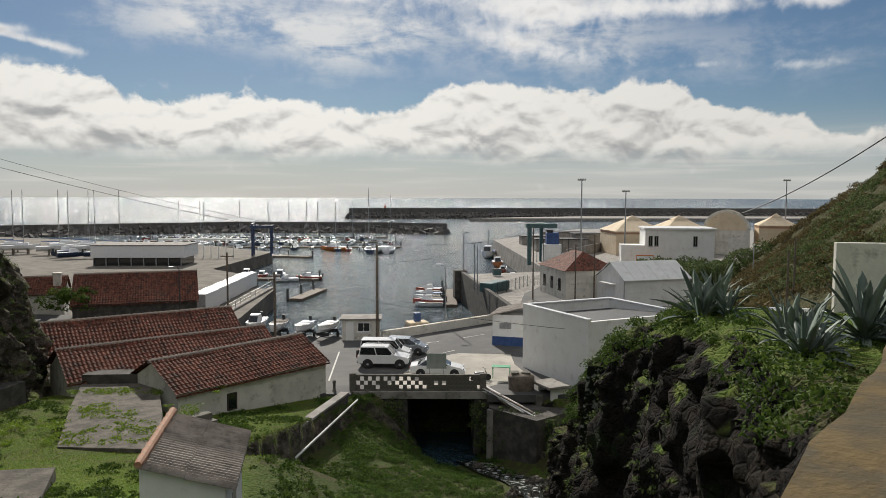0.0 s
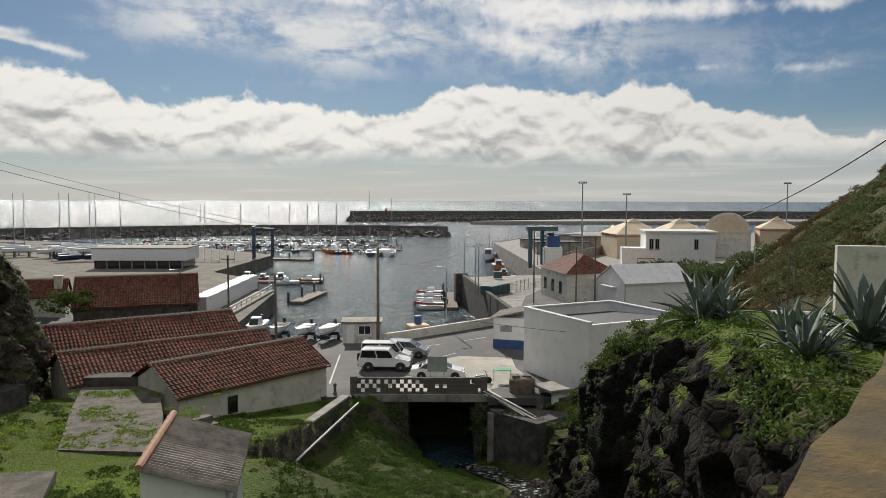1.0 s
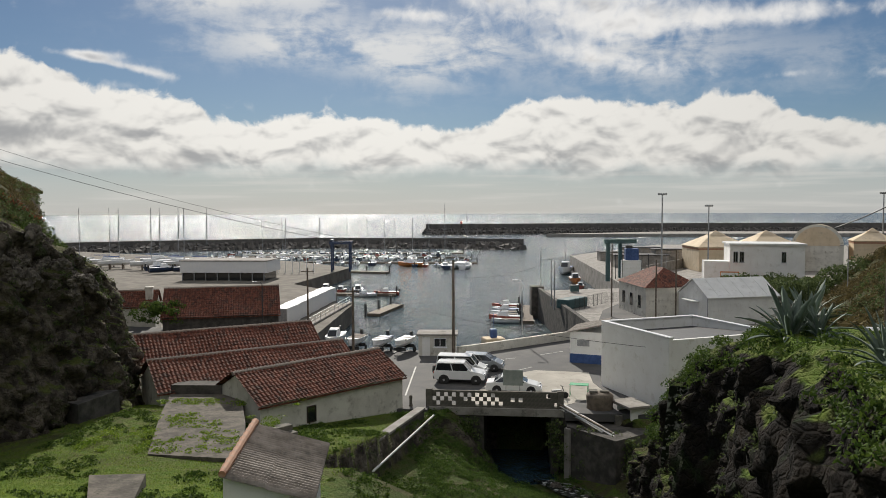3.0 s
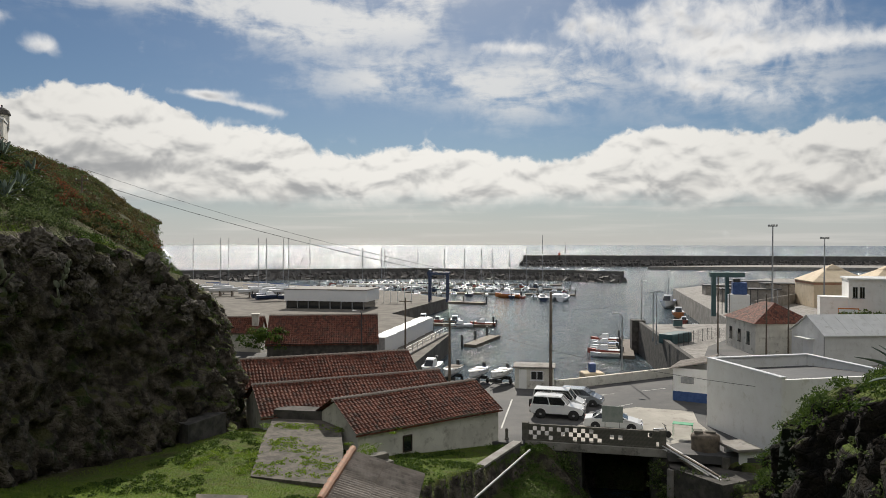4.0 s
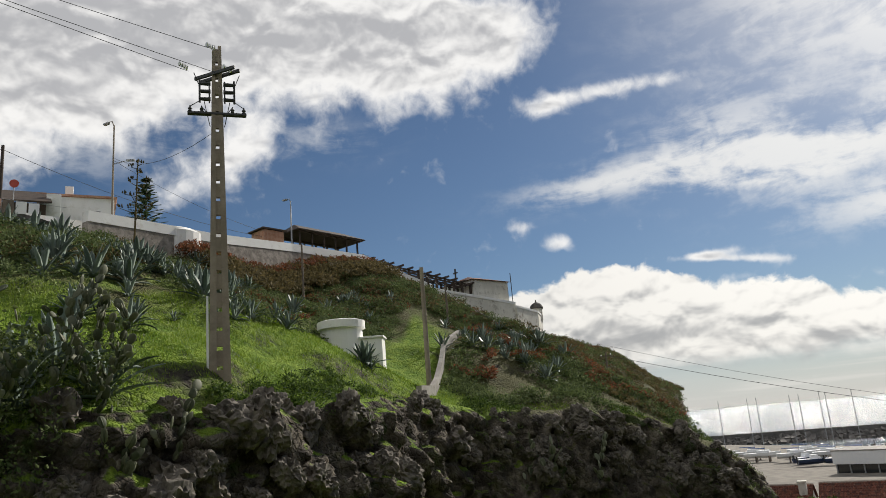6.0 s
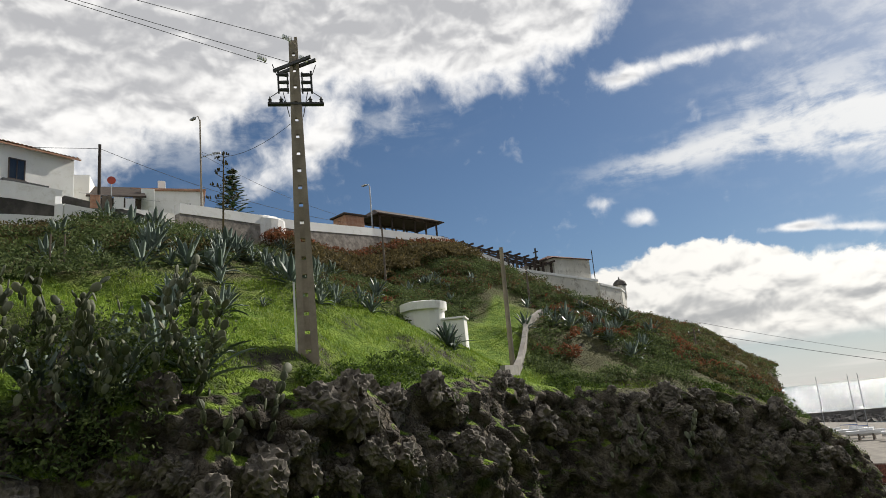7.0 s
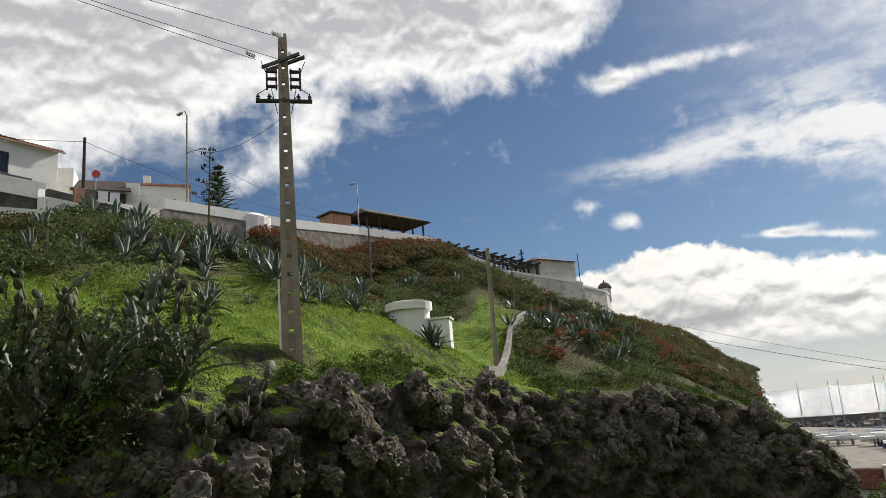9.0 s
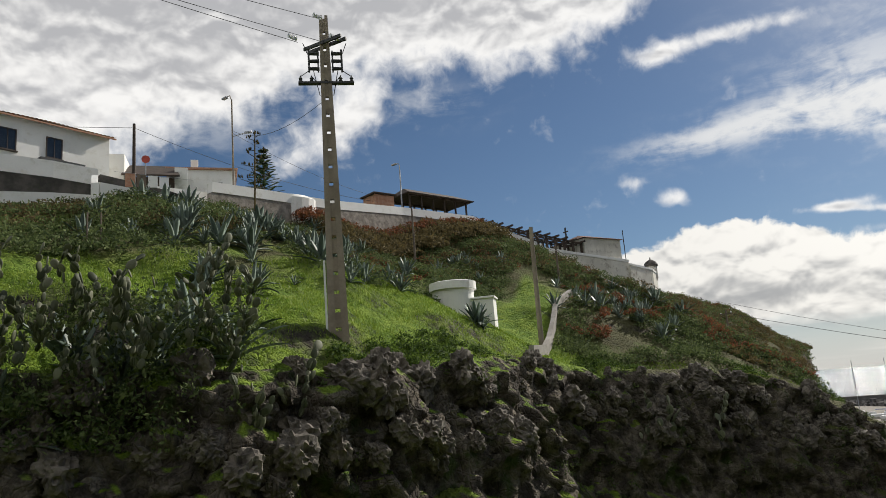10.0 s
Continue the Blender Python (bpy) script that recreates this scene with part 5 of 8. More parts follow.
def street_lamp(x, y, z0, h, label, arm=1.2, ang=0.0, two=False, mat=None):
    th = thing("street_lamp", pose(x, y, z0, 0, 0, ang), label, "lamp")
    part("pole", Geo().tube((0, 0, 0), (0, 0, h * 0.96), 0.09, 0.055, 10).tube((0, 0, 0), (0, 0, 0.6), 0.13, 0.12, 10), mat or M_GREY, th)
    for s in ((1, -1) if two else (1,)):
        part("arm", Geo().tube((0, 0, h * 0.95), (s * arm * 0.4, 0, h), 0.04, 0.035, 8).tube((s * arm * 0.4, 0, h), (s * arm, 0, h * 1.005), 0.035, 0.03, 8), mat or M_GREY, th)
        part("lamp_head", Geo().soft(min(s * arm, s * (arm + 0.6)), max(s * arm, s * (arm + 0.6)), -0.13, 0.13, h - 0.06, h + 0.08, 0.04), M_GREY, th)
    return th


wooden_pole(-6.7, 74.4, 5.0, 15.0, "tall dark wooden utility pole by the quay", 0.17)
wooden_pole(-17.0, 73.8, 5.0, 12.2, "wooden utility pole with short crossarms", 0.15, 2)
wooden_pole(-22.4, 76.0, 5.0, 14.0, "thin wooden pole behind the houses", 0.12, 1)
wooden_pole(13.0, 105.5, 5.0, 15.4, "thin grey pole on the fishing quay", 0.11)
wooden_pole(21.0, 101.5, 5.0, 14.6, "thin wooden pole before the stone store", 0.12)
wooden_pole(18.2, 100.5, 5.0, 13.4, "thin wooden pole before the stone store", 0.11)
street_lamp(0.3, 83.2, 5.95, 6.2, "grey street lamp with curved arm at the quay wall", 0.5, 180)
street_lamp(5.3, 112.0, 5.0, 7.6, "grey street lamp at the quay edge", 0.5, 150)
street_lamp(5.0, 116.0, 5.0, 7.5, "grey street lamp at the quay edge", 0.5, 20)
street_lamp(3.9, 138.0, 5.6, 7.4, "grey street lamp on the pier head", 0.3, 0)
street_lamp(-31.0, 86.0, 5.0, 6.5, "dark street lamp among the roofs", 0.6, 200, mat=M_DARK)
street_lamp(46.6, 110.0, land_at(46.6, 110.0), 6.5, "grey lamp post on the slope", 0.5, 160)
street_lamp(31.0, 160, 5.0, 5.5, "grey lamp post near the port sheds", 0.4, 200)


def flood_mast(x, y, z0, z1, label):
    th = thing("floodlight_mast", pose(x, y, z0), label, "mast")
    h = z1 - z0
    part("pole", Geo().tube((0, 0, 0), (0, 0, h), 0.22, 0.12, 10), M_GREY, th)
    part("crossbar", Geo().box(-0.9, 0.9, -0.06, 0.06, h - 0.1, h + 0.05), M_GREY, th)
    for s in (-0.75, -0.25, 0.25, 0.75):
        part("floodlight", Geo().soft(s - 0.18, s + 0.18, -0.2, 0.2, h + 0.05, h + 0.35, 0.04), M_GREY, th)


flood_mast(31.0, 165.0, 5.0, 23.4, "tall slim floodlight mast on the quay")
flood_mast(44.6, 180.0, 5.0, 20.9, "floodlight mast with four lamps by the port sheds")
flood_mast(88.6, 190.4, 5.0, 23.9, "slim floodlight mast behind the hill")


def wire(pts, sag, r=0.012, name="cable", label="thin dark overhead cable"):
    g = Geo()
    for a, b in zip(pts[:-1], pts[1:]):
        a, b = Vector(a), Vector(b)
        q = [a.lerp(b, k / 14) - Vector((0, 0, sag * 4 * (k / 14) * (1 - k / 14))) for k in range(15)]
        sd = Vector((-(b - a).y, (b - a).x, 0)).normalized() * r
        rings = [[c + sd, c + Vector((0, 0, r)), c - sd, c - Vector((0, 0, r))] for c in q]
        g.add([p for k in rings for p in k], [(i * 4 + j, i * 4 + (j + 1) % 4, i * 4 + 4 + (j + 1) % 4, i * 4 + 4 + j) for i in range(14) for j in range(4)])
    tagged(part(name, g, M_DARK, None, label), category="cable")


wire([(-47.6, 57.9, 25.6), (-6.7, 74.4, 14.9)], 0.9, 0.02)
wire([(-47.6, 57.9, 26.6), (-6.7, 74.4, 15.4), (13.0, 105.5, 15.0)], 1.1, 0.014)
wire([(-6.7, 74.4, 13.2), (5.0, 116.0, 12.2)], 0.8, 0.02)
wire([(-17, 73.8, 11.8), (10.5, 57.5, 9.4)], 0.7, 0.018)
wire([(46, 76, 26.5), (52.0, 128.0, 17.0)], 0.8, 0.09, label="thick dark cable over the slope")
wire([(-45.4, 48.0, 26.2), (-35.9, 27.1, 29.4)], 0.6, 0.018)
wire([(-45.4, 48.0, 25.2), (-47.6, 57.9, 22.6)], 0.5, 0.016)
wire([(-53.6, 6.1, 40.5), (-62.0, 30.0, 38.6)], 0.8, 0.018)
wire([(-53.6, 6.1, 40.5), (-60, -22, 41.5)], 0.4, 0.018)
wire([(-35.9, 27.1, 29.6), (-46.8, 37.5, 31.0)], 0.4, 0.016)

# ---- boats ----


def hull(L, B, H, n=9, bluff=0.0):
    """A boat's hull: stern at -x, bow at +x, closed by its deck."""
    g, rings = Geo(), []
    for i in range(n):
        u = i / (n - 1)
        hb = B / 2 * (1 - max(0, (u - 0.45) / 0.55) ** 2.2) * (0.88 + 0.12 * min(1, u * 4)) + 0.02
        sheer = H * (0.85 + 0.35 * u * u)
        keel = -0.28 * H + 0.45 * H * max(0, (u - 0.6) / 0.4) ** 2
        x = -L / 2 + L * u
        rings.append([(x, -hb, sheer), (x, -hb * 0.86, sheer * 0.3), (x, -hb * 0.4, keel * 0.8), (x, 0, keel), (x, hb * 0.4, keel * 0.8), (x, hb * 0.86, sheer * 0.3), (x, hb, sheer)])
    k = 7
    vs = [p for r in rings for p in r]
    fs = [(j * k + i, (j + 1) * k + i, (j + 1) * k + i + 1, j * k + i + 1) for j in range(n - 1) for i in range(k - 1)]
    fs += [(j * k + k - 1, (j + 1) * k + k - 1, (j + 1) * k, j * k) for j in range(n - 1)]
    fs += [tuple(range(k)), tuple((n - 1) * k + i for i in range(k - 1, -1, -1))]
    return g.add(vs, fs)


def motorboat(m, L, paint, trim, label, group, cabin=True):
    B, H = L * 0.34, L * 0.14
    th = thing("motorboat", m, label, "boat", group)
    part("hull", hull(L, B, H), paint, th)
    part("gunwale", Geo().soft(-L * 0.48, L * 0.22, -B * 0.46, B * 0.46, H * 0.88, H * 0.98, 0.03), trim, th)
    if cabin:
        part("cabin", Geo().add([(-L * 0.1, -B * 0.33, H * 0.95), (L * 0.26, -B * 0.28, H), (L * 0.26, B * 0.28, H), (-L * 0.1, B * 0.33, H * 0.95), (-L * 0.08, -B * 0.27, H * 1.95), (L * 0.1, -B * 0.24, H * 1.9), (L * 0.1, B * 0.24, H * 1.9), (-L * 0.08, B * 0.27, H * 1.95)],
                               [(0, 1, 5, 4), (1, 2, 6, 5), (2, 3, 7, 6), (3, 0, 4, 7), (4, 5, 6, 7)]), M_PAINTW, th)
        part("windscreen", Geo().add([(L * 0.245, -B * 0.25, H * 1.12), (L * 0.245, B * 0.25, H * 1.12), (L * 0.125, B * 0.22, H * 1.8), (L * 0.125, -B * 0.22, H * 1.8), (L * 0.265, -B * 0.25, H * 1.12), (L * 0.265, B * 0.25, H * 1.12), (L * 0.145, B * 0.22, H * 1.8), (L * 0.145, -B * 0.22, H * 1.8)],
                                    [(0, 1, 2, 3), (7, 6, 5, 4), (0, 4, 5, 1), (3, 2, 6, 7)]), M_GLASS, th)
    else:
        for x in (-L * 0.2, L * 0.08):
            part("thwart", Geo().box(x, x + 0.3, -B * 0.42, B * 0.42, H * 0.96, H * 1.03), M_WOOD, th)
    part("outboard", Geo().soft(-L * 0.56, -L * 0.5, -0.16, 0.16, H * 0.7, H * 1.7, 0.05).box(-L * 0.54, -L * 0.52, -0.06, 0.06, -0.2, H * 0.7), M_DARK, th, "dark outboard motor")
    return th


def sailboat(m, L, mast, paint, label, group):
    B, H = L * 0.3, L * 0.12
    th = thing("sailboat", m, label, "sailboat", group)
    part("hull", hull(L, B, H, 11), paint, th)
    part("coachroof", Geo().soft(-L * 0.15, L * 0.2, -B * 0.26, B * 0.26, H * 0.9, H * 1.45, 0.08), M_PAINTW, th)
    part("mast", Geo().tube((L * 0.08, 0, H), (L * 0.08, 0, mast), 0.10, 0.07, 8), M_GREY, th)
    part("spreader", Geo().tube((L * 0.08, -1.0, mast * 0.6), (L * 0.08, 1.0, mast * 0.6), 0.03, 0.03, 6), M_GREY, th)
    part("boom", Geo().tube((L * 0.08, 0, H * 1.9), (-L * 0.36, 0, H * 2.0), 0.14, 0.10, 8), M_BLUE, th, "boom with furled blue sail")
    g = Geo()
    for p in ((L * 0.49, 0, H * 1.15), (-L * 0.49, 0, H), (L * 0.05, B * 0.45, H), (L * 0.05, -B * 0.45, H)):
        g.tube(p, (L * 0.08, 0, mast * 0.98), 0.012, 0.012, 3, False)
    part("rigging", g, M_GREY, th)
    return th


M_HULLRED = mottled("faded red hull paint", (0.30, 0.06, 0.04), (0.38, 0.10, 0.07), 2, 0.5, 20, 0.05)
M_HULLNAVY = mottled("navy hull paint", (0.02, 0.035, 0.08), (0.03, 0.05, 0.11), 2, 0.4, 20, 0.05)
protos = [motorboat(pose(-66, 268, 0.1, 0, 0, 90), 6.5, M_PAINTW, M_GREY, "white cabin motorboat at a pontoon", "boats in the marina"),
          motorboat(pose(-60, 268, 0.1, 0, 0, 92), 5.6, M_PAINTW, M_BLUE, "white motorboat with blue trim at a pontoon", "boats in the marina"),
          motorboat(pose(-54, 268, 0.1, 0, 0, 88), 7.4, M_HULLNAVY, M_PAINTW, "navy-hulled cabin boat at a pontoon", "boats in the marina"),
          motorboat(pose(-48, 268, 0.1, 0, 0, 90), 5.0, M_PAINTW, M_WOOD, "small open white boat at a pontoon", "boats in the marina", False),
          motorboat(pose(-42, 268, 0.1, 0, 0, 90), 6.0, M_HULLRED, M_PAINTW, "red-hulled fishing boat at a pontoon", "boats in the marina")]
rnd = random.Random(12)
for row_y, x0, x1, step, turn in ((262, -120, -18, 4.2, 90), (289, -125, -20, 4.6, 270), (296, -125, -20, 5.0, 90), (321, -130, -25, 5.2, 270), (330, -135, -30, 5.4, 90)):
    x = x0
    while x < x1:
        if rnd.random() < 0.86 and not (row_y == 262 and x > -24) and not (row_y == 262 and -69 < x < -39):
            copy_thing(protos[rnd.choice((0, 0, 1, 1, 2, 3, 4))], pose(x, row_y + rnd.uniform(-1, 1), 0.1, 0, 0, turn + rnd.uniform(-6, 6)))
        x += step * rnd.uniform(0.85, 1.3)
# pontoon by the yard
for x, y, a in ((-58, 165, 100), (-54.5, 163, 95), (-51, 161, 100), (-47, 160, 96), (-44, 157, 100), (-41, 156, 92), (-57, 178, 280), (-52.5, 178, 276), (-47.5, 177, 278), (-43.5, 176, 272), (-39.0, 175, 280), (-31.5, 172, 190), (-36, 168, 200)):
    copy_thing(protos[rnd.choice((0, 1, 2, 4, 0))], pose(x, y, 0.1, 0, 0, a))


def pontoon(x0, y0, x1, y1, w, label="grey floating pontoon with mooring piles"):
    m = Matrix.Translation((x0, y0, 0)) @ Matrix.Rotation(math.atan2(y1 - y0, x1 - x0), 4, "Z")
    d = math.hypot(x1 - x0, y1 - y0)
    th = thing("pontoon", m, label, "pontoon", "floating pontoons")
    part("deck", Geo().soft(0, d, -w / 2, w / 2, -0.2, 0.55, 0.05), M_WOOD, th)
    for k in range(max(2, int(d / 14)) + 1):
        x = d * k / max(2, int(d / 14))
        part("mooring_post", Geo().tube((x, w / 2 + 0.3, -3), (x, w / 2 + 0.3, 2.3), 0.22, 0.22, 10), M_DARK, th)


pontoon(-128, 275, -16, 278, 2.4)
pontoon(-132, 309, -20, 309, 2.4)
pontoon(-136, 340, -26, 340, 2.4)
pontoon(-62, 171.5, -29, 170.5, 2.0)
pontoon(-27.6, 137, -25.4, 152, 2.6, "wide floating landing stage")
pontoon(-58, 236, -42, 232, 2.6)
pontoon(1.6, 130, 1.2, 152, 2.0, "narrow floating jetty beside the quay wall")
for i in range(7):
    copy_thing(protos[(3, 4, 3, 3, 1, 3, 4)[i]], pose(-2.6 + rnd.uniform(-0.6, 0.5), 131 + i * 3.3, 0.05, 0, 0, 180 + rnd.uniform(-8, 8)))
# yachts
s1 = sailboat(pose(-25.7, 254, 0.2, 0, 0, 100), 11, 22.3, M_HULLNAVY, "dark-hulled sailing yacht at anchor", "sailing yachts")
cat = sailboat(pose(-18.3, 254, 0.2, 0, 0, 80), 11, 19.6, M_PAINTW, "white sailing catamaran moored in the harbour", "sailing yachts")
part("hull", Geo().box(0, 0, 0, 0, 0, 0).add(*(lambda h: ([(x, y + 3.6, z) for x, y, z in h.v], h.f))(hull(10.5, 1.8, 1.3))), M_PAINTW, cat)
part("bridge_deck", Geo().soft(-4.5, 2.5, -0.5, 4.0, 1.1, 2.1, 0.15), M_PAINTW, cat)
s2 = sailboat(pose(-92, 282, 0.2, 0, 0, 90), 9.5, 17.0, M_PAINTW, "white sailing yacht at a pontoon", "sailing yachts")
for x, y, z in ((-44, 300, 1), (-51, 298, 0.95), (-56, 301, 0.9), (-63, 300, 0.85), (-72, 302, 0.85), (-37, 299, 1.02), (-84, 303, 1.05), (-100, 302, 0.9), (-108, 300, 0.85)):
    copy_thing(s2, pose(x, y, 0.2, 0, 0, 88 + rnd.uniform(-5, 5)))
s3 = sailboat(pose(-118, 205, 4.6, 0, 0, 20), 10, 16.5, M_PAINTW, "white yacht propped up on the hard", "yachts ashore")
for x in (-2.0, 1.6):
    part("cradle", Geo().box(x, x + 0.4, -1.2, 1.2, -1.4, 0.2), M_WOOD, s3)
for x, y, a in ((-107, 203, 30), (-103, 212, 15), (-98, 205, 24), (-91.5, 206, 10), (-125, 212, 30), (-136, 214, 20), (-112, 218, 30)):
    copy_thing(s3, pose(x, y, 4.6, 0, 0, a))
for x, y, a in ((-96, 190, 40), (-90, 192, 20), (-101, 196, 70), (-86, 196, 10)):
    copy_thing(protos[2], pose(x, y, 4.0, 0, 0, a))
# workboat with an orange wheelhouse
ob_ = motorboat(pose(-39, 262, 0.2, 0, 0, 170), 9.5, M_ORANGE, M_PAINTW, "orange pilot boat with white wheelhouse", "boats in the marina")
# boats on trailers by the gatehouse
for x, y, L_, p_, tr in ((-19.8, 77.0, 5.4, M_PAINTW, M_GREY), (-17.4, 76.6, 4.6, M_PAINTW, M_WOOD), (-14.6, 76.2, 4.4, M_PAINTW, M_BLUE), (-12.2, 76.4, 4.2, M_PAINTW, M_GREY)):
    motorboat(pose(x, y, 5.95, 0, 0, 262 - 2 * (x + 15)), L_, p_, tr, "small white boat standing on a trailer", "boats ashore", L_ > 5)
    tr_ = thing("boat_trailer", pose(x, y, 5.0, 0, 0, 262 - 2 * (x + 15)), "dark two-wheeled boat trailer", "trailer", "boat trailers")
    part("frame", Geo().box(-2, 2.6, -0.06, 0.06, 0.4, 0.5).box(-1.2, -1.1, -0.8, 0.8, 0.4, 0.75).box(1.0, 1.1, -0.7, 0.7, 0.4, 0.75), M_DARK, tr_)
    for s in (-0.85, 0.85):
        part("wheel", Geo().tube((-1.0, s - 0.08, 0.28), (-1.0, s + 0.08, 0.28), 0.28, 0.28, 14), M_RUBBER, tr_)
tu = thing("moored_workboat", pose(-3.0, 85.0, 1.5, 0, 0, 20), "cream wheelhouse of a workboat behind the quay wall", "boat")
part("hull", hull(7, 2.8, 1.6), M_BLUE, tu)
part("wheelhouse", Geo().soft(-1.2, 1.2, -1.0, 1.0, 1.5, 3.8, 0.15), M_CREAM, tu)
part("funnel", Geo().soft(-0.35, 0.35, -0.35, 0.35, 3.8, 4.8, 0.06).tube((0, 0, 4.8), (0, 0, 6.6), 0.03, 0.03, 6), M_BLUE, tu)

# ---- marina yard ----
mh = thing("marina_hall", pose(-82.5, 171.5, 3.2, 0, 0, 2), "long low marina hall with white fascia and dark glazing", "building")
part("glazing", Geo().box(0.6, 21.0, 0.6, 10.0, 0, 1.9), M_GLASS, mh)
part("fascia", Geo().soft(0, 21.8, 0, 11.0, 1.9, 4.7, 0.08), M_PAINTW, mh, "broad white fascia")
part("roof_edge", Geo().soft(-0.1, 21.9, -0.1, 11.1, 4.7, 4.95, 0.04), M_CONC, mh)
for i in range(8):
    part("column", Geo().box(0.4 + i * 2.9, 0.65 + i * 2.9, 0.3, 0.55, 0, 1.9), M_GREY, mh)
ar = thing("roof_frame", pose(-72, 196, 3.2), "pale arched frame of a boat shelter", "frame")
for i in range(9):
    x = i * 2.0
    part("rib", Geo().tube((x, 0, 0), (x, 0, 4.6 - 0.02 * (i - 4) ** 2), 0.12, 0.12, 6).tube((x, 0, 4.6 - 0.02 * (i - 4) ** 2), (x, 6, 5.4 - 0.02 * (i - 4) ** 2), 0.1, 0.1, 6), M_SHEET, ar)
part("top_beam", Geo().soft(-4, 20, -0.2, 0.2, 4.7, 5.1, 0.05), M_SHEET, ar)
tl = thing("boat_lift", pose(-52.0, 200, 3.2, 0, 0, 10), "dark blue travelling boat crane in the yard", "crane")
for x in (0, 5):
    for y in (0, 6):
        part("leg", Geo().box(x - 0.25, x + 0.25, y - 0.25, y + 0.25, 0, 7.6), M_HULLNAVY, tl)
for y in (0, 6):
    part("beam", Geo().box(-0.6, 5.6, y - 0.3, y + 0.3, 7.6, 8.3), M_HULLNAVY, tl)
part("crossbeam", Geo().box(-0.3, 0.3, -0.3, 6.3, 8.3, 8.9), M_HULLNAVY, tl)
cont = Geo().soft(0, 6.05, 0, 2.44, 0, 2.55, 0.05)
cm = cont.mesh("container_body", M_PAINTW)
for i in range(5):
    c_ = thing("shipping_container", pose(-33.9 - 0.15 * i, 104.5 + i * 6.15, 3.2, 0, 0, 89.0), "white ribbed storage container on the pier", "container", "containers on the pier")
    part("container_body", cm, None, c_)
    part("door", Geo().soft(-0.05, -0.003, 0.1, 2.34, 0.1, 2.45, 0.015), M_GREY, c_)
pl_ = thing("pier_wall", pose(-30.2, 95.0, -1.0, 0, 0, 90.6), "stained concrete edge wall of the pier", "wall")
part("face", Geo().soft(0, 36, -0.3, 0.5, 0, 4.5, 0.05), M_CONC, pl_)
g = Geo()
for i in range(13):
    g.tube((i * 3, 0.1, 4.5), (i * 3, 0.1, 5.5), 0.04, 0.04, 6)
g.tube((0, 0.1, 5.5), (36, 0.1, 5.5), 0.04, 0.04, 6).tube((0, 0.1, 5.0), (36, 0.1, 5.0), 0.03, 0.03, 6)
part("railing", g, M_GREY, pl_, "thin steel railing")

# ---- fishing port ----
tr2 = thing("gantry_crane", pose(18.6, 158, 5.0, 0, 0, 8), "teal steel gantry crane on the fishing quay", "crane")
part("column", Geo().soft(-0.4, 0.4, -0.4, 0.4, 0, 8.4, 0.05), M_TEAL, tr2)
part("column", Geo().soft(4.6, 5.3, 8, 8.8, 0, 8.4, 0.05), M_TEAL, tr2)
part("beam", Geo().soft(-0.8, 6.0, -0.5, 0.5, 8.0, 8.9, 0.05).soft(4.4, 5.4, 0.5, 9, 8.0, 8.8, 0.05), M_TEAL, tr2)
tk = thing("water_tower", pose(22.4, 164, 5.0), "white block tower carrying a blue tank", "tower")
part("tower", Geo().soft(0, 4.2, 0, 4.2, 0, 4.0, 0.05), M_WHITE, tk)
for x, y in ((0, 0), (4.2, 0), (0, 4.2), (4.2, 4.2), (-1.4, 0), (5.6, 0)):
    part("post", Geo().tube((x, y - 0.1, 0), (x, y - 0.1, 5.4), 0.08, 0.08, 6), M_DARK, tk)
part("tank", Geo().soft(0.9, 3.7, 0.8, 3.6, 4.0, 6.6, 0.2), M_BLUE, tk, "blue plastic tank")
part("hatch", Geo().soft(1.0, 2.4, 1.2, 2.6, 6.6, 7.3, 0.1), M_DARK, tk)


def pyramid_hall(name, m, L, D, wall, ridge, label, peaks=2):
    th = thing(name, m, label, "building", "port sheds")
    part("wall", Geo().soft(0, L, 0, D, 0, wall, 0.05), M_CREAM, th)
    part("band", Geo().box(-0.04, L + 0.04, -0.04, D + 0.04, wall - 0.7, wall - 0.3), M_CLAY, th, "brown painted band")
    w = L / peaks
    for k in range(peaks):
        x0 = k * w
        part("roof", Geo().add([(x0 - 0.3, -0.3, wall), (x0 + w + 0.3, -0.3, wall), (x0 + w + 0.3, D + 0.3, wall), (x0 - 0.3, D + 0.3, wall), (x0 + w * 0.36, D * 0.4, ridge), (x0 + w * 0.64, D * 0.4, ridge), (x0 + w * 0.64, D * 0.6, ridge), (x0 + w * 0.36, D * 0.6, ridge)],
                               [(0, 1, 5, 4), (1, 2, 6, 5), (2, 3, 7, 6), (3, 0, 4, 7), (4, 5, 6, 7), (3, 2, 1, 0)]), M_CREAM, th)
        part("vent_cap", Geo().add([(x0 + w * 0.34, D * 0.38, ridge), (x0 + w * 0.66, D * 0.38, ridge), (x0 + w * 0.66, D * 0.62, ridge), (x0 + w * 0.34, D * 0.62, ridge), (x0 + w / 2, D / 2, ridge + 1.1)], [(0, 1, 4), (1, 2, 4), (2, 3, 4), (3, 0, 4), (3, 2, 1, 0)]), M_CREAM, th)
    return th


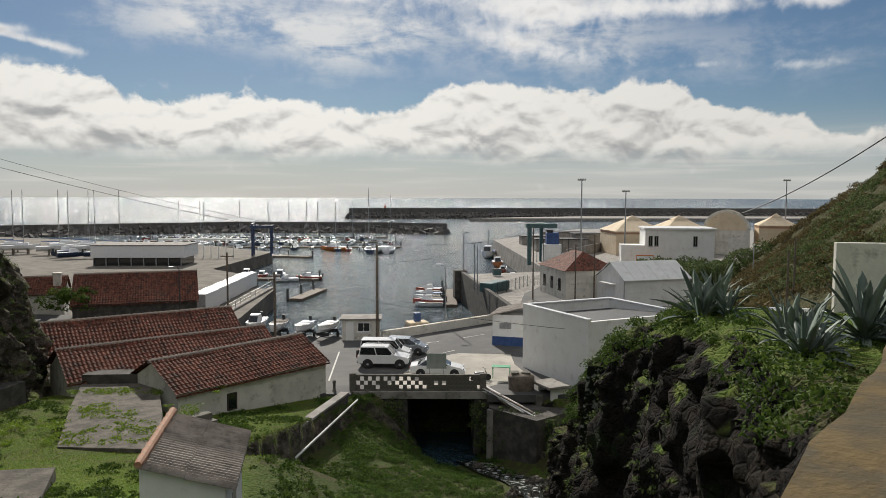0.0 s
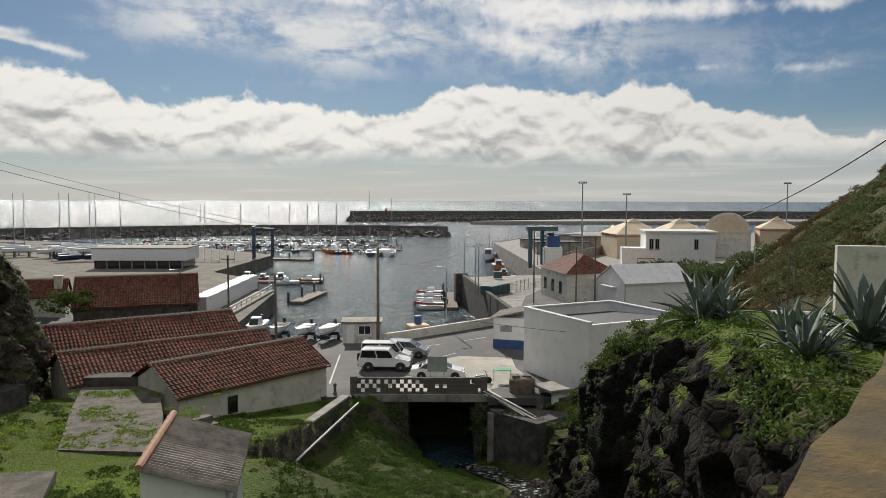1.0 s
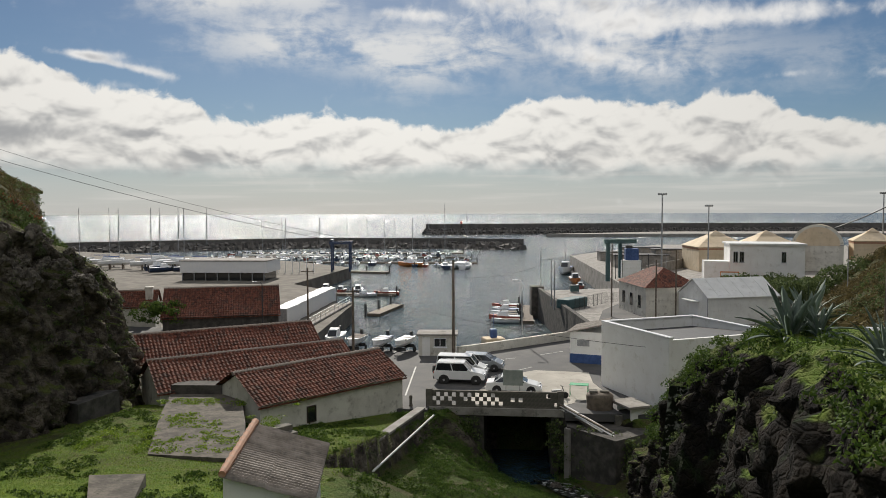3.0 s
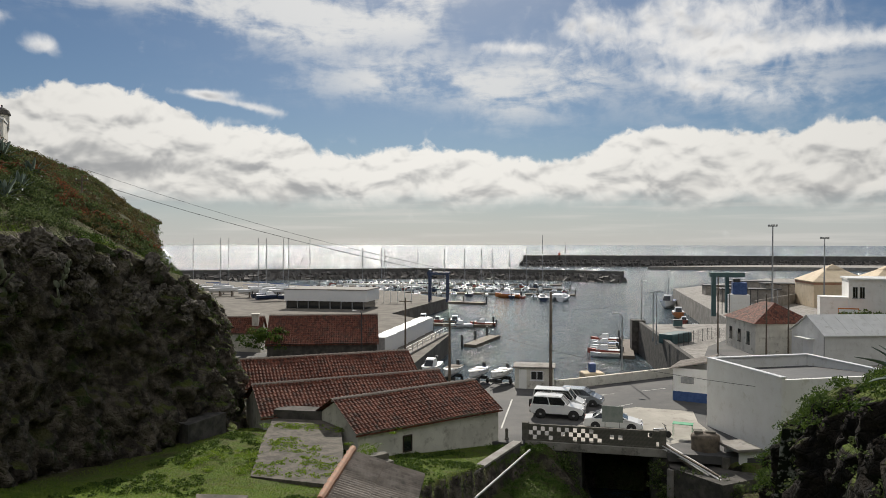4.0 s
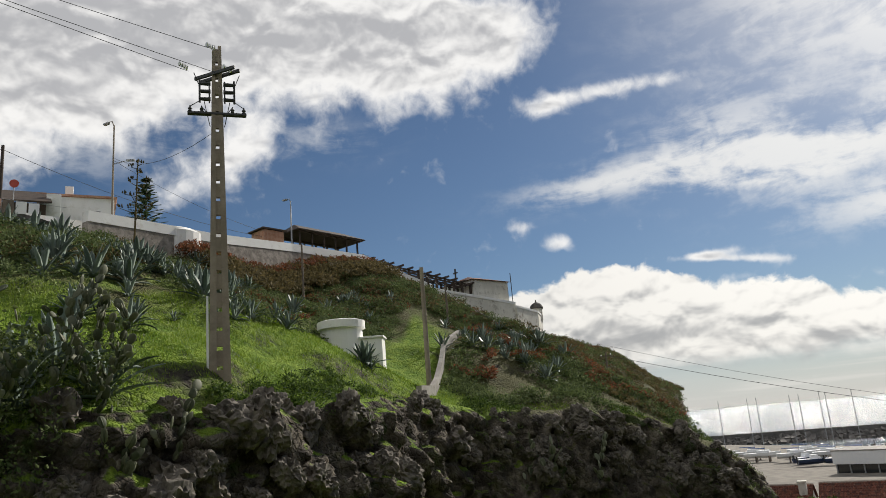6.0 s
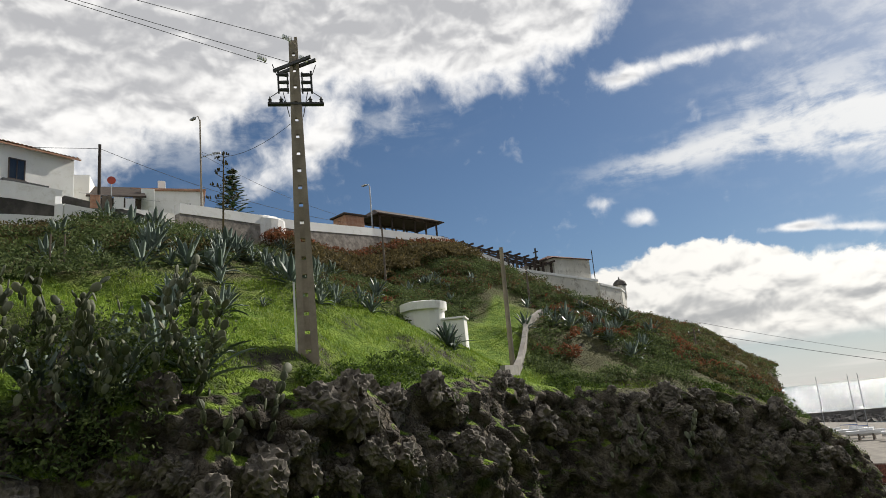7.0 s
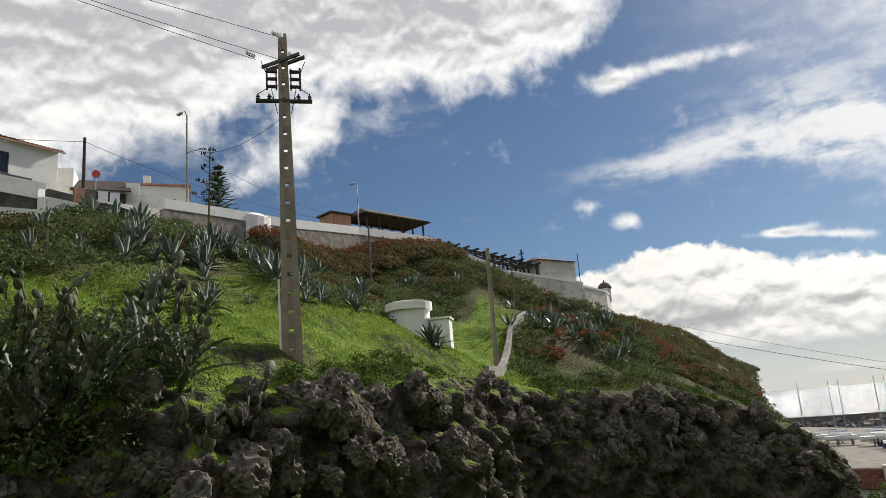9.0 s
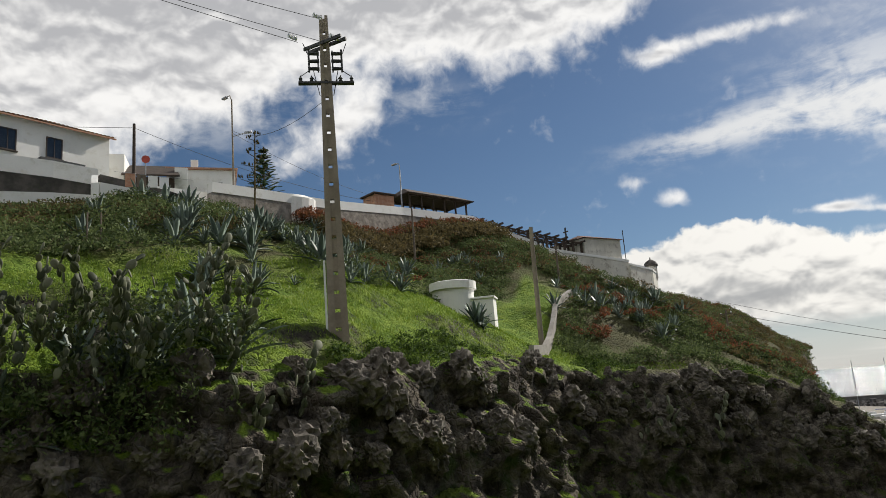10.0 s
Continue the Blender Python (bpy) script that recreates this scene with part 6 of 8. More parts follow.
pyramid_hall("port_hall", pose(43.4, 184, 5.0, 0, 0, 4), 25, 14, 6.0, 8.8, "cream port hall with two capped pyramid roofs")
wh = thing("port_office", pose(39.4, 143, 5.0, 0, 0, -8), "white flat-roofed port office", "building")
part("wall", Geo().soft(0, 13, 0, 9, 0, 8.4, 0.05), M_WHITE, wh)
part("roof", Geo().soft(-0.3, 13.3, -0.3, 9.3, 8.4, 8.75, 0.05), M_SHEET, wh)
for x in (0.6, 1.7, 9.0):
    opening(wh, "window", turn_out(x + 0.8, -0.01, 5.2), 0.8, 2.0, M_GREY, M_GLASS, 1)
part("annex", Geo().soft(-4.5, 0.0, 0.5, 5, 0, 5.3, 0.05), M_WHITE, wh)
sg2 = thing("hoarding", pose(36.5, 138.5, 6.2, 0, 0, -8), "orange and white hoarding board by the office", "sign")
part("board", Geo().box(0, 3.2, 0, 0.1, 0.6, 2.6), M_ORANGE, sg2)
part("strip", Geo().box(0.1, 3.1, -0.03, -0.003, 1.7, 2.4), M_PAINTW, sg2)
part("post", Geo().tube((0.3, 0.15, -1.2), (0.3, 0.15, 2.6), 0.06, 0.06, 6).tube((2.9, 0.15, -1.2), (2.9, 0.15, 2.6), 0.06, 0.06, 6), M_GREY, sg2)
av = thing("arched_hall", pose(67.2, 189.5, 5.0, 0, 0, -22), "cream arched hall with brown rim", "building")
arc = [(5.4 * math.cos(a), 6.2 + 5.0 * math.sin(a)) for a in np.linspace(0, math.pi, 17)]
for y0, y1, k, mt, nm in ((0, 0.6, 1.05, M_OLDWHITE, "arch_rim"), (0.6, 16, 1.0, M_CREAM, "vault")):
    vs = [(5.4 + x * k, y0, z * (1 if k == 1 else 1.02)) for x, z in arc] + [(5.4 - 5.4 * k, y0, 0), (5.4 + 5.4 * k, y0, 0)]
    n = len(vs)
    vs += [(x, y1, z) for x, y, z in vs]
    part(nm, Geo().add(vs, [tuple(range(n - 1, -1, -1)), tuple(range(n, 2 * n))] + [(i, (i + 1) % n, n + (i + 1) % n, n + i) for i in range(n)]), mt, av)
part("front_panel", Geo().add([(5.4 + x * 0.92, -0.06, 6.2 + (z - 6.2) * 0.92) for x, z in arc] + [(5.4 + x * 0.92, -0.01, 6.2 + (z - 6.2) * 0.92) for x, z in arc], [tuple(range(16, -1, -1)), tuple(range(17, 34))]), M_CREAM, av)
pyramid_hall("port_house", pose(80, 186, 7.5, 0, 0, -15), 9, 8, 5.0, 7.0, "cream port house with pitched roof", 1)
for x, y, L_, H_ in ((25, 196, 14, 3.2), (24, 222, 9, 2.6), (33, 240, 12, 3.0), (36, 200, 7, 4.5)):
    b_ = thing("port_shed", pose(x, y, 4.95, 0, 0, 6), "low grey shed on the fishing quay", "shed", "low quay sheds")
    part("wall", Geo().soft(0, L_, 0, 5, 0, H_, 0.05), M_CONC, b_)
    part("roof", Geo().soft(-0.3, L_ + 0.3, -0.3, 5.3, H_, H_ + 0.25, 0.05), M_DARK, b_)
pw = thing("port_wall", pose(29, 172, 4.95, 0, 0, 62), "long pale concrete wall along the port road", "wall")
part("panel", Geo().soft(0, 40, 0, 0.3, 0, 2.4, 0.04), M_CONC, pw)
fb = motorboat(pose(14.5, 236, 0.3, 0, 0, 260), 13, M_PAINTW, M_BLUE, "white fishing trawler alongside the quay", "fishing boats")
part("mast", Geo().tube((-1, 0, 2), (-1, 0, 8.5), 0.12, 0.08, 8).tube((-1, 0, 7), (3.5, 0, 4.2), 0.06, 0.05, 6), M_GREY, fb)
copy_thing(ob_, pose(15.3, 205, 0.2, 0, 0, 268))
copy_thing(protos[4], pose(15.5, 190, 0.1, 0, 0, 268))
copy_thing(protos[0], pose(16.4, 172, 0.1, 0, 0, 270))


def fence(x0, y0, x1, y1, z, h, label):
    d = math.hypot(x1 - x0, y1 - y0)
    th = thing("wire_fence", Matrix.Translation((x0, y0, z)) @ Matrix.Rotation(math.atan2(y1 - y0, x1 - x0), 4, "Z"), label, "fence", "quay fences")
    n = int(d / 1.6)
    for k in range(n + 1):
        part("post", Geo().tube((d * k / n, 0, 0), (d * k / n, 0, h), 0.035, 0.035, 6), M_DARK, th)
    g = Geo()
    for k in range(int(h / 0.16) + 1):
        g.tube((0, 0, k * 0.16), (d, 0, k * 0.16), 0.008, 0.008, 3, False)
    for k in range(int(d / 0.18)):
        g.tube((k * 0.18, 0, 0), (k * 0.18, 0, h), 0.007, 0.007, 3, False)
    part("mesh_panel", g, M_DARK, th)


fence(8.3, 111, 14.0, 121, 4.95, 1.9, "dark wire mesh fence on the quay")
fence(14.0, 121, 24.0, 130, 4.95, 1.6, "dark wire mesh fence on the quay")
cn = thing("covered_cargo", pose(7.6, 112.5, 4.95, 0, 0, 55), "stack of nets under a teal cover", "cargo")
part("cover", Geo().soft(0, 5.5, 0, 2.4, 0, 1.5, 0.25), M_TEAL, cn)
bn = thing("waste_bin", pose(9.4, 136, 4.95, 0, 0, 8), "dark green wheeled waste container", "bin")
part("body", Geo().soft(0, 1.5, 0, 1.0, 0.15, 1.2, 0.08), M_TEAL, bn)
part("lid", Geo().soft(-0.05, 1.55, -0.05, 1.05, 1.2, 1.35, 0.05), M_DARK, bn)

# ---- wall beside the camera ----
WD = Vector((0.6, 0.8, 0)).normalized()
pw2 = thing("parapet_wall", Matrix.Translation((1.15 - 7 * WD.x, 2.35 - 7 * WD.y, 0)) @ Matrix.Rotation(math.atan2(WD.y, WD.x), 4, "Z"), "thick garden wall with ochre lichen on its top", "wall")
g = Geo()
L_, n, w = 20.0, 60, 0.72
rows = []
for i in range(n + 1):
    x = L_ * i / n
    j = 0.012 * math.sin(i * 1.7) + 0.01 * math.sin(i * 0.63)
    rows.append([(x, j - 0.04, 16.0), (x, j, 18.93), (x, j + 0.05, 18.985 + j), (x, -w / 2, 19.0 + 0.012 * math.sin(i * 0.9)), (x, -w + 0.05, 18.985 + j), (x, -w - j, 18.93), (x, -w, 16.0)])
k = 7
g.add([p for r in rows for p in r], [(a * k + b, a * k + b + 1, (a + 1) * k + b + 1, (a + 1) * k + b) for a in range(n) for b in range(k - 1)])
part("masonry", g, M_LICHEN, pw2, smooth=False)

# ---- right-hand terrace ----
ww = thing("garden_wall", pose(12.55, 23.4, land_at(13.5, 23) - 0.4, 0, 0, -12), "plain pale plastered wall behind the agaves", "wall")
part("panel", Geo().soft(0, 9, 0, 0.3, 0, 2.6, 0.03), M_OLDWHITE, ww)
kc = thing("terrace_kerb", pose(9.2, 25.6, land_at(9.5, 26) - 0.3, 0, 0, -10), "low dark stone kerb along the grass", "kerb")
part("stones", Geo().soft(0, 5.5, 0, 0.5, 0, 0.55, 0.06), M_STONE, kc)
wf = thing("cold_frame", pose(11.2, 24.6, land_at(11.5, 24.8) + 0.15, 0, 0, -14), "white timber garden cold frame on the grass", "cold frame")
for a in ((0, 1.7, 0, 0.12), (0, 1.7, 0.9, 1.02), (0, 0.12, 0.12, 0.9), (1.58, 1.7, 0.12, 0.9)):
    part("bar", Geo().soft(*a, 0, 0.16, 0.02), M_PAINTW, wf)
for x, y, h_ in ((33.0, 70.0, 6.5), (36.5, 76.0, 6.0), (27.0, 72.0, 5.5)):
    z_ = land_at(x, y)
    wooden_pole(x, y, z_, z_ + h_, "weathered wooden pole on the scrubby slope", 0.12)

# ---- agaves and prickly pears ----


def leaf_geo(length, width, bend, thick=0.03, seg=7):
    """One agave leaf, rising from the origin along +x and z, tapered and troughed."""
    g, rows = Geo(), []
    for i in range(seg + 1):
        u = i / seg
        w = width * (0.65 + 0.9 * u) * (1 - u) ** 0.55 * 0.75 + 0.004
        a = bend[0] + (bend[1] - bend[0]) * u
        if i == 0:
            x = z = 0.0
        else:
            x, z = x + math.cos(a) * length / seg, z + math.sin(a) * length / seg
        nx, nz = -math.sin(a), math.cos(a)
        t = thick * (1 - 0.8 * u)
        rows.append([(x + nx * 0.3 * w, -w, z + nz * 0.3 * w), (x, 0, z), (x + nx * 0.3 * w, w, z + nz * 0.3 * w), (x - nx * t, 0, z - nz * t)])
    g.add([p for r in rows for p in r], [(a * 4 + b, a * 4 + (b + 1) % 4, (a + 1) * 4 + (b + 1) % 4, (a + 1) * 4 + b) for a in range(seg) for b in range(4)])
    return g


LEAVES = [leaf_geo(1.0, 0.10, b).mesh("leaf", M_AGAVE, True) for b in ((1.25, 1.05), (1.0, 0.55), (0.75, 0.1), (0.6, -0.5), (1.1, 0.0), (0.35, -0.25))]
rnd = random.Random(21)


def agave(x, y, size, n, label, sink=0.05, group="agaves"):
    th = thing("agave", pose(x, y, land_at(x, y) - sink, rnd.uniform(-12, 12), rnd.uniform(-12, 12)), label, "agave", group)
    for i in range(n):
        u = i / n
        tilt = LEAVES[0] if u < 0.4 else LEAVES[rnd.choice((1, 1, 4))] if u < 0.72 else LEAVES[rnd.choice((2, 3))] if u < 0.9 else LEAVES[5]
        s = size * rnd.uniform(0.6, 1.15)
        part("leaf", tilt, None, th).matrix_local = pose(0, 0, 0.05 * size, 0, rnd.uniform(-8, 8), i * 137.5 + rnd.uniform(-12, 12)) @ Matrix.Diagonal((s, s * rnd.uniform(0.9, 1.4), s, 1))
    return th


for x, y, s_, n_ in ((7.4, 20.9, 1.5, 34), (8.2, 21.7, 1.45, 28), (7.9, 20.2, 1.0, 22), (7.2, 15.2, 1.3, 32), (7.8, 15.3, 1.1, 24), (6.9, 13.8, 1.0, 24), (7.3, 14.2, 0.9, 20), (9.3, 16.0, 1.7, 36), (9.8, 16.5, 1.3, 24)):
    agave(x, y, s_, n_, "large blue-green agave on the grassy bank")
dr = thing("dragon_palm", pose(9.9, 26.4, land_at(9.9, 26.4) - 0.1), "bushy green spiky palm-like plant", "palm")
part("trunk", Geo().tube((0, 0, 0), (0, 0, 0.9), 0.2, 0.16, 9), M_WOOD, dr)
M_PALM = leaf_mat("dark spiky leaf", (0.03, 0.05, 0.02), (0.09, 0.11, 0.04), 0.5)
PL = [leaf_geo(1.0, 0.028, b).mesh("leaf", M_PALM, True) for b in ((1.3, 0.9), (0.9, 0.2), (0.5, -0.4))]
for i in range(90):
    s_ = rnd.uniform(0.9, 1.6)
    part("leaf", PL[i % 3], None, dr).matrix_local = pose(0, 0, 0.75, 0, rnd.uniform(-15, 15), i * 137.5) @ Matrix.Diagonal((s_, s_, s_, 1))


def hill_xy(s_in, y):
    """A spot s_in metres inside the cliff rim at y."""
    return float(np.interp(y, RIM[:, 1], RIM[:, 0])) - s_in, y


rosettes = []
for k in range(3):
    a_ = thing("agave", pose(-36.0 - 2.5 * k, 9.0 + 3 * k, land_at(-36.0 - 2.5 * k, 9.0 + 3 * k) - 0.08), "blue-green agave among scrub on the hillside", "agave", "hillside agaves")
    for i in range(15):
        u = i / 15
        src = LEAVES[0 if u < 0.4 else (1, 4)[i % 2] if u < 0.7 else (2, 3, 5)[i % 3]]
        part("leaf", src, None, a_).matrix_local = pose(0, 0, 0.05, 0, rnd.uniform(-9, 9), i * 137.5) @ Matrix.Diagonal((rnd.uniform(0.8, 1.1), rnd.uniform(1.1, 1.7), rnd.uniform(0.8, 1.1), 1))
    rosettes.append(a_)
spots = []
for cx, cy, sp_, num, big in ((-37, 6, 4.5, 16, 1.5), (-40, 13, 5, 26, 1.4), (-45, 18, 5, 18, 1.4), (-37.5, 15, 3.0, 14, 1.2), (-46, 8, 2.2, 8, 1.7), (-40, 38, 3.5, 26, 1.3), (-43, 43, 4, 18, 1.3), (-30, 7, 1.5, 5, 1.3), (-50, 31, 3, 8, 1.2), (-34.6, 21.0, 0.7, 3, 1.3), (-32.5, 12, 1.5, 2, 0.8)):
    for _ in range(num):
        spots.append((cx + rnd.gauss(0, sp_ * 0.55), cy + rnd.gauss(0, sp_ * 0.55), big * rnd.uniform(0.6, 1.15)))
for i, (x, y, s_) in enumerate(spots):
    copy_thing(rosettes[i % 3], pose(x, y, land_at(x, y) - 0.08, 0, 0, rnd.uniform(0, 360)) @ Matrix.Diagonal((s_, s_, s_, 1)))
for x, y, s_ in ((-24.4, 3.4, 2.5), (-24.8, 1.2, 2.3), (-24.2, 5.8, 2.0), (-25.4, 4.6, 2.1), (-24.0, -1.0, 2.3), (-24.2, 2.3, 2.2)):
    agave(x, y, s_, 26, "tall grey-green agave above the prickly pears", 0.1, "cliff-top agaves")
fs = thing("agave_flower_stalk", pose(-40.5, 11.0, land_at(-40.5, 11.0)), "tall dry agave flower stalk with side sprays", "plant")
part("stem", Geo().tube((0, 0, -0.2), (-0.5, 0.3, 6.2), 0.07, 0.03, 7), M_BROWNBUSH, fs)
for i in range(18):
    z = 2.4 + i * 0.21
    a_ = i * 2.4
    b0 = Vector((-0.5 * z / 6.2, 0.3 * z / 6.2, z))
    d_ = Vector((math.cos(a_), math.sin(a_), 0.25)) * (0.95 - i * 0.04)
    g = Geo().tube(b0, b0 + d_, 0.025, 0.015, 5)
    for q in range(5):
        c_ = b0 + d_ + Vector((rnd.uniform(-.12, .12), rnd.uniform(-.12, .12), rnd.uniform(0, .12)))
        g.tube(c_, c_ + Vector((0, 0, 0.14)), 0.05, 0.02, 5)
    part("spray", g, M_BROWNBUSH, fs)

pad_me = Geo().lathe([(0.02, 0), (0.35, 0.16), (0.5, 0.5), (0.42, 0.82), (0.16, 0.98), (0.02, 1.0)], 10)
pad_me.v = [(x, y * 0.17, z) for x, y, z in pad_me.v]
PADM = pad_me.mesh("pad", M_PAD, True)


def pear(x, y, z, n, spread, label, drop=2.5, size=0.42):
    th = thing("prickly_pear", pose(x, y, z), label, "cactus", "prickly pears")
    tips = [(Vector((rnd.uniform(-spread[0], spread[0]), rnd.uniform(-spread[1], spread[1]), rnd.uniform(-drop, 0.6))), Vector((rnd.uniform(-.5, .8), rnd.uniform(-.5, .5), 1)).normalized()) for _ in range(max(4, n // 5))]
    for i in range(n):
        k = rnd.randrange(len(tips))
        p, d = tips[k]
        s_ = size * rnd.uniform(0.7, 1.15)
        m = Matrix.Translation(p) @ d.to_track_quat("Z", "Y").to_matrix().to_4x4() @ Matrix.Rotation(rnd.uniform(0, 6.28), 4, "Z") @ Matrix.Diagonal((s_ * 0.72, s_, s_, 1))
        part("pad", PADM, None, th).matrix_local = m
        d2 = (d + Vector((rnd.uniform(-.7, .7), rnd.uniform(-.7, .7), rnd.uniform(-.1, .7)))).normalized()
        tips.append((p + d * s_ * 0.94, d2))
    return th


pear(-22.3, 3.4, 23.7, 380, (0.9, 2.4), "dense grey-green prickly pear mass hanging over the cliff", 2.4, 0.32)
pear(-22.3, 0.6, 23.6, 340, (0.9, 2.4), "dense grey-green prickly pear mass hanging over the cliff", 2.4, 0.32)
pear(-22.6, -3.6, 21.0, 90, (0.8, 1.6), "dense grey-green prickly pear mass hanging over the cliff", 2.6, 0.5)
pear(-22.4, 6.4, 20.8, 80, (0.7, 1.3), "prickly pear clump on the rocky rim", 2.0)
pear(-30.6, 29.6, 18.0, 60, (0.7, 1.3), "prickly pear hanging on the rock face", 1.8, 0.5)
pear(-29.9, 34.5, 17.0, 24, (0.5, 0.8), "small prickly pear on the rock face", 1.0, 0.5)
pear(-27.5, 17.0, 19.3, 26, (0.5, 1.0), "small prickly pear on the rock face", 1.0, 0.45)
pear(6.7, 31.0, land_at(6.9, 31.0), 12, (0.4, 0.6), "few prickly pear pads on the bank", 0.2, 0.25)

# ---- hillside walls, path and hut ----


def wall_run(name, pts, h, base, w, mat, label, cap=None, capmat=None):
    th = thing(name, Matrix(), label, "wall")
    for (ax, ay, az_), (bx_, by_, bz_) in zip(pts[:-1], pts[1:]):
        d = math.hypot(bx_ - ax, by_ - ay)
        tx, ty = (bx_ - ax) / d, (by_ - ay) / d
        nx, ny = -ty * w / 2, tx * w / 2
        vs = [(ax - nx, ay - ny, az_ - base), (bx_ - nx, by_ - ny, bz_ - base), (bx_ + nx, by_ + ny, bz_ - base), (ax + nx, ay + ny, az_ - base), (ax - nx, ay - ny, az_), (bx_ - nx, by_ - ny, bz_), (bx_ + nx, by_ + ny, bz_), (ax + nx, ay + ny, az_)]
        fc = [(3, 2, 1, 0), (4, 5, 6, 7), (0, 1, 5, 4), (1, 2, 6, 5), (2, 3, 7, 6), (3, 0, 4, 7)]
        part("masonry", Geo().add(vs, fc), mat, th)
        if cap:
            k = 1.15
            vs = [(ax - nx * k, ay - ny * k, az_), (bx_ - nx * k, by_ - ny * k, bz_), (bx_ + nx * k, by_ + ny * k, bz_), (ax + nx * k, ay + ny * k, az_)]
            vs += [(x, y, z + cap) for x, y, z in vs]
            part("parapet", Geo().add(vs, fc), capmat, th, "whitewashed parapet")
    return th


M_RUBBLE = mottled("lime-washed rubble stone", (0.20, 0.175, 0.15), (0.36, 0.32, 0.28), 2.2, 0.95, 7, 0.6, dirt=(0.10, 0.085, 0.07), spread=0.3)
wall_run("road_wall", [(-52.2, 11.0, 35.6), (-53.8, 15.0, 35.8), (-56.2, 21.3, 36.0), (-60.0, 30.0, 36.9), (-63.4, 40.0, 37.4), (-64.6, 46.0, 36.0), (-65.3, 50.0, 35.2)], 2, 3.6, 0.6, M_RUBBLE, "long rubble retaining wall with white parapet", 0.75, M_WHITE)
wall_run("terrace_wall", [(-48.6, -8, 32.8), (-48.1, 1.0, 33.0), (-47.8, 3.6, 32.9)], 2, 2.4, 0.5, M_STONE, "dark stone terrace wall with white capping", 0.7, M_WHITE)
wall_run("terrace_wall", [(-49.6, -10, 35.6), (-50.0, -3.0, 35.5), (-50.6, 1.0, 35.4), (-50.4, 3.6, 35.0)], 2, 3.0, 0.5, M_STONE, "dark stone terrace wall with white capping", 1.1, M_WHITE)
wall_run("white_wall", [(-46.2, 3.0, 33.9), (-45.9, 3.4, 33.9), (-45.3, 7.6, 33.1)], 2, 2.0, 0.35, M_WHITE, "bright white stepped garden wall")
wall_run("white_wall", [(-47.6, 3.2, 34.9), (-46.6, 3.1, 33.9)], 2, 3.0, 0.35, M_WHITE, "bright white gate pier wall")
wall_run("stair_wall", [(-49.8, 3.6, 35.6), (-51.2, 8.0, 35.2), (-51.8, 11.4, 34.4)], 2, 2.2, 0.45, M_STONE, "dark stone wall falling beside a stair")
wall_run("ramp_wall", [(-50.8, 5.0, 35.5), (-53.2, 10.6, 35.9), (-54.6, 14.0, 36.3)], 2, 2.4, 0.4, M_WHITE, "white wall along the upper lane")
PATH_WALL = ((-33.2, 24.1), (-34.8, 26.2), (-36.4, 27.8), (-38.4, 29.8), (-40.7, 32.0), (-42.9, 35.2))
wall_run("path_wall", [(x, y, land_at(x, y) + 0.55) for x, y in PATH_WALL], 1, 1.5, 0.3, M_CONC, "low pale wall edging a grassy path")
tk2 = thing("water_tank", pose(-57.5, 18.0, land_at(-57.5, 18.0) - 0.5), "low round white water tank behind the wall", "tank")
part("drum", Geo().lathe([(3.0, 0), (3.0, 2.2), (2.6, 2.5), (1.6, 2.75), (0.05, 2.85)], 28), M_WHITE, tk2)
hz = land_at(-38.0, 22.2)
hc = thing("cistern", pose(-38.0, 22.2, hz - 0.6), "round white cistern with projecting rim", "cistern")
part("drum", Geo().lathe([(1.25, 0), (1.25, 2.0)], 24), M_WHITE, hc)
part("rim", Geo().lathe([(1.25, 2.0), (1.42, 2.0), (1.42, 2.45), (1.25, 2.5), (0.05, 2.5)], 24), M_WHITE, hc)
hb = thing("pump_house", pose(-37.0, 22.6, land_at(-36.2, 23.2) - 0.5, 0, 0, 48), "small white pump house below the cistern", "hut")
part("wall", Geo().soft(0, 1.5, 0, 1.2, 0, 2.0, 0.03), M_WHITE, hb)
part("roof", Geo().soft(-0.1, 1.6, -0.1, 1.3, 2.0, 2.12, 0.03), M_WHITE, hb)

# ---- buildings on the hilltop ----
ha = thing("white_house", pose(-50.9, -7.2, 35.8, 0, 0, 113.5), "white hilltop house with orange tiled verge", "house")
part("wall", Geo().soft(0, 13, 0, 6.5, 0, 4.6, 0.04), M_WHITE, ha)
rf = part("roof", tiled(13.6, 3.7, 0.9), M_CLAY, ha, "low orange clay roof")
rf.matrix_local = Matrix.Translation((-0.3, -0.4, 4.55))
rf = part("roof", tiled(13.6, 3.7, 0.9), M_CLAY, ha, "low orange clay roof")
rf.matrix_local = Matrix.Translation((13.3, 6.9, 4.55)) @ Matrix.Rotation(math.pi, 4, "Z")
for x in (9.6, 6.6):
    opening(ha, "window", turn_out(x, -0.01, 2.2), 1.1, 1.5, M_DARKWOOD, M_GLASS, 1)
part("balcony", Geo().soft(7.8, 10.8, -0.9, 0.0, 1.1, 1.9, 0.03), M_DARK, ha, "dark grey window box ledge")
hb2 = thing("white_house", pose(-61.6, 9.6, 37.0, 0, 0, 78), "small white house with red-edged roof and chimney", "house")
part("wall", Geo().soft(0, 5.4, 0, 4.5, 0, 3.2, 0.03), M_WHITE, hb2)
part("roof", Geo().soft(-0.2, 5.6, -0.2, 4.7, 3.2, 3.38, 0.03), M_CLAY, hb2)
part("chimney", Geo().soft(1.8, 2.4, 0.6, 1.2, 3.38, 4.3, 0.03), M_WHITE, hb2)
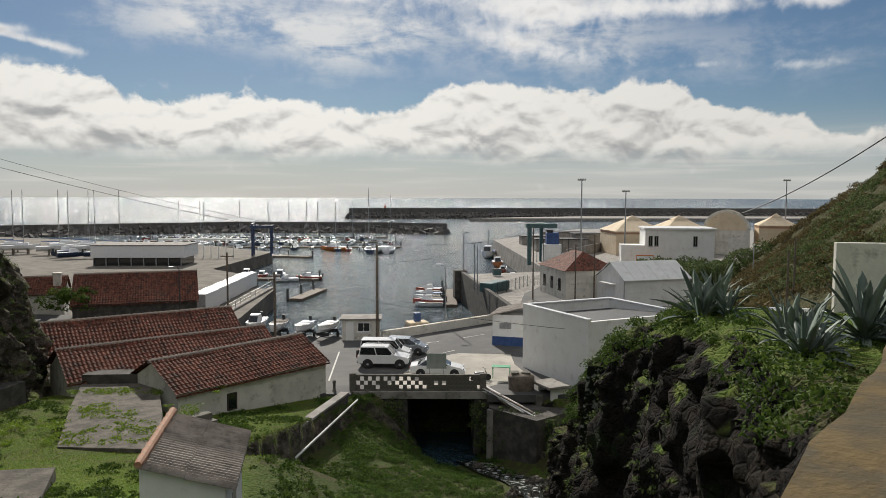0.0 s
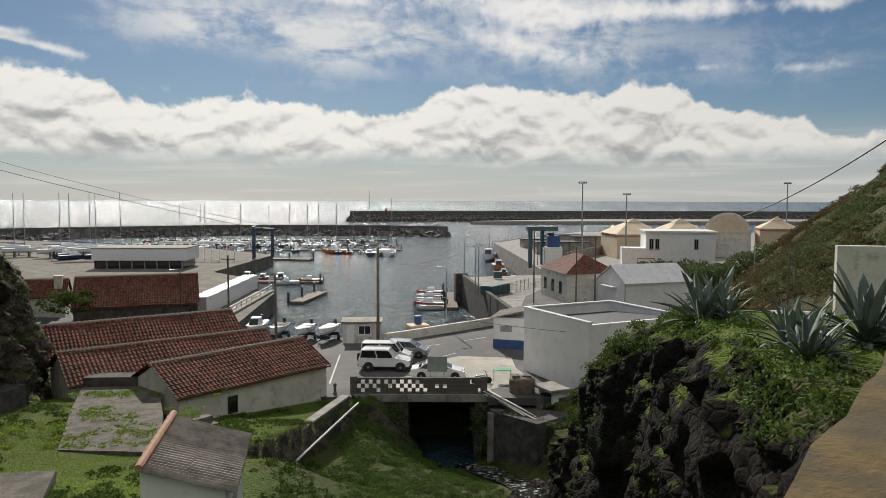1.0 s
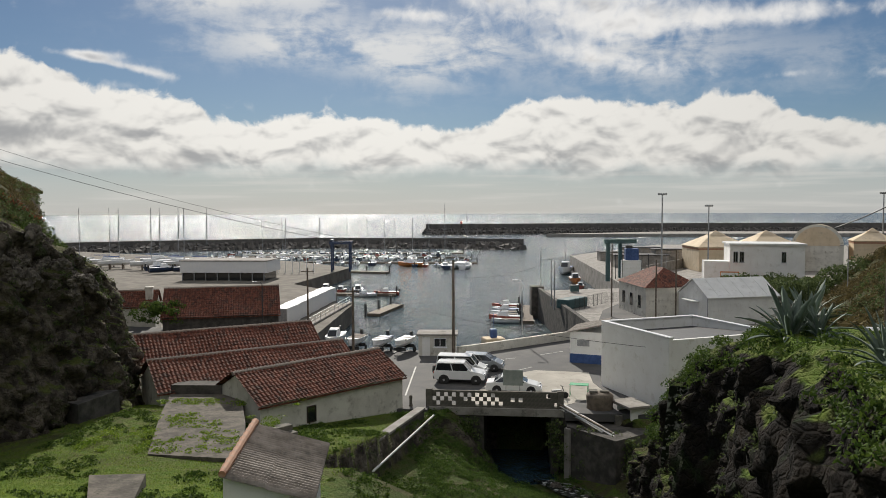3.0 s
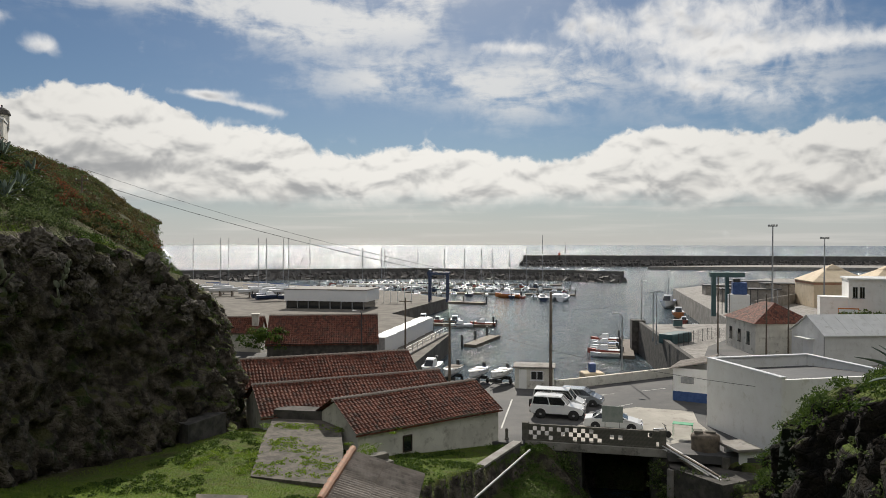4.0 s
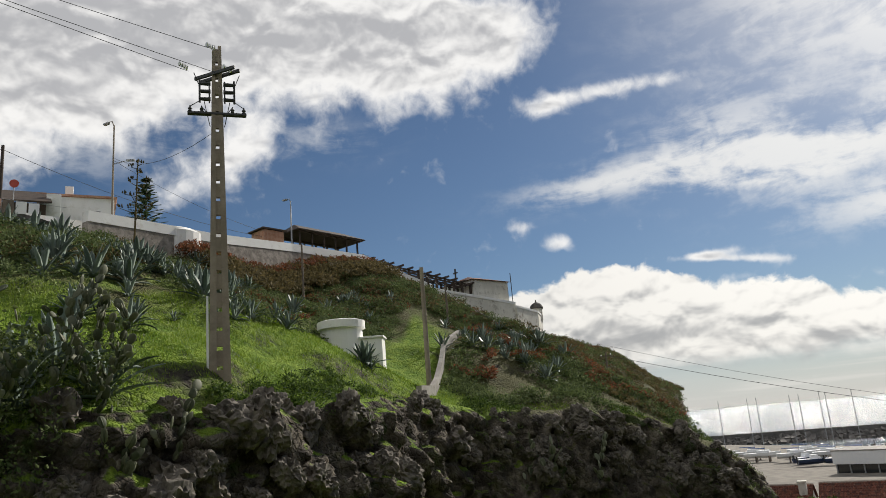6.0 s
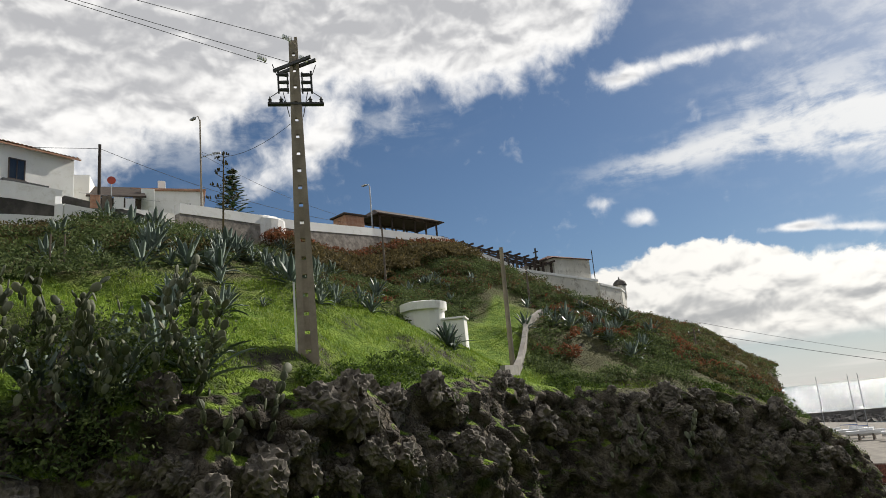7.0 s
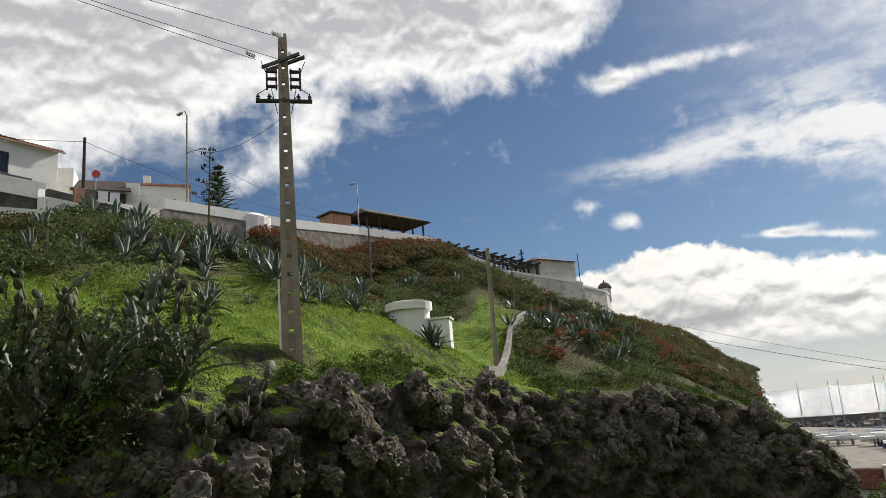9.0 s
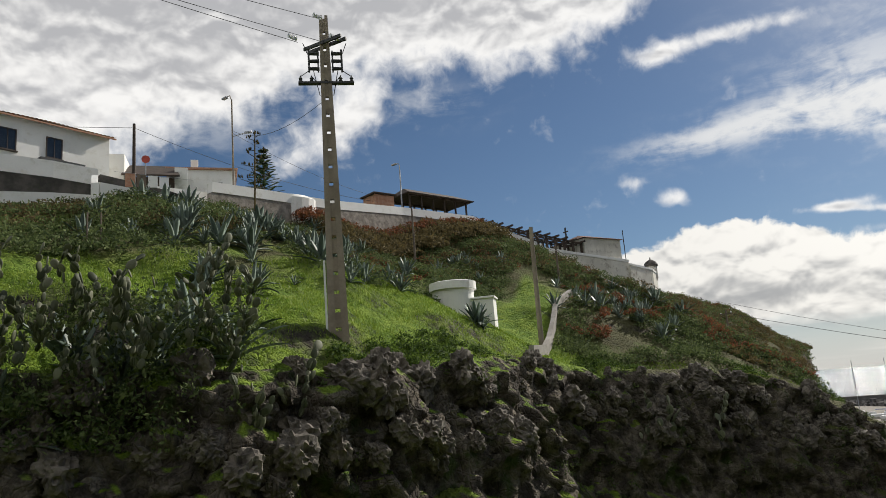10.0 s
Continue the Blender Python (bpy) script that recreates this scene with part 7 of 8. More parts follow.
opening(hb2, "window", turn_out(4.4, -0.01, 1.3), 0.7, 0.8, M_DARK, M_GLASS, 0)
hc2 = thing("lean_to", pose(-59.8, 6.2, 36.4, 0, 0, 80), "dark timber lean-to shed above the lane", "shed")
part("wall", Geo().soft(0, 3.6, 0, 2.5, 0, 2.4, 0.03), M_DARKWOOD, hc2)
part("roof", Geo().add([(-0.3, -0.5, 2.3), (4.0, -0.5, 2.3), (3.6, 2.6, 4.0), (0.1, 2.6, 4.0), (-0.3, -0.5, 2.45), (4.0, -0.5, 2.45), (3.6, 2.6, 4.15), (0.1, 2.6, 4.15)], [(3, 2, 1, 0), (4, 5, 6, 7), (0, 1, 5, 4), (1, 2, 6, 5), (2, 3, 7, 6), (3, 0, 4, 7)]), M_DARKWOOD, hc2)
part("side_wall", Geo().soft(3.6, 4.6, 0.5, 2.5, 0, 3.4, 0.03), M_WHITE, hc2)
hd2 = thing("white_block", pose(-60.5, 3.2, 37.0, 0, 0, 76), "plain white flat-roofed annex", "house")
part("wall", Geo().soft(0, 3.0, 0, 3, 0, 3.6, 0.03), M_WHITE, hd2)
opening(hd2, "window", turn_out(1.6, -0.01, 1.7), 0.7, 0.5, M_DARK, M_GLASS, 0)
wooden_pole(-53.6, 6.1, 35.0, 40.8, "dark wooden pole by the lane", 0.14, 0, (0, 0), M_DARKWOOD)
rs = thing("warning_sign", pose(-53.0, 6.8, 36.0, 0, 0, 80), "round red traffic sign on a post", "sign")
part("post", Geo().tube((0, 0, -1), (0, 0, 2.0), 0.035, 0.035, 7), M_GREY, rs)
part("disc", Geo().tube((0, -0.06, 2.0), (0, -0.03, 2.0), 0.28, 0.28, 20), M_RED, rs)
street_lamp(-53.4, 13.0, land_at(-53.4, 13.0), 9.8, "tall concrete street lamp with two arms", 0.6, 200, mat=M_CONCPOLE)
lp = thing("side_lamp", pose(-53.4, 13.0, land_at(-53.4, 13.0) + 6.4, 0, 0, 60), "small lamp arm halfway up the post", "lamp")
part("arm", Geo().tube((0, 0, 0), (1.0, 0, 0.25), 0.03, 0.03, 6), M_GREY, lp)
part("lamp_head", Geo().soft(0.9, 1.5, -0.1, 0.1, 0.18, 0.32, 0.03), M_GREY, lp)
street_lamp(-62.4, 31.5, 37.0, 6.0, "slim grey lamp post by the shelter", 0.4, 200)
ln = thing("clothes_line", pose(-46.6, 4.2, 34.4, 0, 0, 82), "washing hung on a line by the white wall", "laundry")
part("line", Geo().tube((0, 0, 0.5), (4.5, 0, 0.1), 0.01, 0.01, 4), M_GREY, ln)
for i, mt in enumerate((M_CLAY, M_WOOD, M_SHEET, M_PAINTW)):
    part("cloth", Geo().soft(0.6 + i * 0.65, 1.15 + i * 0.65, -0.02, 0.02, -0.45, 0.4 - i * 0.06, 0.01), mt, ln)

se = thing("picnic_shelter", pose(-62.2, 30.6, 37.8, 0, 0, math.degrees(math.atan2(10.8, -2.2))) @ pose(1.7, 0, 0) @ Matrix.Diagonal((0.72, 0.9, 0.95, 1)), "open timber shelter with dark tiled roof", "shelter")
for i in range(6):
    for y in (0.0, 3.4):
        part("post", Geo().box(i * 2.1 + 0.3, i * 2.1 + 0.48, y, y + 0.18, -0.5, 2.1), M_DARKWOOD, se)
part("beam", Geo().box(0, 11.3, -0.05, 0.22, 2.1, 2.32), M_DARKWOOD, se)
part("beam", Geo().box(0, 11.3, 3.35, 3.62, 2.1, 2.32), M_DARKWOOD, se)
rv = [(-0.5, -0.6, 2.2), (11.8, -0.6, 2.2), (11.8, 4.2, 2.2), (-0.5, 4.2, 2.2), (1.2, 1.8, 3.25), (10.2, 1.8, 3.25)]
part("roof", Geo().add([(x, y, z + 0.1) for x, y, z in rv] + rv[:4], [(0, 1, 5, 4), (1, 2, 5), (2, 3, 4, 5), (3, 0, 4), (6, 7, 1, 0), (7, 8, 2, 1), (8, 9, 3, 2), (9, 6, 0, 3), (9, 8, 7, 6)]), M_DARKWOOD, se, "dark hipped roof")
sk = thing("red_kiosk", pose(-61.0, 28.0, 37.2, 0, 0, 100), "small red-brown timber kiosk", "kiosk")
part("wall", Geo().soft(0, 2.2, 0, 2, 0, 2.0, 0.03), M_CLAY, sk)
part("roof", Geo().soft(-0.25, 2.45, -0.25, 2.25, 2.0, 2.15, 0.03), M_DARKWOOD, sk)
pg = thing("pergola", pose(-64.2, 40.2, 0, 0, 0, math.degrees(math.atan2(15.8, -1.1))), "long dark timber pergola along the wall", "pergola")
for i in range(13):
    x = i * 15.8 / 12
    z = 38.15 - 1.85 * i / 12
    for y in (0, 2.2):
        part("post", Geo().box(x - 0.11, x + 0.11, y - 0.11, y + 0.11, z - 2.3, z), M_DARKWOOD, pg)
    part("crossbeam", Geo().box(x - 0.08, x + 0.08, -0.7, 2.9, z, z + 0.2), M_DARKWOOD, pg)
for y in (0, 0.75, 1.5, 2.2):
    part("rail", Geo().add([(0, y - 0.06, 38.0), (15.8, y - 0.06, 36.15), (15.8, y + 0.06, 36.15), (0, y + 0.06, 38.0), (0, y - 0.06, 38.17), (15.8, y - 0.06, 36.32), (15.8, y + 0.06, 36.32), (0, y + 0.06, 38.17)], [(3, 2, 1, 0), (4, 5, 6, 7), (0, 1, 5, 4), (1, 2, 6, 5), (2, 3, 7, 6), (3, 0, 4, 7)]), M_DARKWOOD, pg)
ft = thing("fort_chapel", pose(-65.0, 56.2, 33.0, 0, 0, 92), "old white fort building with hipped tile roof", "building")
part("wall", Geo().soft(0, 5.8, 0, 6, 0, 3.9, 0.04), M_OLDWHITE, ft)
part("roof", Geo().add([(-0.3, -0.3, 3.9), (6.1, -0.3, 3.9), (6.1, 6.3, 3.9), (-0.3, 6.3, 3.9), (2.0, 3, 4.9), (3.8, 3, 4.9)], [(0, 1, 5, 4), (1, 2, 5), (2, 3, 4, 5), (3, 0, 4), (3, 2, 1, 0)]), M_TILE, ft)
part("cross", Geo().box(-0.05, 0.05, 2.9, 3.1, 4.2, 5.8).box(-0.05, 0.05, 2.6, 3.4, 5.2, 5.35), M_DARK, ft)
part("door", Geo().box(0.5, 1.2, -0.04, -0.003, 0, 1.8), M_DARKWOOD, ft)
part("side_post", Geo().tube((6.0, -0.4, 0), (6.0, -0.4, 5.0), 0.05, 0.05, 6), M_DARK, ft)
wall_run("fort_wall", [(-65.0, 48.5, 35.3), (-65.0, 56.0, 34.6), (-65.0, 62.4, 34.0)], 2, 2.6, 0.8, M_OLDWHITE, "stained white fort rampart", 0.3, M_WHITE)
wall_run("bastion_wall", [(-64.8, 62.2, 33.6), (-66.6, 67.5, 33.4), (-68.2, 69.8, 33.2), (-71.5, 70.5, 33.2)], 2, 3.0, 0.9, M_OLDWHITE, "stained white bastion with projecting cordon", 0.25, M_WHITE)
tt = thing("sentry_turret", pose(-68.2, 69.6, 32.6), "small round sentry turret with domed cap", "turret")
part("drum", Geo().lathe([(0.35, -0.9), (0.75, 0.2), (0.75, 1.7)], 16), M_OLDWHITE, tt)
part("cap", Geo().lathe([(0.9, 1.7), (0.9, 1.85), (0.7, 2.25), (0.35, 2.5), (0.08, 2.6), (0.08, 2.85), (0.02, 2.9)], 16), M_STONE, tt)

# araucaria behind the wall
at = thing("norfolk_pine", pose(-63.4, 18.2, 36.5), "young tiered Norfolk pine behind the wall", "tree")
part("trunk", Geo().tube((0, 0, -0.5), (0, 0, 7.2), 0.16, 0.03, 8), M_WOOD, at)
g = Geo()
for t_ in range(11):
    z = 0.9 + t_ * 0.58
    for k in range(7):
        a_ = k * 0.9 + t_ * 0.37
        ln_ = 2.4 * (1 - t_ / 12.5)
        d_ = Vector((math.cos(a_), math.sin(a_), 0.16)) * ln_
        g.tube((0, 0, z), Vector((0, 0, z)) + d_, 0.03, 0.015, 4, False)
        for q in range(9):
            p_ = Vector((0, 0, z)) + d_ * (0.25 + q * 0.085)
            for sgn in (-1, 1):
                e_ = p_ + Vector((-math.sin(a_), math.cos(a_), 0.25)) * sgn * 0.32 + d_ * 0.09
                g.add([p_ + Vector((0, 0, 0.05)), e_, p_ - Vector((0, 0, 0.05))], [(0, 1, 2)])
part("crown", g, M_PINE, at)

# ---- large concrete power pole ----
bp = thing("power_pole", pose(-27.0, 10.5, land_at(-27.0, 10.5) - 0.4, 0, 0, 70), "tall pierced concrete power pole with switchgear", "pole")
HP = 36.2 - land_at(-27.0, 10.5) + 0.4


def taper(z):
    return 0.40 - 0.22 * z / HP


for s in (-1, 1):
    vs = []
    for z in (0, HP):
        t = taper(z)
        for x, y in ((s * t * 0.28, -0.14), (s * t, -0.14), (s * t, 0.14), (s * t * 0.28, 0.14)):
            vs.append((x, y * (1 - 0.35 * z / HP), z))
    part("chord", Geo().add(vs, [(3, 2, 1, 0), (4, 5, 6, 7), (0, 1, 5, 4), (1, 2, 6, 5), (2, 3, 7, 6), (3, 0, 4, 7)]), M_CONCPOLE, bp)
for i in range(19):
    z = i * HP / 19
    t = taper(z) * 0.30
    part("rung", Geo().box(-t, t, -0.08, 0.08, z, z + 0.58), M_CONCPOLE, bp)
part("sleeve", Geo().box(-taper(0) - 0.08, -taper(0), -0.12, 0.12, 0.2, 3.4), M_PAINTW, bp, "white cable guard")
for y in (-0.2, 0.14):
    part("crossarm", Geo().soft(-1.0, 1.0, y, y + 0.1, HP - 1.35, HP - 1.2, 0.02), M_DARK, bp).matrix_local = pose(0, 0, 0, 0, 0, -40)
part("bracket", Geo().soft(-1.15, 1.15, -0.12, 0.12, HP - 3.1, HP - 3.0, 0.02), M_DARK, bp)
for s in (-1.05, -0.6, 0.6, 1.05):
    part("insulator", Geo().lathe([(0.04, 0), (0.09, 0.05), (0.05, 0.1), (0.09, 0.15), (0.04, 0.22), (0.02, 0.3)], 8, (s, 0, HP - 3.0)), M_DARK, bp)
for s in (-1, 1):
    fr = part("switch_frame", Geo().box(s * 0.68 - 0.04, s * 0.68 + 0.04, -0.05, 0.05, HP - 2.55, HP - 1.55).box(s * 0.3 - 0.03, s * 0.3 + 0.03, -0.05, 0.05, HP - 2.55, HP - 1.6), M_DARK, bp)
    for k in range(3):
        part("insulator", Geo().tube((s * 0.25, 0, HP - 2.4 + k * 0.34), (s * 0.72, 0, HP - 2.4 + k * 0.34), 0.09, 0.07, 8), M_DARK, bp)
for s, z in ((-0.95, -1.2), (0.1, -0.25), (0.75, -1.2)):
    for k in range(4):
        part("glass_disc", Geo().tube((s - 0.2 - k * 0.09, -0.3 - k * 0.05, HP + z + 0.02 * k), (s - 0.24 - k * 0.09, -0.32 - k * 0.05, HP + z + 0.02 * k), 0.1, 0.1, 10), M_PAINTW, bp, "pale glass insulator disc")
for s in (-1, 1):
    g = Geo()
    for a_, b_ in (((s * 0.9, 0, HP - 1.25), (s * 0.72, 0.1, HP - 1.7)), ((s * 0.7, 0, HP - 2.5), (s * 1.05, 0, HP - 2.75)), ((s * 0.5, 0, HP - 2.5), (s * 0.28, 0, HP - 3.6)), ((s * 0.62, 0, HP - 2.7), (s * 0.4, 0, HP - 3.0))):
        part("jumper_cable", Geo().tube(a_, b_, 0.018, 0.018, 5), M_DARK, bp)
bt = Vector((-27.0, 10.5, 36.0))
for dx, dy, dz, ex, ey, ez in ((0.1, -0.4, 0.0, -35, -32, 46), (0.2, -0.2, -1.1, -33, -32, 45.5), (-0.2, -1.1, -1.1, -29, -33, 44)):
    wire([(bt.x + dx, bt.y + dy, bt.z + dz), (ex, ey, ez)], 0.5, 0.014)
wire([(-27.0, 10.4, 32.4), (-53.4, 13.0, 41.0)], 0.9, 0.014)
wire([(-53.4, 13.0, 40.8), (-61.2, 27.2, 39.2)], 0.4, 0.016)
wooden_pole(-36.0, 26.9, land_at(-36.0, 26.9), 29.8, "leaning pale concrete post by the path", 0.17, 0, (0.25, -0.1), M_CONCPOLE)
wooden_pole(-46.8, 37.4, land_at(-46.8, 37.4), 31.5, "thin wooden pole above the path", 0.10)
wooden_pole(-45.5, 47.8, land_at(-45.5, 47.8), 26.4, "thin wooden pole on the hillside", 0.11, 1)
wooden_pole(-47.8, 57.7, land_at(-47.8, 57.7), 26.0, "thin wooden pole on the headland slope", 0.11, 1)
wooden_pole(-47, 24.5, land_at(-47, 24.5), land_at(-47, 24.5) + 5, "thin wooden post below the road", 0.09)
for x, y in ((-33.6, 2.0), (-33.2, 2.5)):
    sk_ = thing("stake", pose(x, y, land_at(x, y) - 0.2), "thin wooden tree stake on the grass", "stake", "tree stakes")
    part("rod", Geo().tube((0, 0, 0), (0, 0, 1.5), 0.04, 0.04, 6), M_WOOD, sk_)

# ---- scrub, ivy and grass ----
rng = np.random.default_rng(5)


def leaves(name, centres, radii, per, size, mat, label, flat=0.7, category="scrub"):
    """Many small leaves in clumps: each leaf a folded four-cornered blade."""
    C = np.repeat(np.asarray(centres, float), per, 0)
    R = np.repeat(np.asarray(radii, float), per)
    n = len(C)
    d = rng.normal(size=(n, 3))
    d /= np.linalg.norm(d, axis=1)[:, None]
    d[:, 2] = np.abs(d[:, 2]) * flat
    P = C + d * (R * rng.uniform(0.55, 1.05, n) ** 0.6)[:, None]
    a = rng.normal(size=(n, 3))
    a /= np.linalg.norm(a, axis=1)[:, None]
    b = np.cross(a, d + rng.normal(size=(n, 3)) * 0.5)
    b /= np.linalg.norm(b, axis=1)[:, None] + 1e-9
    s = (size * rng.uniform(0.6, 1.4, n))[:, None]
    up = np.cross(a, b) * 0.15
    V = np.stack([P - a * s, P + b * s * 0.5 + up * s, P + a * s, P - b * s * 0.5 + up * s], 1).reshape(-1, 3)
    F = np.arange(4 * n).reshape(n, 4)
    me = bpy.data.meshes.new(name)
    me.from_pydata(V.tolist(), [], F.tolist())
    me.materials.append(mat)
    ob = new(name, me)
    return tagged(ob, label, category, kind="stuff")


def on_land(x, y, lift=0.0):
    return np.stack([x, y, land(x, y) + lift], -1)


def rim_s(x, y):
    return to_line(x, y, RIM)[0]


M_WEED = leaf_mat("low weeds", (0.035, 0.075, 0.016), (0.13, 0.20, 0.04), 0.8)
# scrub on the fort hill, in patches
x, y = rng.uniform(-76, -24, 24000), rng.uniform(-12, 116, 24000)
s = rim_s(x, y)
patch = fbm(x, y, 9.0, 3, 31)
top_s = np.interp(y, [-30, 12, 25, 45, 62, 75, 88, 105], [22, 22, 28, 31, 23, 15, 9.5, 8])
on_path = (np.abs(x + 38.6 + 0.9 * (y - 27)) < 3.3) & (y > 20) & (y < 37)
wild = ((s > np.interp(y, [-10, 8, 22, 30, 56, 60], [4.5, 6.0, 7.5, 2.4, 2.2, 0.0]) + 2.0 * fbm(x, y, 5.0, 2, 33)) | ((y > 56) & (s > 0))) & (s < top_s + 2) & ~on_path
upper = s / top_s
green = wild & (patch > -0.12) & (rng.random(24000) < 0.42)
brown = wild & ((upper > 0.55) | ((y > 42) & (patch < 0.15))) & (rng.random(24000) < 0.45)
red = wild & (fbm(x, y, 6.0, 3, 37) > 0.02) & (upper > 0.35) & (y > 14) & (rng.random(24000) < 0.17)
for nm, mask, mat, size, lab in (("green_scrub", green, M_BUSH, 0.13, "dull green scrub over the hillside"), ("brown_scrub", brown, M_BROWNBUSH, 0.13, "dry brown scrub below the wall"), ("red_scrub", red, M_REDLEAF, 0.11, "rust-red flowering scrub on the hillside")):
    xs_, ys_ = x[mask], y[mask]
    r_ = rng.uniform(0.35, 0.95, len(xs_)) * (1.0 if nm != "red_scrub" else 0.8)
    leaves(nm, on_land(xs_, ys_, 0.05), r_, 48, size * 0.75, mat, lab)
# thicker growth beyond the path
x, y = rng.uniform(-66, -28, 9000), rng.uniform(24, 62, 9000)
s = rim_s(x, y)
lane_off = np.abs(x + 38.6 + 0.9 * (y - 27))
k = (s > 1.8) & (s < 28) & ~((lane_off < 3.5) & (y < 37)) & (y > 27 + 2 * fbm(x, y, 4.0, 2, 34)) & (fbm(x, y, 3.5, 3, 35) > -0.15)
leaves("path_scrub", on_land(x[k], y[k], 0.0), rng.uniform(0.35, 0.85, k.sum()), 44, 0.085, M_BUSH, "dark olive scrub beyond the grassy path", 0.85)
k = (s > 3) & (s < 16) & (lane_off > 3.6) & (np.abs(fbm(x, y, 7.0, 2, 36)) < 0.05) & (y > 30)
leaves("red_aloes", on_land(x[k], y[k], 0.35), rng.uniform(0.25, 0.5, k.sum()), 30, 0.09, M_REDLEAF, "rust-red aloe flowers in drifts across the slope", 0.9)
# rounded bushes between the terrace and the road
x, y = rng.uniform(-54, -30, 900), rng.uniform(-4, 26, 900)
k = (rim_s(x, y) > 7.5) & (rim_s(x, y) < 24) & (np.abs(x + 38.6 + 0.9 * (y - 27)) > 3.5) & (fbm(x, y, 5.0, 2, 38) > 0.0) & (np.hypot(x + 38, y - 22) > 2.5)
leaves("hill_bushes", on_land(x[k], y[k], 0.1), rng.uniform(0.5, 1.15, k.sum()), 110, 0.085, M_BUSH, "rounded dull green bushes on the upper slope", 0.9)
# creeper curtain under the road wall
y = rng.uniform(20, 50, 420)
x = np.interp(y, [11, 21, 30, 40, 50], [-52, -56, -60, -63.4, -65.3]) + rng.uniform(0.5, 6.0, 420)
leaves("wall_creeper", on_land(x, y, 0.5), rng.uniform(0.7, 1.5, 420), 70, 0.15, M_BROWNBUSH, "dark brown creeper hanging below the wall")
y = rng.uniform(18, 48, 200)
x = np.interp(y, [11, 21, 30, 40, 50], [-52, -56, -60, -63.4, -65.3]) + rng.uniform(0.3, 2.0, 200)
leaves("wall_creeper_red", on_land(x, y, 1.0), rng.uniform(0.4, 0.9, 200), 40, 0.12, M_REDLEAF, "rust-red creeper along the wall foot")
# dark plants on the cliff face
x, y = rng.uniform(-36, -20, 12000), rng.uniform(-10, 54, 12000)
s = rim_s(x, y)
P_, low_, u_ = WEST
k = (low_ > 0.2) & (low_ < 9) & (fbm(u_, low_, 3.0, 3, 41) > 0.30 - 0.35 * (P_[..., 1] > 26)) & (rng.random(low_.shape) < 0.03)
leaves("cliff_creeper", P_[k], rng.uniform(0.18, 0.45, k.sum()), 34, 0.06, M_BUSH, "dark creepers on the basalt cliff", 0.9)
k = (s > 0.2) & (s < 2.5) & (fbm(x, y, 2.5, 3, 43) > 0.2)
leaves("rim_plants", on_land(x[k], y[k], 0.0), rng.uniform(0.2, 0.5, k.sum()), 34, 0.07, M_IVY, "leafy weeds along the cliff rim", 0.8)

# ivy over the near bank
P_, low_, u_ = EAST
reach = np.interp(P_[..., 1], [2, 10, 15, 20, 26, 34, 48], [0.0, 0.1, 0.5, 1.3, 2.2, 2.8, 1.6])
k = (low_ < reach + 2.2 * fbm(u_, low_, 2.4, 3, 47)) & (low_ > -0.6) & (fbm(u_, low_, 1.2, 2, 48) > -0.42) & (rng.random(low_.shape) < 0.13)
leaves("ivy", P_[k], rng.uniform(0.18, 0.5, k.sum()), 66, 0.055, M_IVY, "glossy green ivy over the rocky bank", 0.9)
k = (low_ > 1.0) & (fbm(u_, low_, 1.6, 3, 50) > 0.22) & (rng.random(low_.shape) < 0.05)
leaves("bank_creeper", P_[k], rng.uniform(0.15, 0.35, k.sum()), 40, 0.05, M_BUSH, "dull creepers straggling down the rock", 0.9)
# scrub on the far slope and around the sheds
x, y = rng.uniform(10, 80, 9000), rng.uniform(26, 140, 9000)
x0 = 34 + 0.35 * (y - 95)
k = (x > x0 - 1.0) & (x < x0 + 40) & (fbm(x, y, 8.0, 3, 53) > -0.2)
leaves("slope_scrub", on_land(x[k], y[k], 0.1), rng.uniform(0.5, 1.3, k.sum()), 42, 0.17, M_BROWNBUSH, "dry brown-green scrub on the slope")
k = (x > x0 - 1.0) & (x < x0 + 40) & (fbm(x, y, 8.0, 3, 57) > 0.12)
leaves("slope_bushes", on_land(x[k], y[k], 0.1), rng.uniform(0.5, 1.4, k.sum()), 42, 0.17, M_BUSH, "dull green bushes on the slope")
x, y = rng.uniform(36, 52, 160), rng.uniform(118, 137, 160)
leaves("reed_thicket", np.stack([x, y, np.maximum(land(x, y), 5) + rng.uniform(0.4, 2.6, 160)], -1), rng.uniform(1.0, 1.9, 160), 110, 0.22, M_BUSH, "tall reed thicket before the port office", 1.0)
# weeds in the yard and on the gully sides
x, y = rng.uniform(-26, 9, 9000), rng.uniform(14, 56, 9000)
away = np.abs(x - np.interp(y, GULLY_Y, GULLY_X))
k = (away < 11) & (away > 1.2) & (fbm(x, y, 3.5, 3, 61) > -0.5) & (x < 5) & (rim_s(x, y) < -3)
leaves("gully_weeds", on_land(x[k], y[k], 0.0), rng.uniform(0.2, 0.5, k.sum()), 60, 0.055, M_WEED, "rank green weeds in the gully", 0.6)
k = (away >= 9) & (fbm(x, y, 2.5, 3, 67) > 0.12) & (rim_s(x, y) < -2.5)
leaves("yard_weeds", on_land(x[k], y[k], 0.0), rng.uniform(0.15, 0.4, k.sum()), 26, 0.07, M_IVY, "low weeds in the yard", 0.5)
x, y = rng.uniform(-24, -14.5, 700), rng.uniform(36.5, 48, 700)
k = fbm(x, y, 1.8, 3, 71) > 0.10
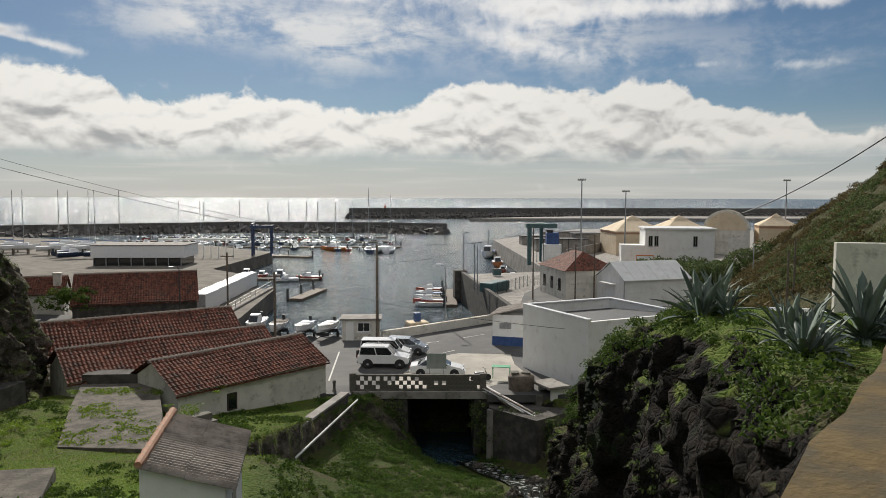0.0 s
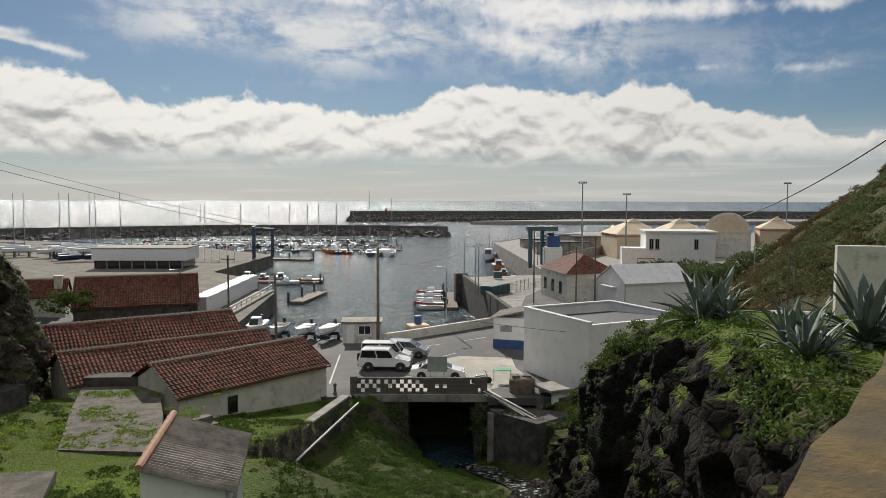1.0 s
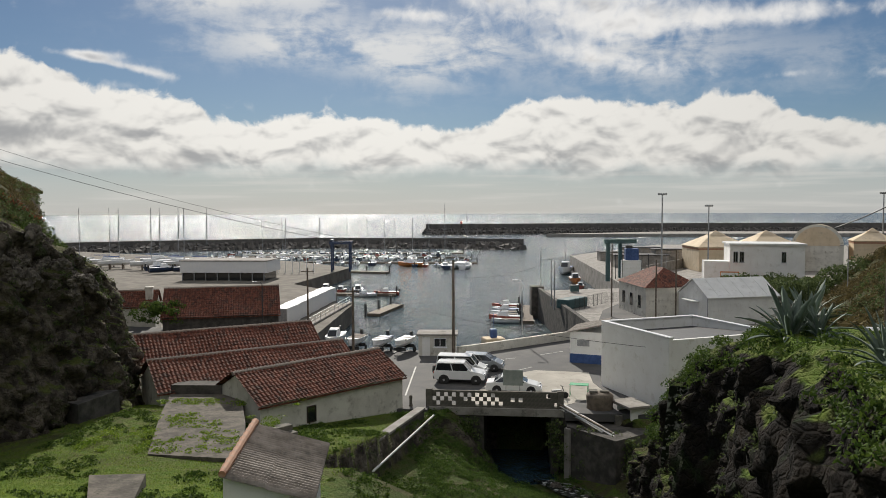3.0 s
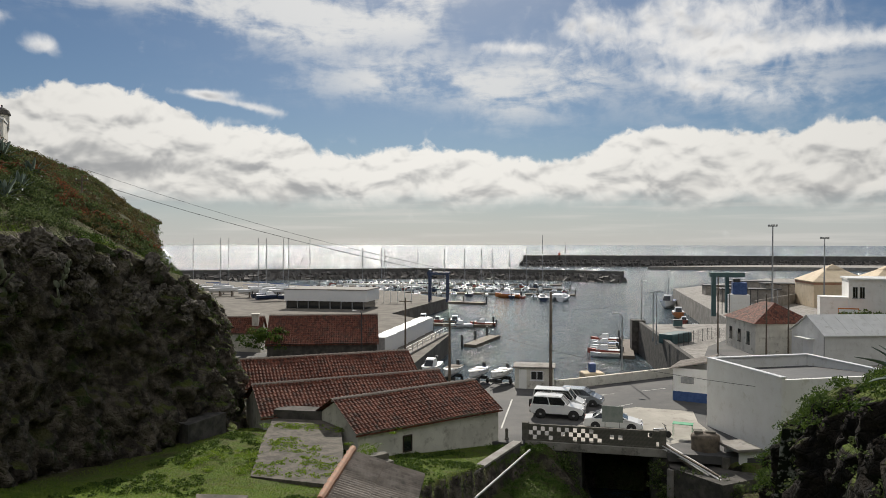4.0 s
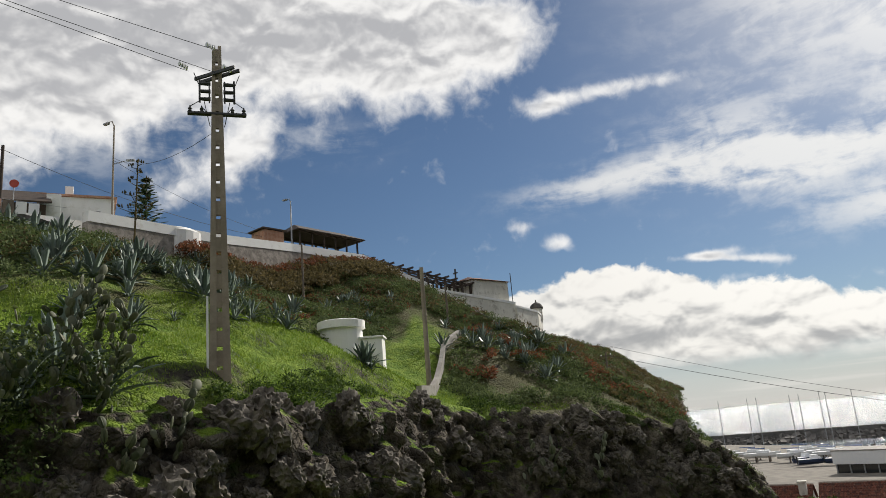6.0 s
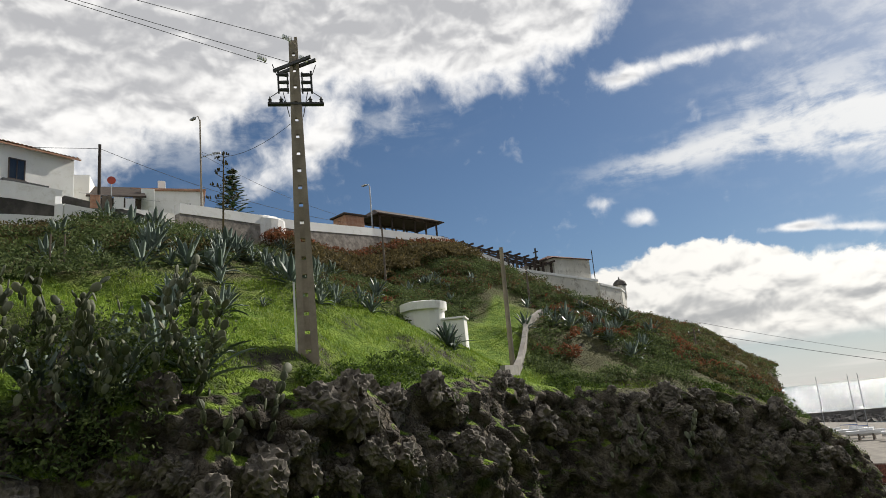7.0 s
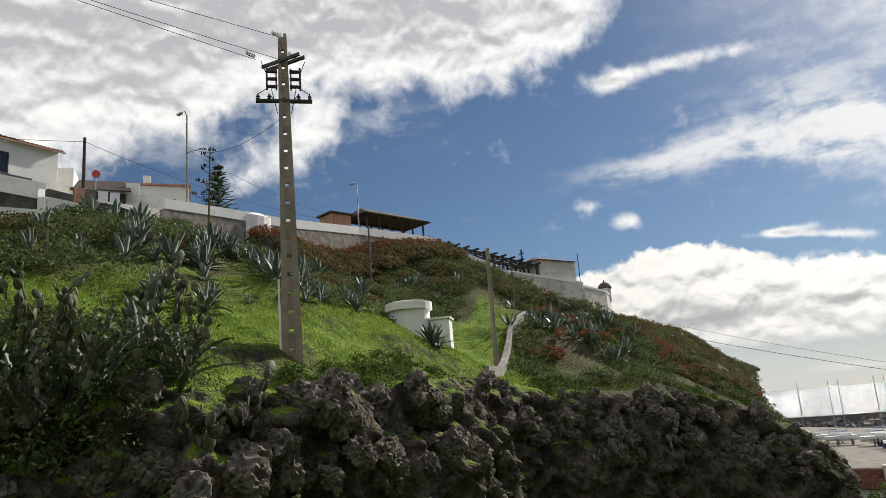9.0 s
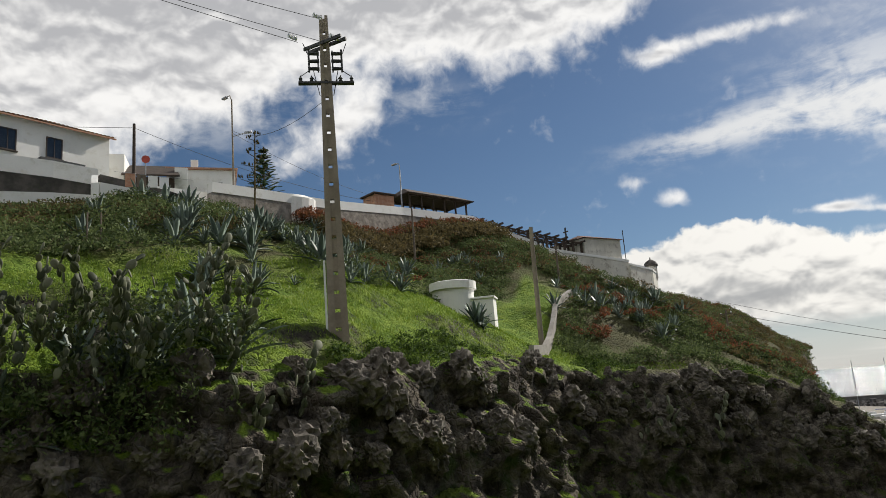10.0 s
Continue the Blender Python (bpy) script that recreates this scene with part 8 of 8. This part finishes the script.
leaves("slab_weeds", np.stack([x[k], y[k], np.full(k.sum(), 7.28)], -1), rng.uniform(0.15, 0.45, k.sum()), 24, 0.06, M_GRASS, "weeds growing through the cracked slab", 0.35)
x, y = rng.uniform(-47, -41, 60), rng.uniform(84, 88, 60)
leaves("roof_creeper", np.stack([x, y, 6.5 + rng.uniform(0, 2.0, 60)], -1), rng.uniform(0.4, 0.9, 60), 60, 0.14, M_IVY, "ivy climbing over the warehouse corner", 1.0)


def blades(name, x, y, h, mat, label):
    """Single grass blades, each a bent pair of triangles."""
    n = len(x)
    base = on_land(x, y, -0.03)
    a = rng.uniform(0, 2 * np.pi, n)
    w = 0.12 * h * np.stack([np.cos(a), np.sin(a), np.zeros(n)], -1)
    lean = rng.normal(size=(n, 3)) * 0.35
    lean[:, 2] = 1.0
    hh = (h * rng.uniform(0.5, 1.3, n))[:, None]
    V = np.stack([base - w, base + w, base + lean * hh], 1).reshape(-1, 3)
    me = bpy.data.meshes.new(name)
    me.from_pydata(V.tolist(), [], np.arange(3 * n).reshape(n, 3).tolist())
    me.materials.append(mat)
    tagged(new(name, me), label, "grass", kind="stuff")


x, y = rng.uniform(-48, -22, 170000), rng.uniform(-6, 46, 170000)
k = (rim_s(x, y) > 0.0) & (rim_s(x, y) < np.interp(y, [-6, 20, 26, 30, 46], [9, 10, 4, 2.0, 1.6])) & (fbm(x, y, 3.0, 3, 73) > -0.35)
blades("terrace_grass", x[k], y[k], 0.17, M_GRASS, "lush bright green grass on the cliff terrace")
x, y = rng.uniform(4.5, 17, 140000), rng.uniform(8, 30, 140000)
k = (x > np.interp(y, EAST_Y, EAST_X) + 0.5) & (fbm(x, y, 2.0, 3, 75) > -0.3)
blades("bank_grass", x[k], y[k], 0.05, M_WEED, "short green grass on the near bank")
x, y = rng.uniform(-30, 2, 110000), rng.uniform(16, 54, 110000)
k = (rim_s(x, y) < -2.6) & (fbm(x, y, 3.0, 3, 79) > -0.3) & (x < -8.5)
blades("yard_grass", x[k], y[k], 0.12, M_GRASS, "bright green grass in the yard")

# boulders at the rim and in the stream
M_ROCK = mottled("rough grey basalt", (0.055, 0.048, 0.040), (0.16, 0.14, 0.115), 1.6, 0.95, 7, 0.7, dirt=(0.20, 0.18, 0.15), spread=0.3)
rock_meshes = []
for k in range(4):
    bm = bmesh.new()
    bmesh.ops.create_icosphere(bm, subdivisions=4, radius=1.0)
    for q in bm.verts:
        f = 1 + 0.4 * noise.noise(q.co * 1.1 + Vector((k * 7, 0, 0))) - 0.55 * abs(noise.noise(q.co * 2.3 + Vector((0, k * 5, 0)))) + 0.16 * noise.noise(q.co * 5.5) - 0.12 * abs(noise.noise(q.co * 9.0))
        q.co = q.co * f
    me = bpy.data.meshes.new("boulder")
    bm.to_mesh(me)
    bm.free()
    me.materials.append(M_ROCK)
    rock_meshes.append(me)
rnd = random.Random(77)
P_, low_, u_ = WEST
pick = np.argwhere((low_ > 0.1) & (low_ < 3.6) & (P_[..., 1] > -2) & (P_[..., 1] < 46))
for i in rng.choice(len(pick), 120, replace=False):
    c_ = P_[tuple(pick[i])]
    r_ = rnd.uniform(0.3, 0.85)
    ob = tagged(new("boulder", rock_meshes[rnd.randrange(4)]), "rough dark basalt boulder on the cliff rim", "boulder", "cliff boulders")
    ob.matrix_world = pose(*c_, rnd.uniform(0, 360), rnd.uniform(0, 360), rnd.uniform(0, 360)) @ Matrix.Diagonal((r_, r_ * rnd.uniform(0.7, 1.0), r_ * rnd.uniform(0.7, 1.2), 1))
for _ in range(46):
    y_ = rnd.uniform(32, 53)
    x_ = float(np.interp(y_, GULLY_Y, GULLY_X)) + rnd.gauss(0.8, 1.5)
    r_ = rnd.uniform(0.15, 0.5)
    ob = tagged(new("boulder", rock_meshes[rnd.randrange(4)]), "small dark stone in the stream bed", "boulder", "stream stones")
    ob.matrix_world = pose(x_, y_, land_at(x_, y_) + 0.05, rnd.uniform(0, 360), rnd.uniform(0, 360), 0) @ Matrix.Diagonal((r_, r_, r_ * 0.7, 1))


def stream_mat():
    def build(T, p):
        v = place(T)
        f = T.step(T.noise(v, 2.2, 5.0, 0.65), 0.5, 0.62)
        T.put(p.inputs["Base Color"], T.mix(f, (0.02, 0.025, 0.02), (0.55, 0.56, 0.55)))
        p.inputs["Roughness"].default_value = 0.15
        T.put(p.inputs["Normal"], T.bump(T.noise(v, 5.0), 0.6, 0.1))
    return material("foaming stream", build)


g, pts = Geo(), []
for y_ in np.arange(30, 56.1, 1.0):
    xc = float(np.interp(y_, GULLY_Y, GULLY_X)) + 0.9
    z_ = land_at(xc, y_) + 0.12
    pts.append([(xc - 1.3, y_, z_), (xc + 1.3, y_, z_)])
g.add([p for r in pts for p in r], [(2 * i, 2 * i + 1, 2 * i + 3, 2 * i + 2) for i in range(len(pts) - 1)])
tagged(setting("stream", g, stream_mat(), "shallow stream foaming over stones"), category="stream")

x = np.concatenate([rng.uniform(-7.2, -3.0, 90), rng.uniform(2.4, 8.5, 120)])
y = np.concatenate([rng.uniform(54.6, 55.5, 90), 55.2 - 0.75 * (x[90:] - 2.4) + rng.uniform(-0.6, 0.4, 120)])
z = rng.uniform(0.8, 4.2, 210)
leaves("bridge_creeper", np.stack([x, y, z], -1), rng.uniform(0.3, 0.7, 210), 40, 0.10, M_BUSH, "dark creepers over the bridge abutments", 0.9)

y = rng.uniform(-4, 6, 160)
x = -22.9 + rng.uniform(-0.8, 0.5, 160)
leaves("pear_undergrowth", np.stack([x, y, 22.3 + rng.uniform(-3.2, 1.2, 160)], -1), rng.uniform(0.4, 0.9, 160), 60, 0.08, M_BUSH, "dark undergrowth between the prickly pears", 1.0)

x, y = rng.uniform(6, 15, 900), rng.uniform(9, 29, 900)
k = (x > np.interp(y, EAST_Y, EAST_X) + 0.4) & (fbm(x, y, 2.2, 3, 83) > 0.12)
leaves("bank_weeds", on_land(x[k], y[k], -0.05), rng.uniform(0.12, 0.35, k.sum()), 60, 0.035, M_IVY, "low leafy weeds in the bank grass", 0.5)
k = (x > np.interp(y, EAST_Y, EAST_X) + 0.2) & (fbm(x, y, 1.6, 3, 89) > 0.3)
leaves("dead_leaves", on_land(x[k], y[k], -0.04), rng.uniform(0.1, 0.3, k.sum()), 40, 0.035, M_BROWNBUSH, "brown dead leaves and bare soil in the grass", 0.3)
